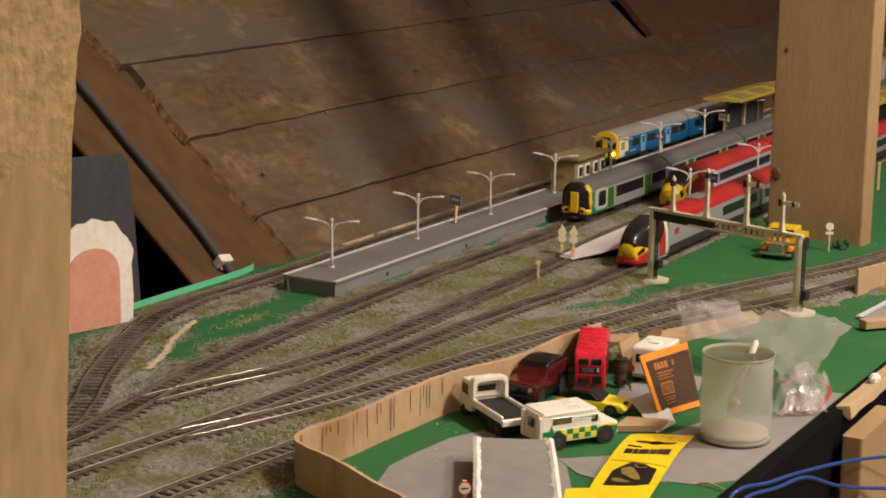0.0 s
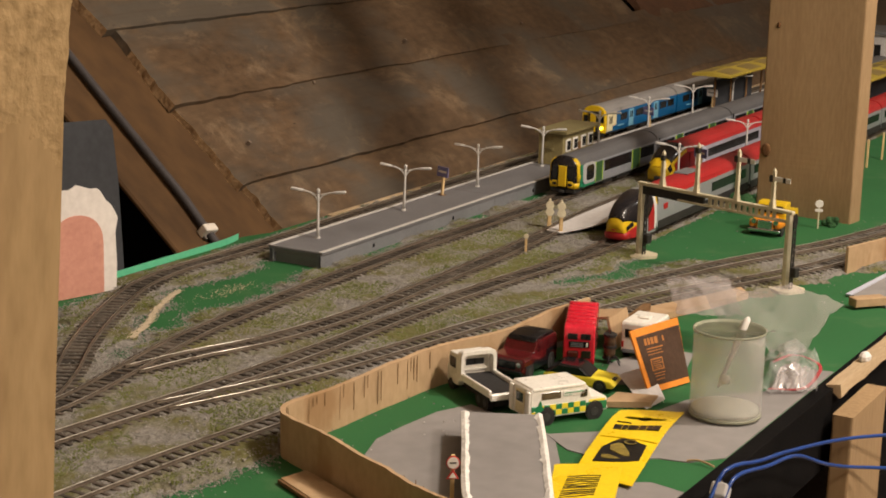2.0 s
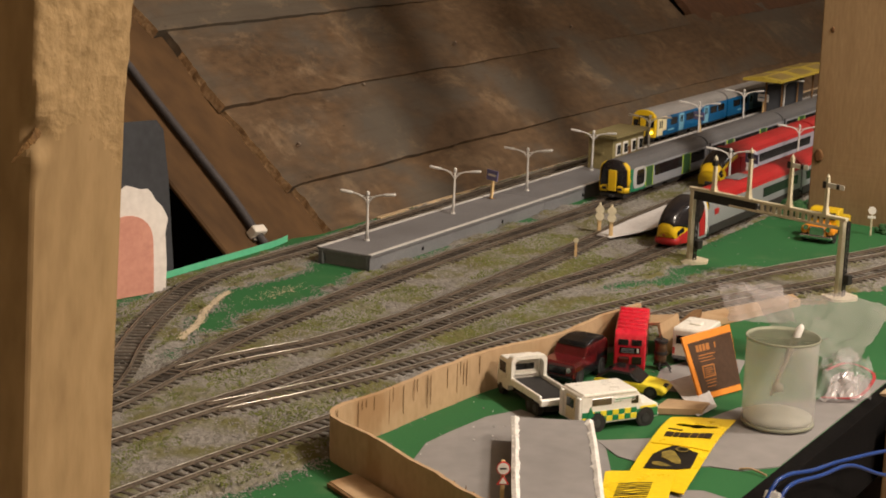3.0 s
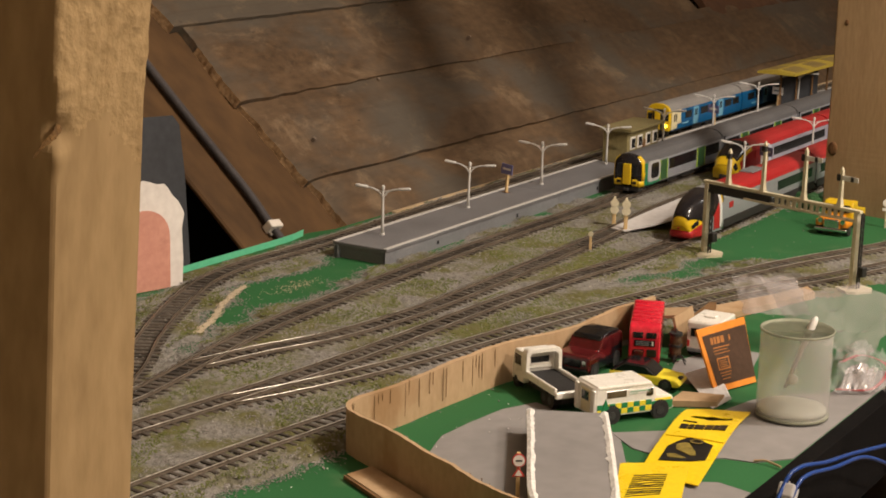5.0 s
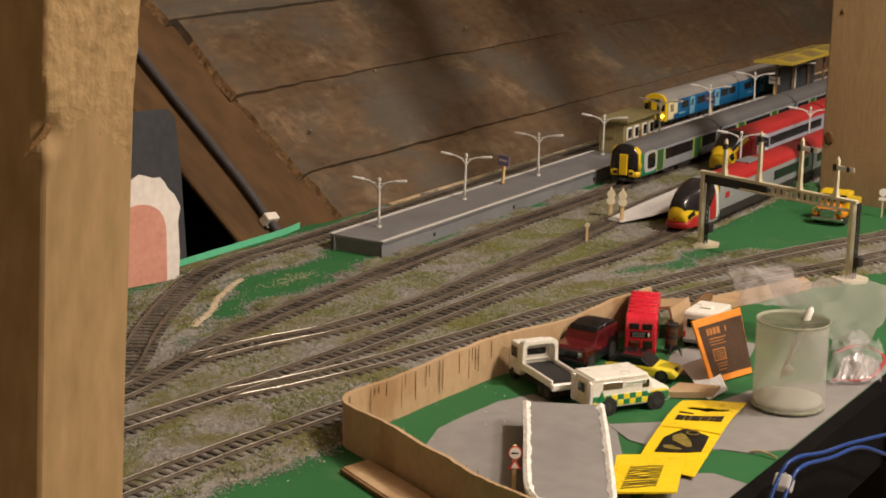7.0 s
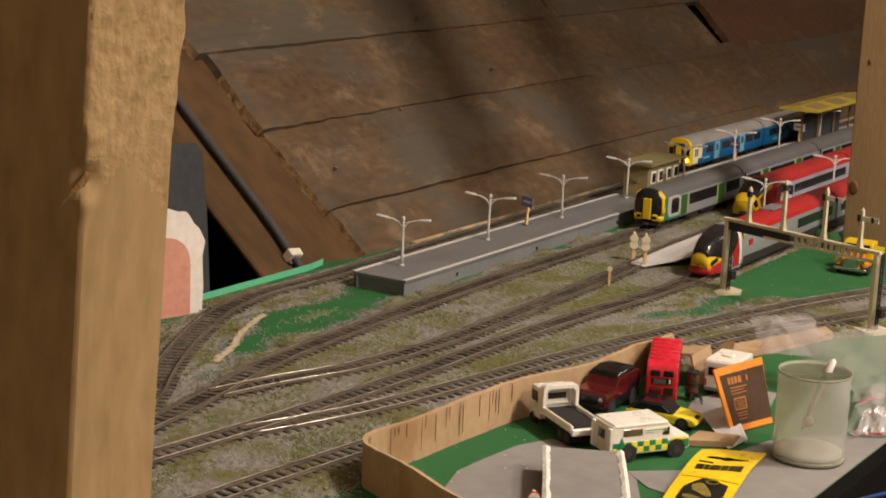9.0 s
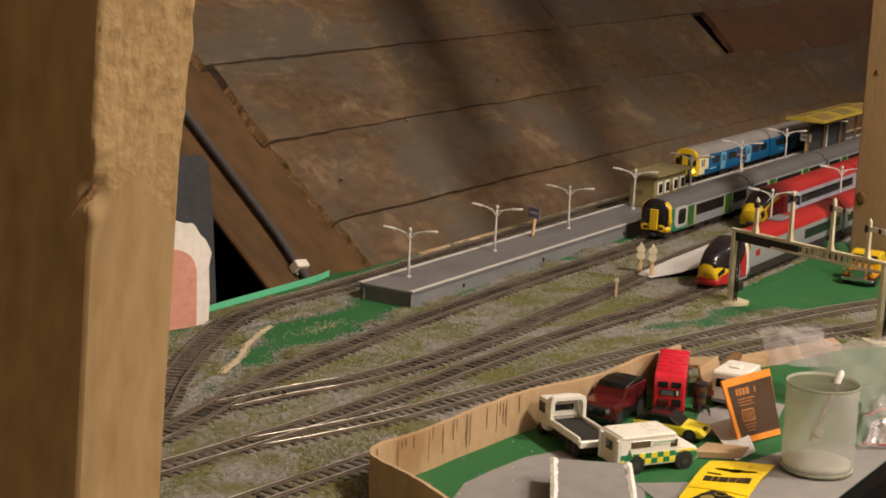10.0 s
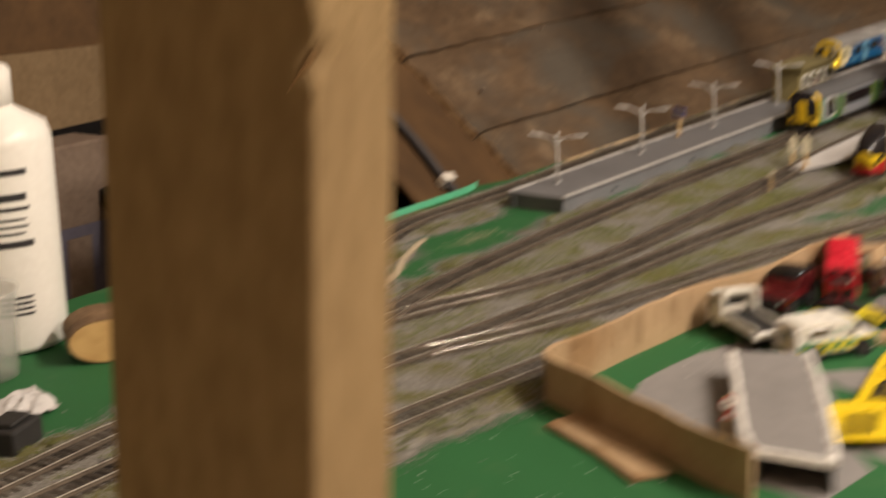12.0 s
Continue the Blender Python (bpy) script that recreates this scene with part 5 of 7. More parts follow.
# raised road section with torn white edges
bridge = thing("road_ramp", "grey card road section with torn white paper edges", "model road")
def deck_z(s):
    return .0175 + .001 * math.sin(s * 3)
LEFT = [(-.335, -.333), (-.39, -.364), (-.423, -.382), (-.470, -.409), (-.490, -.428)]
RIGHT = [(-.311, -.380), (-.366, -.411), (-.419, -.440), (-.460, -.462), (-.484, -.472)]
ll, rr = smooth_line([(x, y, 0) for x, y in LEFT], .004), smooth_line([(x, y, 0) for x, y in RIGHT], .004)
N = 40
pick = lambda line, s: line[min(len(line) - 1, int(s * (len(line) - 1)))]
part("deck", loft([[pick(ll, k / N) + Vector((0, 0, deck_z(k / N))), pick(rr, k / N) + Vector((0, 0, deck_z(k / N))), pick(rr, k / N) + Vector((0, 0, deck_z(k / N) - .002)), pick(ll, k / N) + Vector((0, 0, deck_z(k / N) - .002))] for k in range(N + 1)]), M_ROAD, bridge)
M_TORN = material("torn_white_paper", (0.52, 0.50, 0.47), (0.78, 0.76, 0.72), 120, 500, 0.9, bump=0.8)
for line, inw in ((ll, rr), (rr, ll)):
    rings = []
    for k in range(N + 1):
        p = pick(line, k / N) + Vector((0, 0, deck_z(k / N) + .0003))
        d = (pick(inw, k / N) - pick(line, k / N)).normalized()
        w = .0042 + .0016 * noise.noise((p.x * 150, p.y * 150, 1)) + rnd.uniform(-.0007, .0007)
        z = Vector((0, 0, .0012 + .001 * noise.noise((p.x * 200, p.y * 200, 4))))
        rings.append([p - d * .0008, p + d * w * .4 + z, p + d * w, p + d * w * .5 - Vector((0, 0, .0004)), p - d * .0008 - Vector((0, 0, .003))])
    part("torn_edge", loft(rings), M_TORN, bridge)
p0, p1 = ll[-1], rr[-1]
part("torn_edge", loft([[p0.lerp(p1, k / 12) + Vector((a + .0015 * noise.noise((k, 3, 1)), b, deck_z(1) + z)) for a, b, z in ((.006, .003, .0004), (0, 0, .0014), (-.002, -.001, -.002))] for k in range(13)]), M_TORN, bridge)
part("side_wall", loft([[pick(ll, k / 8) + (pick(rr, k / 8) - pick(ll, k / 8)) * f + Vector((0, 0, z)) for f, z in ((.03, 0), (.06, 0), (.06, .0155), (.03, .0155))] for k in range(9)]), M_GREYCARD, bridge)
part("side_wall", loft([[pick(ll, k / 8) + (pick(rr, k / 8) - pick(ll, k / 8)) * f + Vector((0, 0, z)) for f, z in ((.94, 0), (.97, 0), (.97, .0155), (.94, .0155))] for k in range(9)]), M_GREYCARD, bridge)
ss = thing("road_sign", "tiny red and white road sign on wooden post", "sign", pose(-.446, -.388, 0, 0, 3, 35))
part("post", boxed(-.0012, .0012, -.0012, .0012, 0, .031, .0002), M_WOOD, ss)
part("disc", rod((-.0022, 0, .0265), (-.0014, 0, .0265), .0042, n=18), M_REDPAINT, ss)
part("disc_face", rod((-.0026, 0, .0265), (-.0021, 0, .0265), .0035, n=18), M_SIGNWHITE, ss)
part("symbol_bar", boxed(-.0029, -.0025, -.0020, .0020, .0261, .0270), M_TRAINBLACK, ss)
part("triangle", slab([(-.004, .0165), (.004, .0165), (0, .0225)], 0, .0008, Matrix.Translation((-.0014, 0, 0)) @ Matrix.Rotation(radians(-90), 4, "Z") @ pose(0, 0, 0, 90, 0, 0)), M_REDPAINT, ss)
part("triangle_face", slab([(-.0024, .0172), (.0024, .0172), (0, .0210)], 0, .0008, Matrix.Translation((-.0018, 0, 0)) @ Matrix.Rotation(radians(-90), 4, "Z") @ pose(0, 0, 0, 90, 0, 0)), M_SIGNWHITE, ss)


# ---- toy vehicles: x forward, y to the left ----
M_TYRE = material("tyre_black", (0.010, 0.010, 0.010), (0.03, 0.028, 0.027), 100, 500, 0.7)
M_HUB = material("wheel_hub", (0.03, 0.03, 0.03), (0.07, 0.068, 0.066), 100, 300, 0.5, metal=.3)
M_TOYWHITE = material("toy_white_paint", (0.66, 0.64, 0.58), (0.80, 0.78, 0.72), 60, 500, 0.3, bump=0.05, stain=(0.45, 0.42, 0.36), stain_scale=70, stain_at=.72)
M_TOYGREEN = paint("livery_green", (0.015, 0.20, 0.075), 0.35)
M_TOYYELLOW = paint("livery_yellow", (0.80, 0.66, 0.04), 0.35)
M_TOYMAROON = material("maroon_metallic", (0.05, 0.005, 0.006), (0.105, 0.009, 0.011), 60, 400, 0.22, bump=0, coat=.6)
M_TOYRED = material("bus_red", (0.48, 0.010, 0.028), (0.62, 0.016, 0.038), 60, 400, 0.28, bump=0, coat=.4)
M_BLACKGLOSS = material("gloss_black", (0.005, 0.005, 0.006), (0.010, 0.010, 0.011), 60, 300, 0.10, bump=0, spec=0.5)
M_BEDBLACK = material("bed_black", (0.012, 0.012, 0.013), (0.028, 0.027, 0.028), 60, 500, 0.6)
M_REDGLASS = paint("dark_red_window", (0.055, 0.008, 0.009), 0.15)
M_ORANGE = paint("orange_paint", (0.72, 0.26, 0.015), 0.4)
M_CHROME = material("chrome", (0.5, 0.5, 0.5), (0.7, 0.7, 0.7), 40, 300, 0.2, metal=1, bump=0)


def side_cut(outline, w, bevel=.0012, seg=2, y0=None):
    """A body from its side outline (x, z), of width w, with softened edges."""
    bm = slab(outline, -w / 2, w / 2)
    bmesh.ops.transform(bm, matrix=Matrix.Rotation(radians(90), 4, "X"), verts=bm.verts)
    if bevel:
        bmesh.ops.bevel(bm, geom=bm.edges[:], offset=bevel, segments=seg, affect="EDGES", profile=.6, clamp_overlap=True)
    return bm


def wheels(toy, xs, half, r, wd=.004):
    for x in xs:
        for s in (-1, 1):
            a, b = s * (half - wd), s * half
            ty = part("wheel", rod((x, a, r), (x, b, r), r, n=18), M_TYRE, toy)
            part("hub", rod((x, b - s * .0004, r), (x, b + s * .0004, r), r * .5, n=12), M_HUB, ty)


def flank(name, toy, spans, half, z0, z1, mat, proud=.0003, sides=(-1, 1)):
    for a, b in spans:
        for s in sides:
            y = s * half
            part(name, boxed(a, b, min(y - s * .001, y + s * proud), max(y - s * .001, y + s * proud), z0, z1, .00015), mat, toy)


# flatbed recovery truck
tk = thing("toy_truck", "white toy flatbed truck with a black bed", "toy truck", pose(-.252, -.304, 0, 0, 0, 55) @ Matrix.Diagonal((1.045, 1.045, 1.128, 1)))
part("cab", side_cut([(.014, .005), (.031, .005), (.0315, .013), (.029, .0235), (.027, .0255), (.014, .0255)], .024, .001), M_TOYWHITE, tk)
flank("side_window", tk, [(.018, .0275)], .0119, .0155, .0225, M_DARKGLASS, .0003)
part("windscreen", boxed(.0292, .0306, -.0095, .0095, .0155, .0225, .0003), M_DARKGLASS, tk, m=pose(.006, 0, -.008, 0, -14, 0))
part("rear_wall", boxed(.0128, .0145, -.0105, .0105, .0125, .0262, .0006, 2), M_TOYWHITE, tk)
part("rear_window", boxed(.0123, .0130, -.0070, .0070, .0185, .0226, .0003), M_DARKGLASS, tk)
part("rear_ledge", boxed(.0112, .0130, -.0092, .0092, .0150, .0166, .0004), M_TOYWHITE, tk)


def hoop(x0, x1, half, z0, z1, r, thick):
    """A rounded arch across the bed, of even thickness."""
    path = [(-half, z0), (-half, z0 + .45 * (z1 - z0))] + [(-half + r - r * math.cos(a), z1 - r + r * math.sin(a)) for a in [math.pi / 2 * k / 6 for k in range(7)]]
    path += [(-y, z) for y, z in reversed(path)]
    rings = []
    for y, z in path:
        yi, zi = max(-half + thick, min(half - thick, y * (half - thick) / half)), z0 + (z - z0) * (z1 - thick - z0) / (z1 - z0)
        rings.append([(x0, y, z), (x0 + .0005, y * 1.015, z + .0003), (x1, y, z), (x1, yi, zi), (x0, yi, zi)])
    return loft(rings)


part("hoop", hoop(.0062, .0128, .0136, .0100, .0292, .0042, .0024), M_TOYWHITE, tk)
for s in (-1, 1):
    part("bed_rail", boxed(-.036, .012, min(s * .0112, s * .0134), max(s * .0112, s * .0134), .0105, .0155, .0006), M_TOYWHITE, tk)
part("bed", boxed(-.0355, .013, -.0113, .0113, .0105, .0130, .0003), M_BEDBLACK, tk, "ribbed black load bed")
part("tail_bar", boxed(-.0385, -.0355, -.0132, .0132, .0090, .0135, .0007), M_TOYWHITE, tk)
part("chassis", boxed(-.034, .032, -.0075, .0075, .004, .0107), M_UNDER, tk)
wheels(tk, (-.027, -.018, .025), .0118, .0052)

# green and yellow chequered ambulance
am = thing("toy_ambulance", "white toy ambulance with green and yellow chequers", "toy ambulance", pose(-.2605, -.3685, 0, 0, 0, -33.5) @ Matrix.Diagonal((1.09, 1.09, 1.09, 1)))
part("body", side_cut([(-.028, .0050), (.027, .0050), (.0285, .0075), (.0285, .0135), (.0265, .0148), (.0165, .0155), (.0140, .0225), (.0120, .0240), (-.0265, .0245), (-.028, .0235)], .025, .0009), M_TOYWHITE, am)
part("roof_box", boxed(-.0268, .0125, -.0128, .0128, .0225, .0252, .0011, 2), M_TOYWHITE, am)
# the brownish reflection in this glass is put into its colour
M_REFLGLASS = material("window_reflection", (0.07, 0.055, 0.032), (0.12, 0.095, 0.06), 60, 300, 0.2, bump=0)
flank("side_window", am, [(-.0200, -.0060)], .0125, .0170, .0216, M_REFLGLASS)
flank("cab_window", am, [(.0085, .0135)], .0125, .0158, .0208, M_DARKGLASS)
flank("lettered_panel", am, [(-.0045, .0115)], .0125, .0180, .0212, M_SIGNWHITE, .0003)
flank("lettering_bar", am, [(-.0035, .0105)], .0125, .0196, .0203, M_TOYGREEN, .0005)
flank("lettering_bar", am, [(-.0040, .0020)], .0125, .0183, .0187, M_TOYGREEN, .0005)
flank("bonnet_green", am, [(.0128, .0282)], .0125, .0062, .0118, M_TOYGREEN, .0003)
flank("bonnet_yellow", am, [(.0150, .0270)], .0125, .0118, .0134, M_TOYYELLOW, .0003)
for x in (-.0165, .0190):
    for s in (-1, 1):
        part("wheel_arch", rod((x, s * .0118, .0058), (x, s * .01295, .0058), .0066, n=20), M_TYRE, am)
for i in range(9):
    for j in range(2):
        x = -.0270 + i * .0044
        flank("chequer", am, [(x, x + .0044)], .0125, .0062 + j * .0036, .0062 + (j + 1) * .0036, M_TOYGREEN if (i + j) % 2 else M_TOYYELLOW, .0003)
for s in (-1, 1):
    part("tree_mark", slab([(-.0255, .0062), (-.0165, .0062), (-.0210, .0168)], s * .0128 - .0003, s * .0128 + .0003, Matrix.Diagonal((1, -1, 1, 1)) @ pose(0, 0, 0, 90, 0, 0)), M_TOYGREEN, am)
part("windscreen", boxed(.0148, .0162, -.0100, .0100, .0160, .0218, .0003), M_DARKGLASS, am, m=pose(.003, 0, -.0035, 0, -16, 0))
part("rear_door", boxed(-.0286, -.0279, -.0055, .0055, .0065, .0215, .0003), M_CREAMTRAIN, am)
part("rear_door_window", boxed(-.0290, -.0284, -.0042, .0042, .0140, .0200, .0002), M_DARKGLASS, am)
for s in (-1, 1):
    part("rear_pillar", boxed(-.0295, -.0275, min(s * .0085, s * .0125), max(s * .0085, s * .0125), .0055, .0230, .0006), M_TOYWHITE, am)
    part("headlight", rod((.0282, s * .0085, .0105), (.0292, s * .0085, .0105), .0016, n=10), M_CHROME, am)
part("bumper", boxed(.0275, .0298, -.0115, .0115, .0050, .0075, .0006), M_TOYWHITE, am)
wheels(am, (-.0165, .0190), .0134, .0056)

# maroon off-roader
fx = thing("toy_offroader", "dark maroon toy off-road car with a black roof", "toy car", pose(-.179, -.3008, 0, 0, 0, 179) @ Matrix.Diagonal((1.0, 1.03, 1.17, 1)))
part("body", side_cut([(-.027, .0055), (.027, .0055), (.0285, .008), (.0280, .0150), (.0265, .0160), (.0110, .0168), (.0060, .0235), (-.0245, .0240), (-.027, .020)], .0255, .0013), M_TOYMAROON, fx)
part("roof", side_cut([(-.0268, .0190), (-.0150, .0222), (.0075, .0222), (.0052, .0252), (-.0080, .0264), (-.0225, .0256)], .0236, .0022, 3), M_BLACKGLOSS, fx, "gloss black roof", smooth=True)
flank("side_window", fx, [(-.0225, -.0100), (-.0080, .0040)], .0127, .0165, .0220, M_REDGLASS)
flank("sill", fx, [(-.0255, .013)], .0127, .0055, .0100, M_BLACKGLOSS, .0006)
flank("rear_panel", fx, [(-.0255, -.0090)], .0127, .0112, .0158, M_BLACKGLOSS, .0004)
flank("side_stripe", fx, [(-.020, .020)], .0127, .0098, .0112, M_BLACKGLOSS)
part("windscreen", boxed(.0082, .0096, -.0105, .0105, .0170, .0226, .0003), M_REDGLASS, fx, m=pose(.003, 0, -.003, 0, -24, 0))
part("grille", boxed(.0280, .0290, -.0070, .0070, .0085, .0135, .0003), M_BLACKGLOSS, fx)
for s in (-1, 1):
    part("headlight", rod((.0278, s * .0095, .0118), (.0290, s * .0095, .0118), .0017, n=12), M_CHROME, fx)
    part("wing", boxed(.0120, .0275, min(s * .0100, s * .0138), max(s * .0100, s * .0138), .0095, .0150, .0014, 2), M_TOYMAROON, fx)
part("bumper", boxed(.0275, .0305, -.0120, .0120, .0048, .0080, .0008), M_BLACKGLOSS, fx)
part("number_plate", boxed(-.0282, -.0268, -.0050, .0050, .0085, .0108), M_SIGNWHITE, fx)
wheels(fx, (-.0170, .0180), .0135, .0060)

# red double-deck bus
bus = thing("toy_bus", "red toy double-decker bus with ribbed roof", "toy bus", pose(-.118, -.3185, 0, 0, 0, 202.5) @ Matrix.Diagonal((1.28, .97, 1.158, 1)))
part("body", side_cut([(-.031, .0040), (.030, .0040), (.0312, .0070), (.0312, .0230), (.0295, .0285), (.0265, .0302), (-.0285, .0302), (-.031, .0275)], .0245, .0016, 3), M_TOYRED, bus)
for k in range(6):
    x = -.022 + k * .0085
    part("roof_rib", boxed(x - .0011, x + .0011, -.0108, .0108, .0292, .0312, .0008, 2), M_TOYRED, bus, smooth=True)
for z in (.0105, .0205):
    flank("window", bus, [(-.0265 + k * .0092, -.0265 + k * .0092 + .0072) for k in range(6)], .0122, z, z + .0050, M_DARKGLASS)
for s in (-1, 1):
    part("front_window", boxed(.0306, .0318, min(s * .0012, s * .0090), max(s * .0012, s * .0090), .0215, .0255, .0004), M_DARKGLASS, bus)
part("cab_window", boxed(.0306, .0318, .0020, .0095, .0090, .0142, .0004), M_DARKGLASS, bus)
part("radiator", boxed(.0306, .0320, -.0090, .0000, .0092, .0140, .0012, 2), M_TOYMAROON, bus)
dst = part("destination_board", boxed(.0310, .0318, -.0078, .0080, .0162, .0203, .0002), M_BLACKGLOSS, bus)
part("route_bar", boxed(.0317, .0321, .0055, .0070, .0170, .0198), M_SIGNWHITE, dst)
for k in range(3):
    part("name_bar", boxed(.0317, .0321, -.0065, .0035, .0168 + k * .0011, .0173 + k * .0011), M_PLATSIDE, dst)
part("bumper", boxed(.0300, .0322, -.0115, .0115, .0036, .0056, .0006), M_TOYRED, bus)
wheels(bus, (-.0190, .0200), .0118, .0050)

# low yellow sports car
yc = thing("toy_sports_car", "low yellow toy sports car with a black roof", "toy car", pose(-.186, -.351, 0, 0, 0, -80) @ Matrix.Diagonal((1.21, 1.21, 1.154, 1)))
part("body", side_cut([(-.021, .0030), (.0215, .0030), (.0235, .0050), (.0200, .0080), (.0080, .0095), (-.0180, .0100), (-.0215, .0085)], .0195, .0012, 2), M_TOYYELLOW, yc)
part("cabin", side_cut([(-.0212, .0088), (.0090, .0090), (.0010, .0152), (-.0120, .0158)], .0188, .0012, 2), M_BLACKGLOSS, yc, "black cabin and roof")
part("stripe", boxed(.0080, .0215, -.0030, .0030, .0086, .0096), M_BLACKGLOSS, yc, m=pose(0, 0, 0, 0, 5, 0))
wheels(yc, (-.0130, .0140), .0098, .0042, .003)

# white van
wv = thing("toy_van", "plain white toy van parked in the yard", "toy van", pose(-.077, -.356, 0, 0, 0, 5) @ Matrix.Diagonal((0.97, 0.97, 1.104, 1)))
part("body", side_cut([(-.025, .0045), (.023, .0045), (.0245, .0070), (.0240, .0130), (.0190, .0220), (.0160, .0262), (-.0235, .0268), (-.025, .0250)], .0265, .0014, 2), M_TOYWHITE, wv)
flank("side_window", wv, [(.0090, .0165)], .0132, .0150, .0212, M_DARKGLASS)
part("windscreen", boxed(.0192, .0206, -.0105, .0105, .0145, .0225, .0003), M_DARKGLASS, wv, m=pose(.0065, 0, -.008, 0, -20, 0))
part("bumper", boxed(.0235, .0258, -.0125, .0125, .0045, .0075, .0007), M_PLATSIDE, wv)
part("rear_bumper", boxed(-.0262, -.0245, -.0125, .0125, .0045, .0070, .0006), M_PLATSIDE, wv)
for s in (-1, 1):
    part("rear_window", boxed(-.0256, -.0248, min(s * .0015, s * .0100), max(s * .0015, s * .0100), .0155, .0215, .0003), M_DARKGLASS, wv)
    part("tail_lamp", boxed(-.0257, -.0248, min(s * .0108, s * .0126), max(s * .0108, s * .0126), .0080, .0125, .0002), M_REDPAINT, wv)
part("roof_vent", boxed(-.010, -.002, -.005, .005, .0266, .0282, .0007), M_TOYWHITE, wv)
part("door_seam", boxed(-.0254, -.0249, -.0003, .0003, .0070, .0225), M_PLATSIDE, wv)
wheels(wv, (-.0150, .0160), .0135, .0050)

# orange breakdown lorry by the brown post
yl = thing("toy_lorry", "orange and yellow toy lorry with a silver grille", "toy truck", pose(.4215, -.288, 0, 0, 0, 182) @ Matrix.Diagonal((1.15, 1.2, 1.2, 1)))
part("cab", side_cut([(-.004, .010), (.012, .010), (.0110, .0230), (.0080, .0270), (-.004, .0270)], .026, .0014, 2), M_YELLOW, yl)
part("bonnet", side_cut([(.012, .006), (.028, .006), (.0285, .0140), (.026, .0158), (.012, .0168)], .016, .0015, 2), M_ORANGE, yl)
part("grille", boxed(.0280, .0300, -.0065, .0065, .0065, .0145, .0008), M_CHROME, yl)
for s in (-1, 1):
    part("mudguard", boxed(.013, .0285, min(s * .0085, s * .0145), max(s * .0085, s * .0145), .0075, .0135, .002, 2), M_ORANGE, yl)
    part("headlight", rod((.0280, s * .0098, .0128), (.0297, s * .0098, .0128), .0022, n=12), M_CHROME, yl)
part("windscreen", boxed(.0108, .0124, -.0105, .0105, .0180, .0245, .0003), M_DARKGLASS, yl)
part("bumper", boxed(.0275, .0315, -.0140, .0140, .0040, .0070, .0008), M_CHROME, yl)
part("rear_body", side_cut([(-.034, .008), (-.005, .008), (-.005, .022), (-.034, .016)], .024, .0012, 2), M_YELLOW, yl)
wheels(yl, (-.022, .020), .0138, .0065)

# motor armature
M_COPPER = material("copper_winding", (0.06, 0.035, 0.02), (0.14, 0.085, 0.045), 300, 900, 0.45, metal=.4)
ar = thing("motor_armature", "small copper-wound motor part on the grey road", "motor part", pose(-.119, -.3435, 0) @ Matrix.Diagonal((.85, .85, 1, 1)))
part("shaft", rod((0, 0, 0), (0, 0, .026), .0012, n=8), M_STEEL, ar)
for z in (.003, .012, .021):
    part("disc", rod((0, 0, z), (0, 0, z + .002), .0062, n=16), M_UNDER, ar)
for z in (.005, .014):
    part("winding", lathe([(.0050, z), (.0056, z + .003), (.0050, z + .007)], 14), M_COPPER, ar)
for k, (a, l) in enumerate(((200, .016), (235, .020), (260, .013))):
    q = Vector((math.cos(radians(a)), math.sin(radians(a)), 0))
    part("lead_wire", sweep(smooth_line([(0, 0, .004), q * l * .5 + Vector((0, 0, .006)), q * l + Vector((0, 0, .001))], .002), round_ring(.0006, 6)), M_UNDER, ar)

# ---- packets ----
M_PACKORANGE = material("orange_card", (0.62, 0.20, 0.02), (0.74, 0.27, 0.04), 30, 200, 0.45)
M_PACKBROWN = material("dark_brown_print", (0.045, 0.024, 0.014), (0.075, 0.042, 0.026), 30, 300, 0.4)
M_PACKTEXT = paint("orange_print", (0.40, 0.16, 0.04), 0.5)
A, B = Vector((-.179, -.402, .001)), Vector((-.135, -.416, .001))
ux = (B - A).normalized()
uz = (Vector((-.176, -.385, .047)) - A)
uz = (uz - ux * uz.dot(ux)).normalized()
pm = Matrix((ux.to_4d(), uz.to_4d(), ux.cross(uz).to_4d(), (0, 0, 0, 1))).transposed()
pm.col[0][3] = pm.col[1][3] = pm.col[2][3] = 0
pm.translation = A
pk = thing("seed_packet", "upside-down orange and brown card packet leaning upright", "packet", pm)
part("card", slab([(0, 0), (.046, 0), (.048, .049), (-.006, .0475)], -.0008, .0008), M_PACKORANGE, pk)
part("printed_panel", slab([(.0035, .0045), (.046, .0045), (.047, .0435), (-.0015, .042)], .0008, .0011), M_PACKBROWN, pk)
for x0, x1, y0, y1 in ((.006, .0085, .0345, .0395), (.0095, .012, .0345, .0395), (.013, .016, .0345, .0395), (.017, .0205, .0345, .0395), (.026, .0275, .035, .039), (.007, .0250, .0312, .0320), (.007, .022, .0292, .0298), (.0075, .024, .0270, .0275), (.0085, .0215, .0150, .0240), (.0095, .0215, .0125, .0131), (.0105, .0205, .0105, .0111), (.0105, .0195, .0080, .0086)):
    part("print_bar", boxed(x0, x1, y0, y1, .0011, .0013), M_PACKTEXT, pk)
part("print_inset", boxed(.0096, .0204, .0160, .0230, .0012, .0014), M_PACKBROWN, pk)
for k in range(4):
    part("print_bar", boxed(.0105, .0195 - .0012 * (k % 2), .0168 + k * .0015, .0174 + k * .0015, .0013, .0015), M_PACKTEXT, pk)
flp = thing("paper_flap", "grey white paper flap lying behind the packet", "paper")
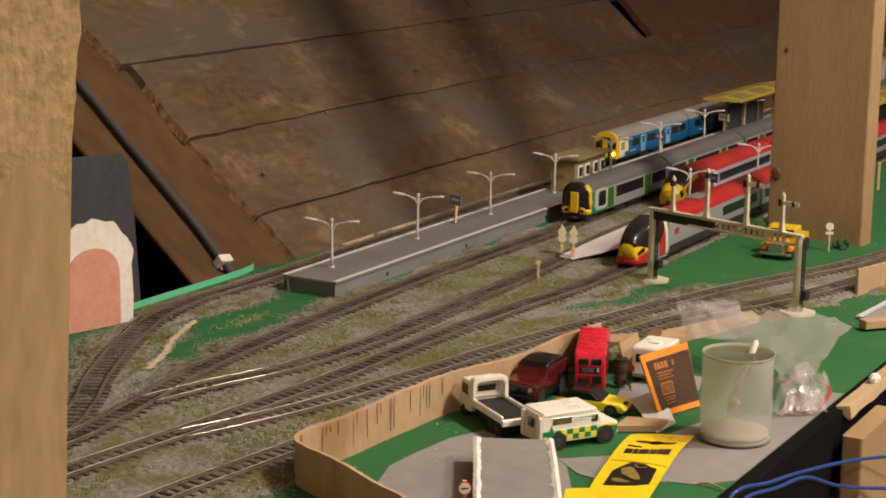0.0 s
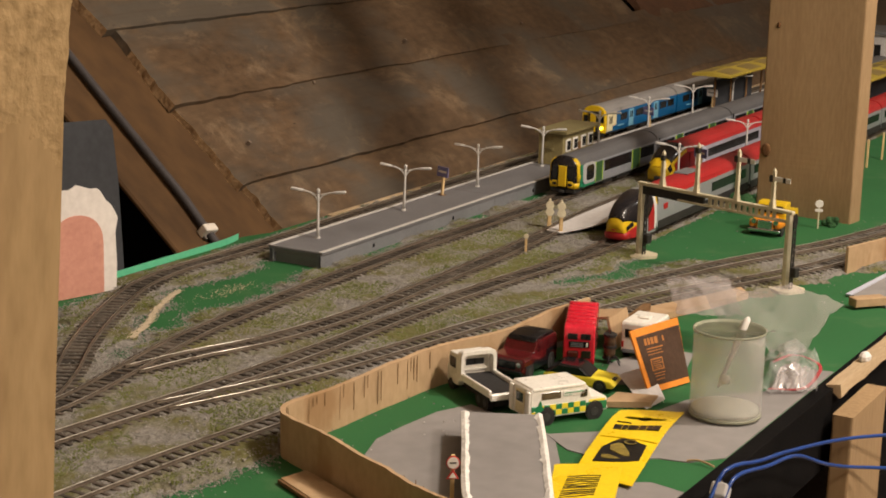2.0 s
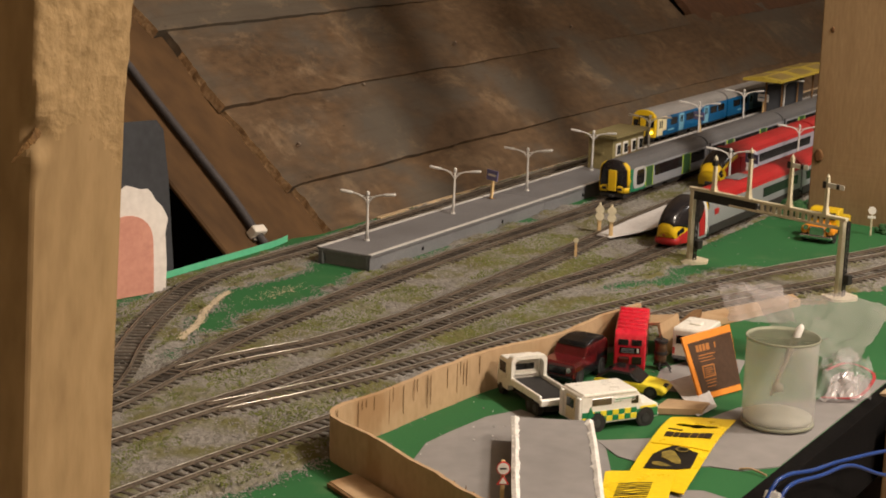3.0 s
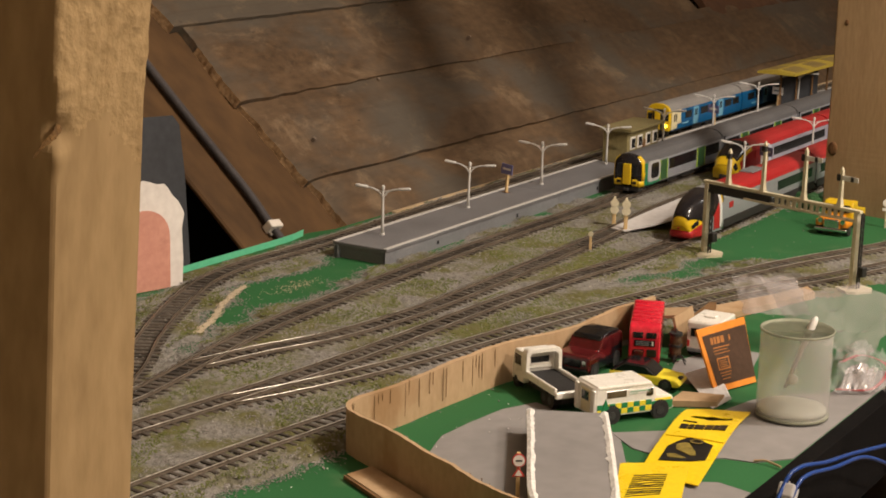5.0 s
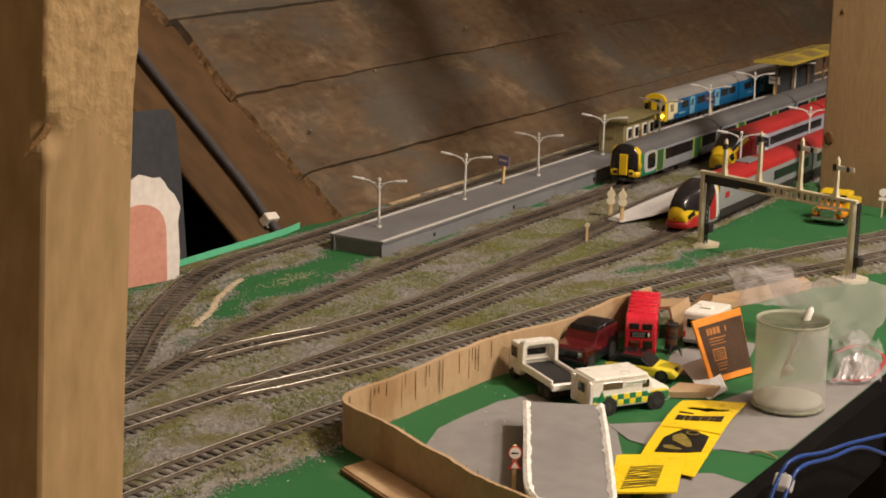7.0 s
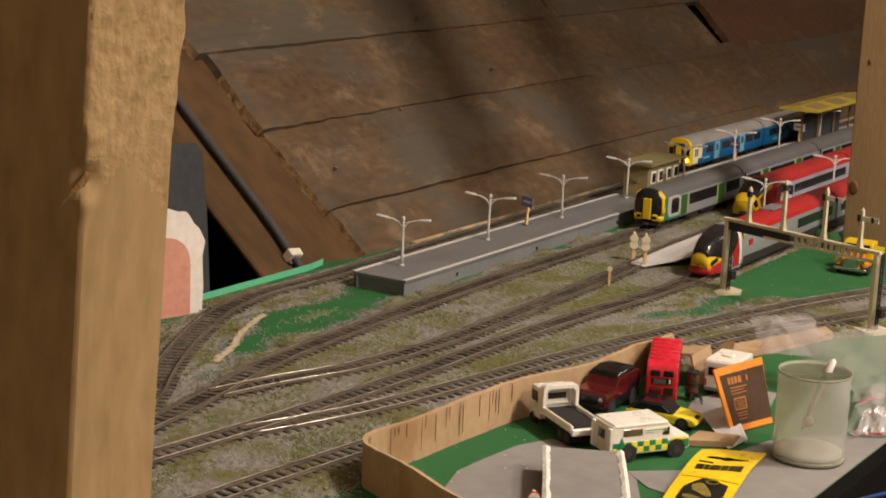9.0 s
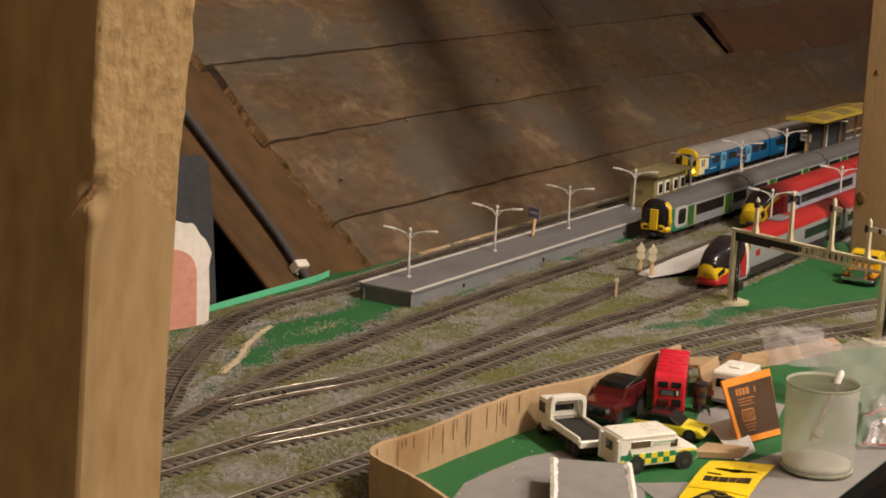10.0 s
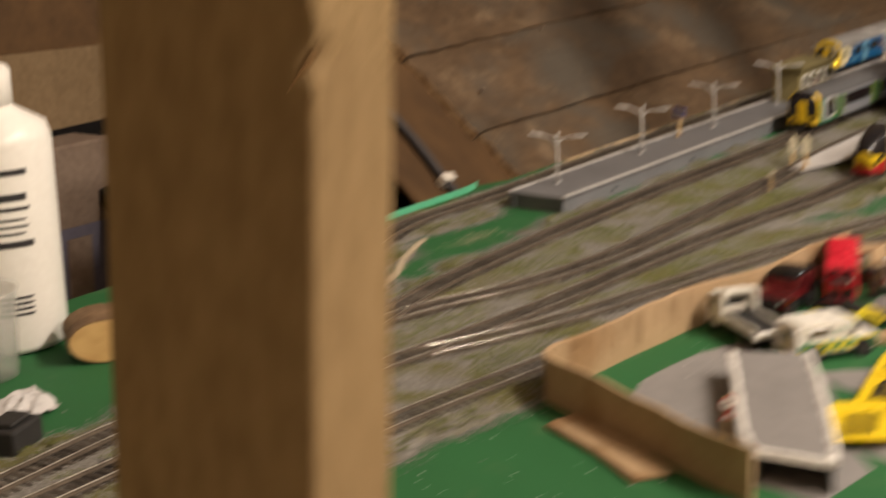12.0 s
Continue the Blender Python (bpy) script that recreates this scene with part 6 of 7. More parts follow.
part("sheet", loft([[(-.157, -.368, .004), (-.140, -.385, .010), (-.142, -.387, .0095), (-.159, -.370, .0035)], [(-.212, -.413, .0015), (-.190, -.418, .004), (-.191, -.420, .0035), (-.213, -.415, .001)]]), M_PAPER, flp)

M_PACKYELLOW = material("yellow_plastic_card", (0.72, 0.50, 0.01), (0.84, 0.62, 0.02), 40, 300, 0.3, bump=0.03)
M_PACKBLACK = paint("packet_black", (0.014, 0.013, 0.012), 0.35)
M_PACKOLIVE = material("printed_photo", (0.035, 0.030, 0.016), (0.30, 0.23, 0.05), 70, 260, 0.3)
yp = thing("yellow_packet", "long yellow hanging packet, folded, with black print", "packet")
a, b, c, d = Vector((-.232, -.403, 0)), Vector((-.209, -.442, 0)), Vector((-.365, -.470, 0)), Vector((-.358, -.428, 0))


def on_pack(u, v, z=0.0):
    """u down the packet, v across it."""
    p = a.lerp(d, u).lerp(b.lerp(c, u), v)
    return p + Vector((0, 0, .0035 + .004 * math.sin(u * 3.3) + .0005 * math.sin(v * 5 + u * 9) + z))


def pack_sheet(u0, u1, v0, v1, z, n=12):
    return loft([[on_pack(u0 + (u1 - u0) * i / n, v, z) for v in (v0, (2 * v0 + v1) / 3, (v0 + 2 * v1) / 3, v1)] + [on_pack(u0 + (u1 - u0) * i / n, v, z - .0006) for v in (v1, (2 * v1 + v0) / 3, (v1 + 2 * v0) / 3, v0)] for i in range(n + 1)])


def pack_ring(u1, centre, half_u, half_v, n=192):
    """The top of the packet, from its edge to a round-ended hanging slot with a wider middle."""
    rings = []
    cu, cv = centre
    for k in range(n + 1):
        t = 2 * math.pi * k / n
        ct, st = math.cos(t), math.sin(t)
        r = 1 / max(abs(ct) / ((u1 - cu) if ct > 0 else cu), abs(st) / ((1 - cv) if st > 0 else cv))
        w = half_v * st
        hu = half_u * (max(0, 1 - abs(st) ** 6) ** .5 + .55 * math.exp(-(w / .075) ** 4))
        inner = (cu + hu * (1 if ct >= 0 else -1), cv + w)
        outer = (cu + r * ct, cv + r * st)
        rings.append([on_pack(*outer, 0), on_pack(*inner, 0), on_pack(*inner, -.0006), on_pack(*outer, -.0006)])
    return loft(rings, cap=False)


def pack_print(outline, z=.0006):
    """A printed shape on the packet from its corners (u, v)."""
    bm = bmesh.new()
    top = [bm.verts.new(on_pack(u, v, z)) for u, v in outline]
    low = [bm.verts.new(on_pack(u, v, z - .0005)) for u, v in outline]
    bm.faces.new(top)
    for k in range(len(top)):
        bm.faces.new((top[k - 1], low[k - 1], low[k], top[k]))
    bmesh.ops.triangulate(bm, faces=[f for f in bm.faces if len(f.verts) > 4])
    bmesh.ops.recalc_face_normals(bm, faces=bm.faces)
    return bm


part("card_top", pack_ring(.30, (.178, .515), .026, .335), M_PACKYELLOW, yp)
part("card", pack_sheet(.30, 1, 0, 1, 0), M_PACKYELLOW, yp)
for v0, v1 in ((.15, .27), (.285, .36), (.375, .53), (.545, .655), (.67, .745), (.755, .87)):
    k = .335 - (v0 - .15) * .035
    part("logo_block", pack_print([(k, v0), (k - .003, v1), (k + .074, v1 + .01), (k + .078, v0 + .01)]), M_PACKBLACK, yp)
part("small_bar", pack_print([(.272, .135), (.276, .36), (.290, .365), (.286, .14)]), M_PACKBLACK, yp)
part("fold_ridge", pack_sheet(.53, .545, .05, .99, .0008, 3), M_PACKYELLOW, yp)
part("photo_window", pack_print([(.70, .20), (.625, .30), (.565, .40), (.553, .46), (.560, .55), (.592, .857), (.68, .87), (.755, .878), (.79, .70), (.83, .45), (.868, .186)], .0007), M_PACKBLACK, yp, "dark window with a printed tool")
part("printed_tool", pack_print([(.665, .32), (.625, .43), (.63, .50), (.70, .66), (.735, .70), (.75, .62), (.73, .46), (.72, .36)], .0010), M_PACKOLIVE, yp)
part("printed_tool", pack_print([(.79, .26), (.77, .38), (.78, .58), (.80, .50), (.82, .30)], .0010), M_PACKOLIVE, yp)
ring_at = on_pack(.60, .60, .0011)
part("round_mark", lathe([(.0030, 0), (.0045, 0), (.0045, .0003), (.0030, .0003)], 22, tuple(ring_at), cap=False), M_PACKOLIVE, yp)
fp_ = part("folded_flap", slab([(-.3690, -.4185), (-.3665, -.4200), (-.3440, -.4510), (-.3440, -.4545), (-.405, -.476), (-.428, -.443)], .0068, .0080), M_PACKYELLOW, yp, "folded yellow flap with black lines")
e0, e1, e2 = Vector((-.3826, -.4345, .0080)), Vector((-.3690, -.4510, .0080)), Vector((-.4230, -.4470, .0080))
for k in range(11):
    s = .02 + k * .088
    p, q = e0 + (e2 - e0) * s, e1 + (e2 - e0) * (s * .93)
    w = (e2 - e0).normalized()
    wav = [p.lerp(q, j / 10) + w * (.0016 * noise.noise((j * .28, k * .6, 3)) - .0007 * math.sin(j * .31)) for j in range(11)]
    wid = .0012 + .0009 * abs(noise.noise((k * 1.7, 2, 8)))
    part("print_line", loft([[c_, c_ + w * wid, c_ + w * wid + Vector((0, 0, .0003)), c_ + Vector((0, 0, .0003))] for c_ in wav]), M_PACKBLACK, fp_)

# ---- jar, brush and plastic bag ----
def frosted(name, colour, rough, through_, alpha=1.0):
    m = bpy.data.materials.new(name)
    m.use_nodes = True
    nt = m.node_tree
    bs = nt.nodes["Principled BSDF"]
    ns = nt.nodes.new("ShaderNodeTexNoise")
    ns.inputs["Scale"].default_value, ns.inputs["Detail"].default_value = 45, 5
    rp = nt.nodes.new("ShaderNodeValToRGB")
    rp.color_ramp.elements[0].color = rgb(*(v * .8 for v in colour))
    rp.color_ramp.elements[1].color = rgb(*colour)
    co = nt.nodes.new("ShaderNodeTexCoord")
    nt.links.new(co.outputs["Object"], ns.inputs["Vector"])
    nt.links.new(ns.outputs[0], rp.inputs[0])
    nt.links.new(rp.outputs[0], bs.inputs["Base Color"])
    bs.inputs["Roughness"].default_value = rough
    bs.inputs["Transmission Weight"].default_value = through_
    bs.inputs["IOR"].default_value = 1.2
    bs.inputs["Alpha"].default_value = alpha
    return m


M_JAR = frosted("cloudy_plastic", (0.86, 0.86, 0.83), 0.16, 0.12, 0.29)
M_RIM = frosted("slimy_rim", (0.42, 0.43, 0.32), 0.25, 0.2, 0.7)
M_SLUDGE = material("pale_sludge", (0.44, 0.44, 0.36), (0.60, 0.60, 0.52), 60, 300, 0.6)
M_MOSS = paint("green_scum", (0.12, 0.15, 0.06), 0.8)
JR, JH = .0251, .0620
jar = thing("plastic_jar", "cloudy plastic jar with dirty rinsing water", "jar", pose(-.194, -.466, .0017, 0, 0, 0))
part("wall", lathe([(JR * .97, 0), (JR, .003), (JR, JH - .003), (JR * 1.01, JH - .002), (JR * 1.01, JH), (JR * .985, JH), (JR * .975, JH - .003), (JR * .965, .004), (JR * .5, .0025)], 40), M_JAR, jar, smooth=True)
part("rim", lathe([(JR * 1.0, JH - .0012), (JR * 1.022, JH - .0008), (JR * 1.022, JH + .0006), (JR * .985, JH + .0006), (JR * .97, JH - .0012)], 40), M_RIM, jar, "greenish stained rim", smooth=True)
part("base_ring", lathe([(JR * .955, .0002), (JR * 1.012, .0006), (JR * 1.012, .0022), (JR * .97, .0026)], 40), M_RIM, jar, smooth=True)
part("sediment", lathe([(JR * .93, .0026), (JR * .93, .0060), (JR * .70, .0076), (JR * .2, .0080)], 32), M_SLUDGE, jar, "pale sediment in the jar", smooth=True)
# a round reflection, built as a pale ball inside the jar
part("inner_lump", ball(bmesh.new(), (-.004, 0, .0265), .0042, 12, 1, 1, .9), M_SLUDGE, jar, smooth=True)
for k in range(22):
    a_ = random.Random(k).uniform(0, 6.28)
    z_ = JH - random.Random(k + 50).uniform(.0005, .006) if k < 16 else random.Random(k).uniform(.02, .05)
    part("scum_speck", ball(bmesh.new(), (JR * 1.005 * math.cos(a_), JR * 1.005 * math.sin(a_), z_), random.Random(k + 9).uniform(.0002, .0006), 6), M_MOSS, jar)
br = thing("paint_brush", "slim pale brush handle standing in the jar", "paint brush")
bl = [Vector((-.200, -.462, .022)), Vector((-.181, -.474, .071))]
part("handle", loft([[bl[0].lerp(bl[1], s) + Vector((r * math.cos(t * .785), r * math.sin(t * .785), 0)) for t in range(8)] for s, r in ((0, .0012), (.5, .0020), (.8, .0030), (.96, .0026), (1, .0008))]), M_SIGNWHITE, br, smooth=True)


def film(name, colour, alpha, rough, creases):
    m = bpy.data.materials.new(name)
    m.use_nodes = True
    nt = m.node_tree
    bs = nt.nodes["Principled BSDF"]
    bs.inputs["Base Color"].default_value = rgb(*colour)
    bs.inputs["Roughness"].default_value, bs.inputs["Alpha"].default_value = rough, alpha
    bs.inputs["Specular IOR Level"].default_value = 0.9
    bs.inputs["Coat Weight"].default_value = 1.0
    bs.inputs["Coat Roughness"].default_value = 0.06
    ns = nt.nodes.new("ShaderNodeTexNoise")
    ns.inputs["Scale"].default_value, ns.inputs["Detail"].default_value = 60, 6
    bp = nt.nodes.new("ShaderNodeBump")
    bp.inputs["Strength"].default_value, bp.inputs["Distance"].default_value = creases, .003
    co = nt.nodes.new("ShaderNodeTexCoord")
    nt.links.new(co.outputs["Object"], ns.inputs["Vector"])
    nt.links.new(ns.outputs[0], bp.inputs["Height"])
    nt.links.new(bp.outputs[0], bs.inputs["Normal"])
    nt.links.new(bp.outputs[0], bs.inputs["Coat Normal"])
    return m


M_FILM = film("clear_bag_film", (0.62, 0.61, 0.61), 0.28, 0.14, 0.8)
M_FILMFLAT = film("smooth_bag_film", (0.40, 0.37, 0.37), 0.44, 0.09, 0.15)
M_REDPLASTIC = paint("red_bag_seal", (0.42, 0.05, 0.06), 0.35)
bag = thing("plastic_bag", "crumpled clear plastic bag with a red seal", "plastic bag")


def crumpled(c0, ax, ay, height, nu, nv, seed, amp):
    bm = bmesh.new()
    grid = []
    for i in range(nu + 1):
        row = []
        for j in range(nv + 1):
            u, v = i / nu * 2 - 1, j / nv * 2 - 1
            p = Vector(c0) + Vector(ax) * u * (1 + .10 * noise.noise((u * 2, v * 3, seed))) + Vector(ay) * v * (1 + .12 * noise.noise((u * 3, v * 2, seed + 2)))
            dome = max(0, 1 - abs(u) ** 2.4) * max(0, 1 - abs(v) ** 2.4)
            folds = amp * (noise.noise((u * 3, v * 3, seed)) + .7 * abs(noise.noise((u * 7, v * 6, seed + 5))) + .3 * noise.noise((u * 15, v * 15, seed)))
            p.z = max(.0022, c0[2] + height * dome + folds + Vector(ax).z * u + Vector(ay).z * v)
            row.append(bm.verts.new(p))
        grid.append(row)
    for i in range(nu):
        for j in range(nv):
            bm.faces.new((grid[i][j], grid[i + 1][j], grid[i + 1][j + 1], grid[i][j + 1]))
    bmesh.ops.recalc_face_normals(bm, faces=bm.faces)
    return bm


def film_sheet(corners, nu=60, nv=44):
    """A loose sheet of film hung between four corners, with soft folds."""
    a_, b_, c_, d_ = (Vector(p) for p in corners)
    bm = bmesh.new()
    grid = []
    for i in range(nu + 1):
        row = []
        for j in range(nv + 1):
            u, v = i / nu, j / nv
            p = a_.lerp(b_, u).lerp(d_.lerp(c_, u), v)
            ridge = 1 - abs(noise.noise((u * 4.5 + v * 2, v * 3.0, 6)))
            p += Vector((.006, .004, .008)) * (noise.noise((u * 2.2, v * 2.2, 4)) + .28 * noise.noise((u * 6, v * 5, 9)) + .05 * noise.noise((u * 16, v * 14, 2)) + .35 * ridge ** 5)
            edge = min(u, v, 1 - u, 1 - v)
            p.z = max(.003, p.z + .004 * math.sin(u * 5) * v + (.0008 * noise.noise((u * 12, v * 12, 7)) if edge < .05 else 0))
            row.append(bm.verts.new(p))
        grid.append(row)
    for i in range(nu):
        for j in range(nv):
            bm.faces.new((grid[i][j], grid[i + 1][j], grid[i + 1][j + 1], grid[i][j + 1]))
    return bm


part("film_upper", film_sheet([(-.032, -.374, .052), (-.004, -.490, .046), (-.066, -.476, .012), (-.060, -.425, .012)]), M_FILMFLAT, bag, smooth=True)
part("film_lower", crumpled((-.078, -.474, .004), (.046, .014, 0), (.014, -.018, 0), .018, 26, 26, 9, .007), M_FILM, bag, smooth=True)
part("film_corner", crumpled((-.030, -.384, .040), (.024, .016, .008), (.014, -.022, 0), .005, 24, 24, 21, .0028), M_FILMFLAT, bag, smooth=True)
seal = smooth_line([(-.126, -.474, .004), (-.112, -.4945, .004), (-.08, -.4955, .005), (-.05, -.488, .006), (-.055, -.470, .012), (-.085, -.462, .012)], .004)
part("red_seal", sweep(seal, [(-.0012, -.0003), (.0012, -.0003), (.0012, .0003), (-.0012, .0003)]), M_REDPLASTIC, bag)
M_SILVERFOIL = material("crumpled_foil", (0.45, 0.42, 0.42), (0.75, 0.72, 0.72), 40, 300, 0.25, metal=.7, bump=.5)
part("contents", crumpled((-.085, -.478, .002), (.028, .006, 0), (.006, -.010, 0), .008, 14, 12, 30, .006), M_SILVERFOIL, bag)

# grey road sheet and scraps at the far right
rs2 = thing("road_sheet", "grey card road sheet with pale blue white edges", "model road", pose(0, 0, 0))
part("sheet", slab([(.196, -.438), (.30, -.447), (.42, -.470), (.42, -.498), (.25, -.4985), (.17, -.478)], .0006, .0022), M_ROAD, rs2)
part("edge_line", slab([(.190, -.436), (.30, -.445), (.42, -.468), (.42, -.472), (.30, -.449), (.190, -.441)], .0022, .0034), M_PALEEDGE, rs2)
fl6 = thing("card_offcut", "small orange brown card block on the road sheet", "card offcut", pose(.165, -.463, 0, 0, 0, -40))
part("block", boxed(-.016, .016, -.006, .006, .0022, .010, .0006), M_CARD, fl6)
fl7 = thing("card_strip", "torn pale card strip along the board's front edge", "card offcut")
part("strip", loft([[(x, -.5045, .002 + z), (x, -.515 - .004 * noise.noise((x * 30, 1, 1)), .004 + z), (x, -.5165 - .004 * noise.noise((x * 30, 1, 1)), -.006 + 2 * z), (x, -.5152, -.007)] for x, z in [(-.085 + k * .012, .002 * noise.noise((k * .7, 2, 2))) for k in range(24)]]), M_PALEWOOD, fl7)
part("torn_lump", ball(bmesh.new(), (-.01, -.512, .006), .006, 9, 1.2, .8, .8), M_TORN, fl7)
stick = thing("match_stick", "thin broken wooden stick lying on the board", "stick")
part("stick", sweep(smooth_line([(-.2976, -.4795, .0015), (-.2964, -.486, .0028), (-.2972, -.492, .0024), (-.300, -.5005, .0016)], .002), round_ring(.0007, 6)), M_CARD, stick)

# blue wires with a choc-block connector
M_WIREBLUE = material("blue_wire", (0.007, 0.035, 0.18), (0.012, 0.055, 0.25), 60, 300, 0.35, bump=0)
wires = thing("blue_wires", "pair of bright blue wires along the board's front", "wires")
for pts in ([(-.50, -.520, -.10), (-.40, -.520, -.03), (-.36, -.522, .012), (-.345, -.526, .021), (-.297, -.528, .011), (-.234, -.528, -.001), (-.128, -.538, -.021), (.007, -.575, -.046), (.12, -.60, -.06), (.5, -.62, -.10)],
            [(-.50, -.526, -.10), (-.40, -.526, -.035), (-.36, -.528, .006), (-.344, -.530, .016), (-.29, -.531, .006), (-.233, -.532, -.004), (-.166, -.534, -.030), (-.093, -.542, -.053), (.017, -.58, -.078), (.14, -.605, -.085), (.5, -.63, -.13)]):
    part("wire", sweep(smooth_line(pts, .006), round_ring(.0013, 9)), M_WIREBLUE, wires, smooth=True)
M_CONN = frosted("milky_connector", (0.75, 0.74, 0.72), 0.3, 0.3, 0.85)
cn = thing("terminal_block", "milky plastic terminal block joining blue wires", "connector", pose(-.356, -.524, .008, 0, 35, 0))
part("body", boxed(-.006, .006, -.005, .005, -.004, .005, .0012, 2), M_CONN, cn)
for dx in (-.004, .004):
    part("screw", rod((dx * .7, 0, .004), (dx * .7, 0, .0062), .0014, n=10), M_CHROME, cn)

# ---- the corner seen at the left: glue bottle, offcuts ----
M_BOTTLE = material("white_bottle_plastic", (0.74, 0.71, 0.66), (0.82, 0.80, 0.75), 20, 200, 0.35, bump=0.02)
gb = thing("glue_bottle", "tall white plastic glue bottle with a nozzle", "glue bottle", pose(-.524, .149, 0, 0, 0, 0))
part("body", lathe([(.030, 0), (.0425, .002), (.0435, .006), (.0435, .150), (.0405, .160), (.020, .172), (.0175, .176)], 40), M_BOTTLE, gb, smooth=True)
part("cap", lathe([(.0190, .174), (.0190, .198), (.0165, .201), (.008, .203)], 28), M_BOTTLE, gb, smooth=True)
part("nozzle", lathe([(.0062, .202), (.0048, .222), (.0030, .240), (.0012, .2405)], 16), M_BOTTLE, gb, smooth=True)
M_INK = paint("label_ink", (0.03, 0.028, 0.03), 0.5)


def label_arc(z0, z1, a0, a1, r=.0438):
    n = 10
    return loft([[(r * math.cos(a) * k, r * math.sin(a) * k, z) for k, z in ((1, z0), (1, z1), (.992, z1), (.992, z0))] for a in [radians(a0 + (a1 - a0) * i / n) for i in range(n + 1)]])


for z, h, a0, a1 in ((.130, .004, 225, 262), (.112, .005, 225, 260), (.105, .0025, 225, 262), (.098, .0015, 225, 258), (.093, .0015, 225, 260), (.088, .0015, 225, 256), (.079, .0045, 225, 264), (.042, .0018, 228, 258), (.038, .0018, 228, 258), (.034, .0018, 228, 258), (.030, .0018, 228, 258)):
    part("print_bar", label_arc(z, z + h, a0, a1), M_INK, gb)
M_BARK = material("bark", (0.10, 0.055, 0.025), (0.24, 0.15, 0.08), 90, 400, 0.95, bump=.8)
M_CUTWOOD = material("cut_wood", (0.50, 0.30, 0.11), (0.66, 0.43, 0.18), 40, 200, 0.8, bump=.1)
lg = thing("wood_slice", "cut slice of branch lying on green board", "wood offcut", pose(-.507, .068, .016, 90, 0, -38) @ Matrix.Diagonal((1.6, 1.5, 1.3, 1)))
part("bark_ring", rod((0, 0, -.012), (0, 0, .020), .0105, n=20), M_BARK, lg, m=Matrix.Diagonal((1.6, 1, 1, 1)))
part("cut_face", rod((0, 0, .020), (0, 0, .0206), .0098, n=20), M_CUTWOOD, lg, m=Matrix.Diagonal((1.6, 1, 1, 1)))
pc = thing("paper_scrap", "crumpled white paper scrap beside the track", "paper")
part("sheet", crumpled((-.630, .020, .004), (.032, .006, 0), (.008, .022, 0), .006, 14, 12, 40, .005), M_PAPER, pc)
bk = thing("black_block", "small black plastic block beside the track", "block", pose(-.668, -.022, 0, 0, 0, 20))
part("body", boxed(-.018, .018, -.012, .012, 0, .016, .002, 2), M_TYRE, bk)
part("top_plate", boxed(-.012, .012, -.008, .008, .016, .019, .001), M_UNDER, bk)
cj = thing("clear_tub", "clear plastic tub standing beside the glue bottle", "tub", pose(-.590, .100, 0))
part("wall", lathe([(.022, 0), (.026, .002), (.029, .06), (.030, .062), (.0275, .060), (.0245, .004), (.01, .003)], 30), M_JAR, cj, smooth=True)
tagged(part("ceiling_joist", boxed(-.9, .02, .415, .475, .134, .25, .002), M_RAFTER, m=pose(0, 0, 0, 0, 5, 0)), "brown timber joist across the dark eaves", "joist", kind="structure")
ep = thing("brown_card", "plain brown card sheet leaning under the joist", "card", pose(-.30, .405, .0, -3, 3, 0))
part("sheet", slab([(-.25, -.10), (.135, -.10), (.132, .162), (-.25, .160)], -.002, .002, pose(0, 0, 0, 90, 0, 0)), M_OLDCARD, ep)
M_BOXBROWN = material("old_box_card", (0.11, 0.075, 0.055), (0.19, 0.14, 0.105), 16, 150, 0.9)
M_BOXBLUE = material("faded_box_print", (0.065, 0.06, 0.085), (0.10, 0.092, 0.12), 16, 150, 0.9)
ob_ = thing("storage_box", "old brown cardboard box stored in the eaves", "storage box", pose(-.345, .345, -.10, 0, 2, 3))
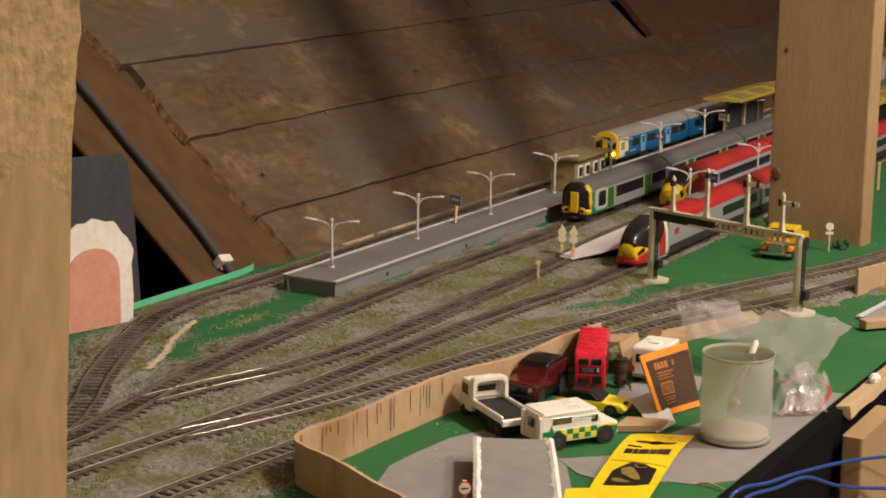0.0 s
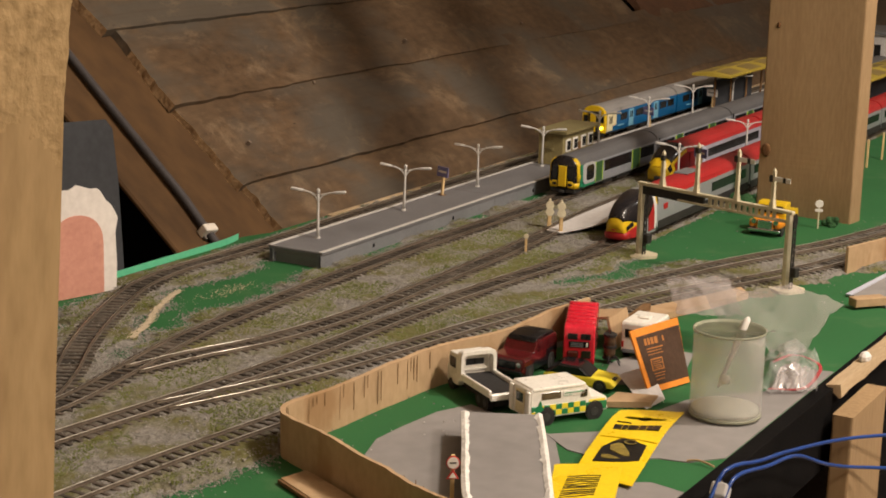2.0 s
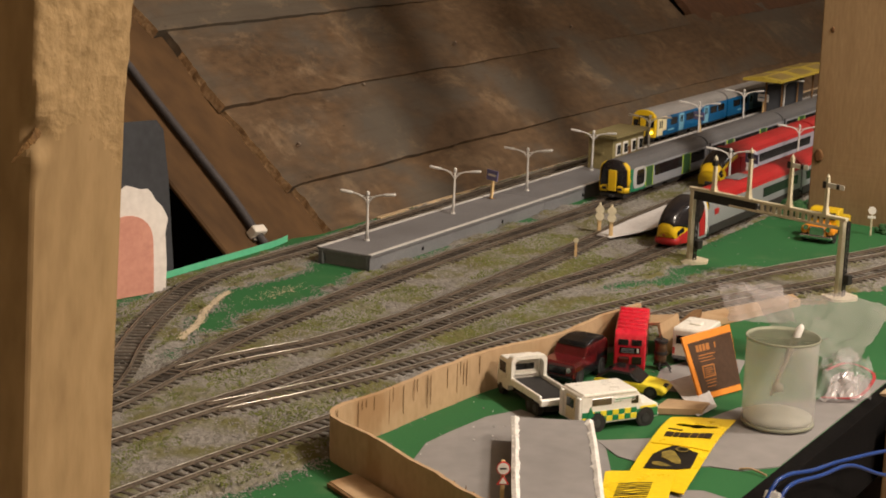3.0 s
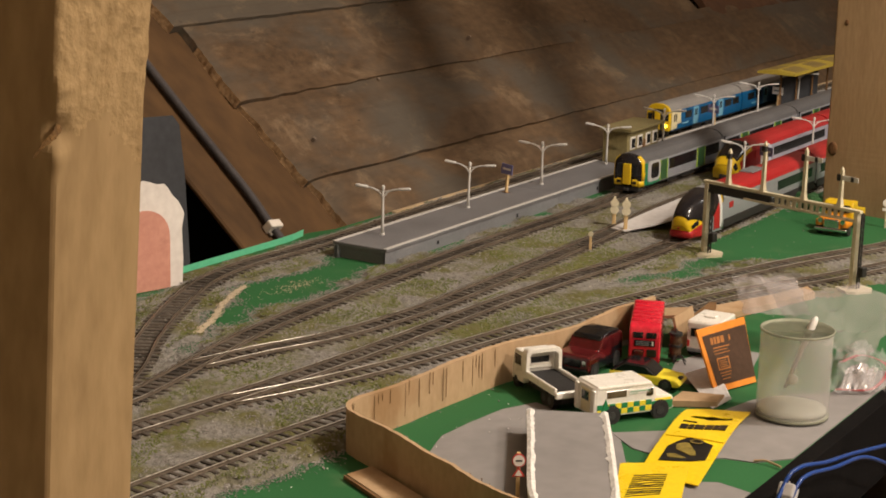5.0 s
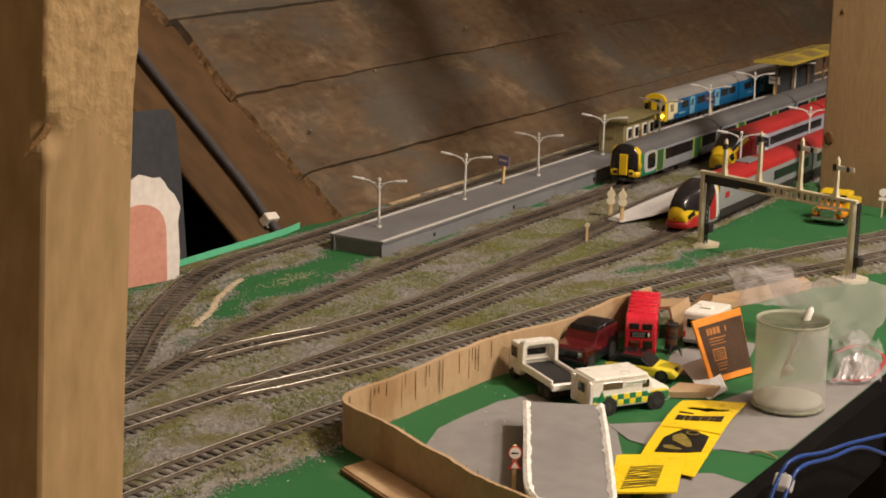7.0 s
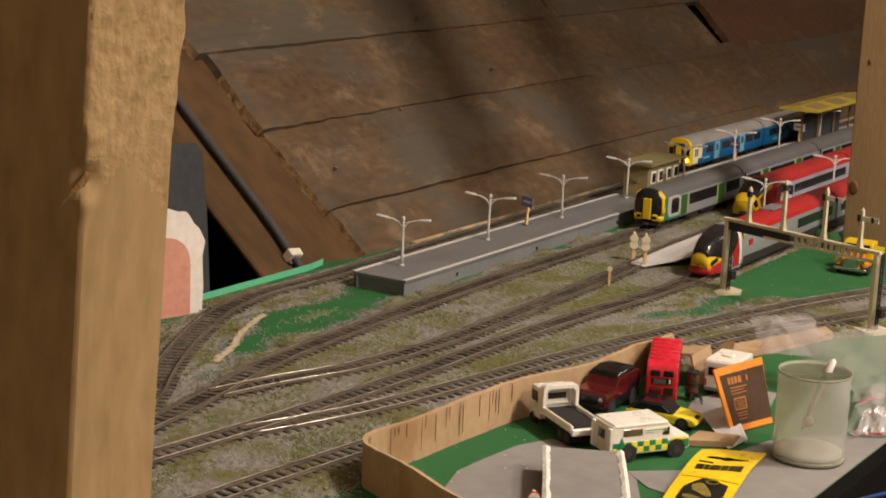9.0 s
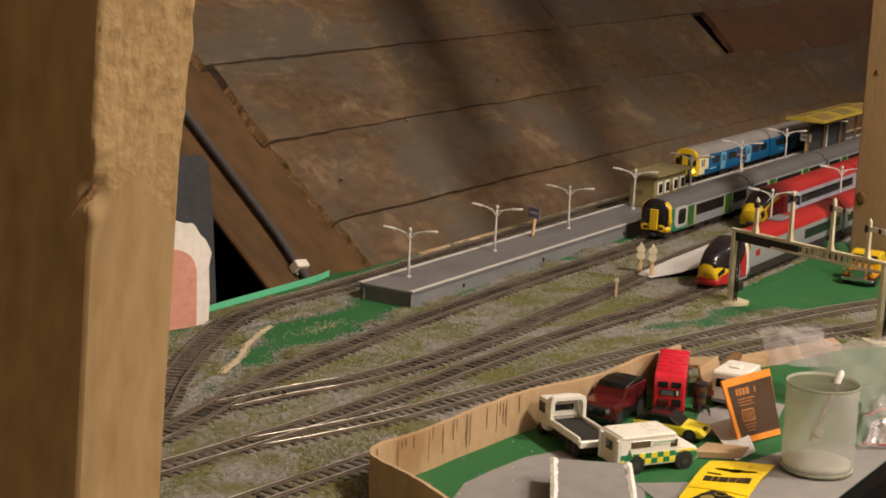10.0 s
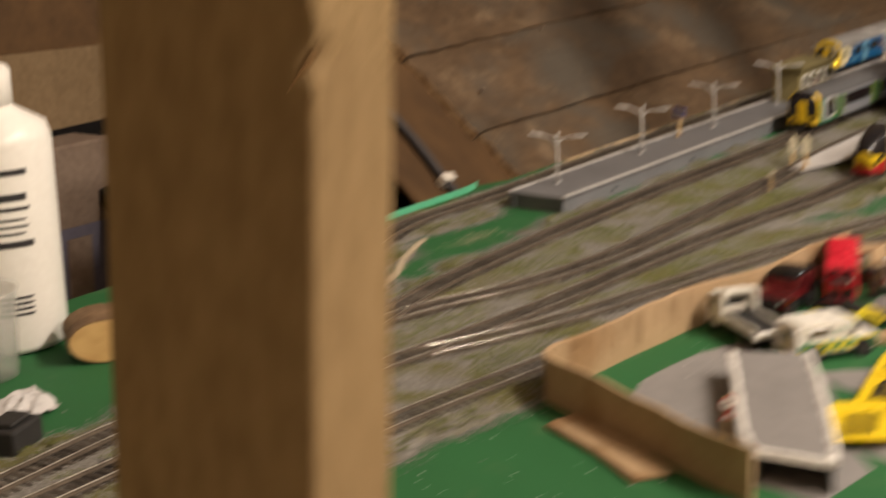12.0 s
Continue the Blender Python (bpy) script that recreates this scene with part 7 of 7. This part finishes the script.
part("carton", boxed(-.16, .122, 0, .05, 0, .185, .002), M_BOXBROWN, ob_)
part("print_panel", boxed(-.13, .11, -.0015, .0005, .03, .11), M_BOXBLUE, ob_)
for k in range(4):
    part("print_bar", boxed(-.11 + k * .055, -.08 + k * .055, -.003, -.001, .045, .10), M_BOXBROWN, ob_)
# dark knots in the planed post's face
M_KNOT = material("dark_knot", (0.09, 0.04, 0.015), (0.18, 0.09, 0.035), 90, 400, 0.9, bump=.6)
for obj in [o for o in scene.objects if o.name.startswith("timber_post") and "planed" in o.get("label", "")]:
    for y_, z_, r_ in ((.1035, .0685, .0062), (.0985, .206, .0026), (.040, .330, .004)):
        part("knot", lathe([(r_, 0), (r_ * .7, .0005), (r_ * .2, .0006)], 16), M_KNOT, obj, m=pose(-0.0006, y_, z_, 0, -90, 0) @ Matrix.Diagonal((1.25, .9, 1, 1)), smooth=True)

# crumbs and scraps lying about
lo = np.concatenate([np.stack([rng.uniform(-.44, -.27, 13), rng.uniform(-.33, -.27, 13), np.full(13, .0012)], 1), np.stack([rng.uniform(-.62, -.46, 40), rng.uniform(-.40, -.25, 40), np.full(40, .0006)], 1), np.stack([rng.uniform(-.2, 0, 16), rng.uniform(-.42, -.34, 16), np.full(16, .0018)], 1)])
scatter("pale_crumbs", "pale crumbs of glue and card on green board", "crumbs", lo, rng.uniform(.0004, .0009, len(lo)), M_TORN, 0.6)


# ---- sleepers, one by one ----
for key, line in TRACKS.items():
    far = []
    for i, p in enumerate(line[1:-1], 1):
        t = (line[i + 1] - line[i - 1]).normalized()
        m = Matrix.Translation(p) @ Matrix.Rotation(math.atan2(t.y, t.x), 4, "Z")
        if -0.8 < p.x < 0.75:
            ob = new("sleeper", sleeper_data)
            ob.parent, ob.matrix_basis = TRACK_THINGS[key], m
        else:
            far.append(m)
    bm = bmesh.new()
    for m in far:
        box(bm, -.0018, .0018, -.0148, .0148, .0022, .0044, m=m)
    tagged(part("far_sleepers", bm, M_SLEEPER, TRACK_THINGS[key]), kind="stuff")
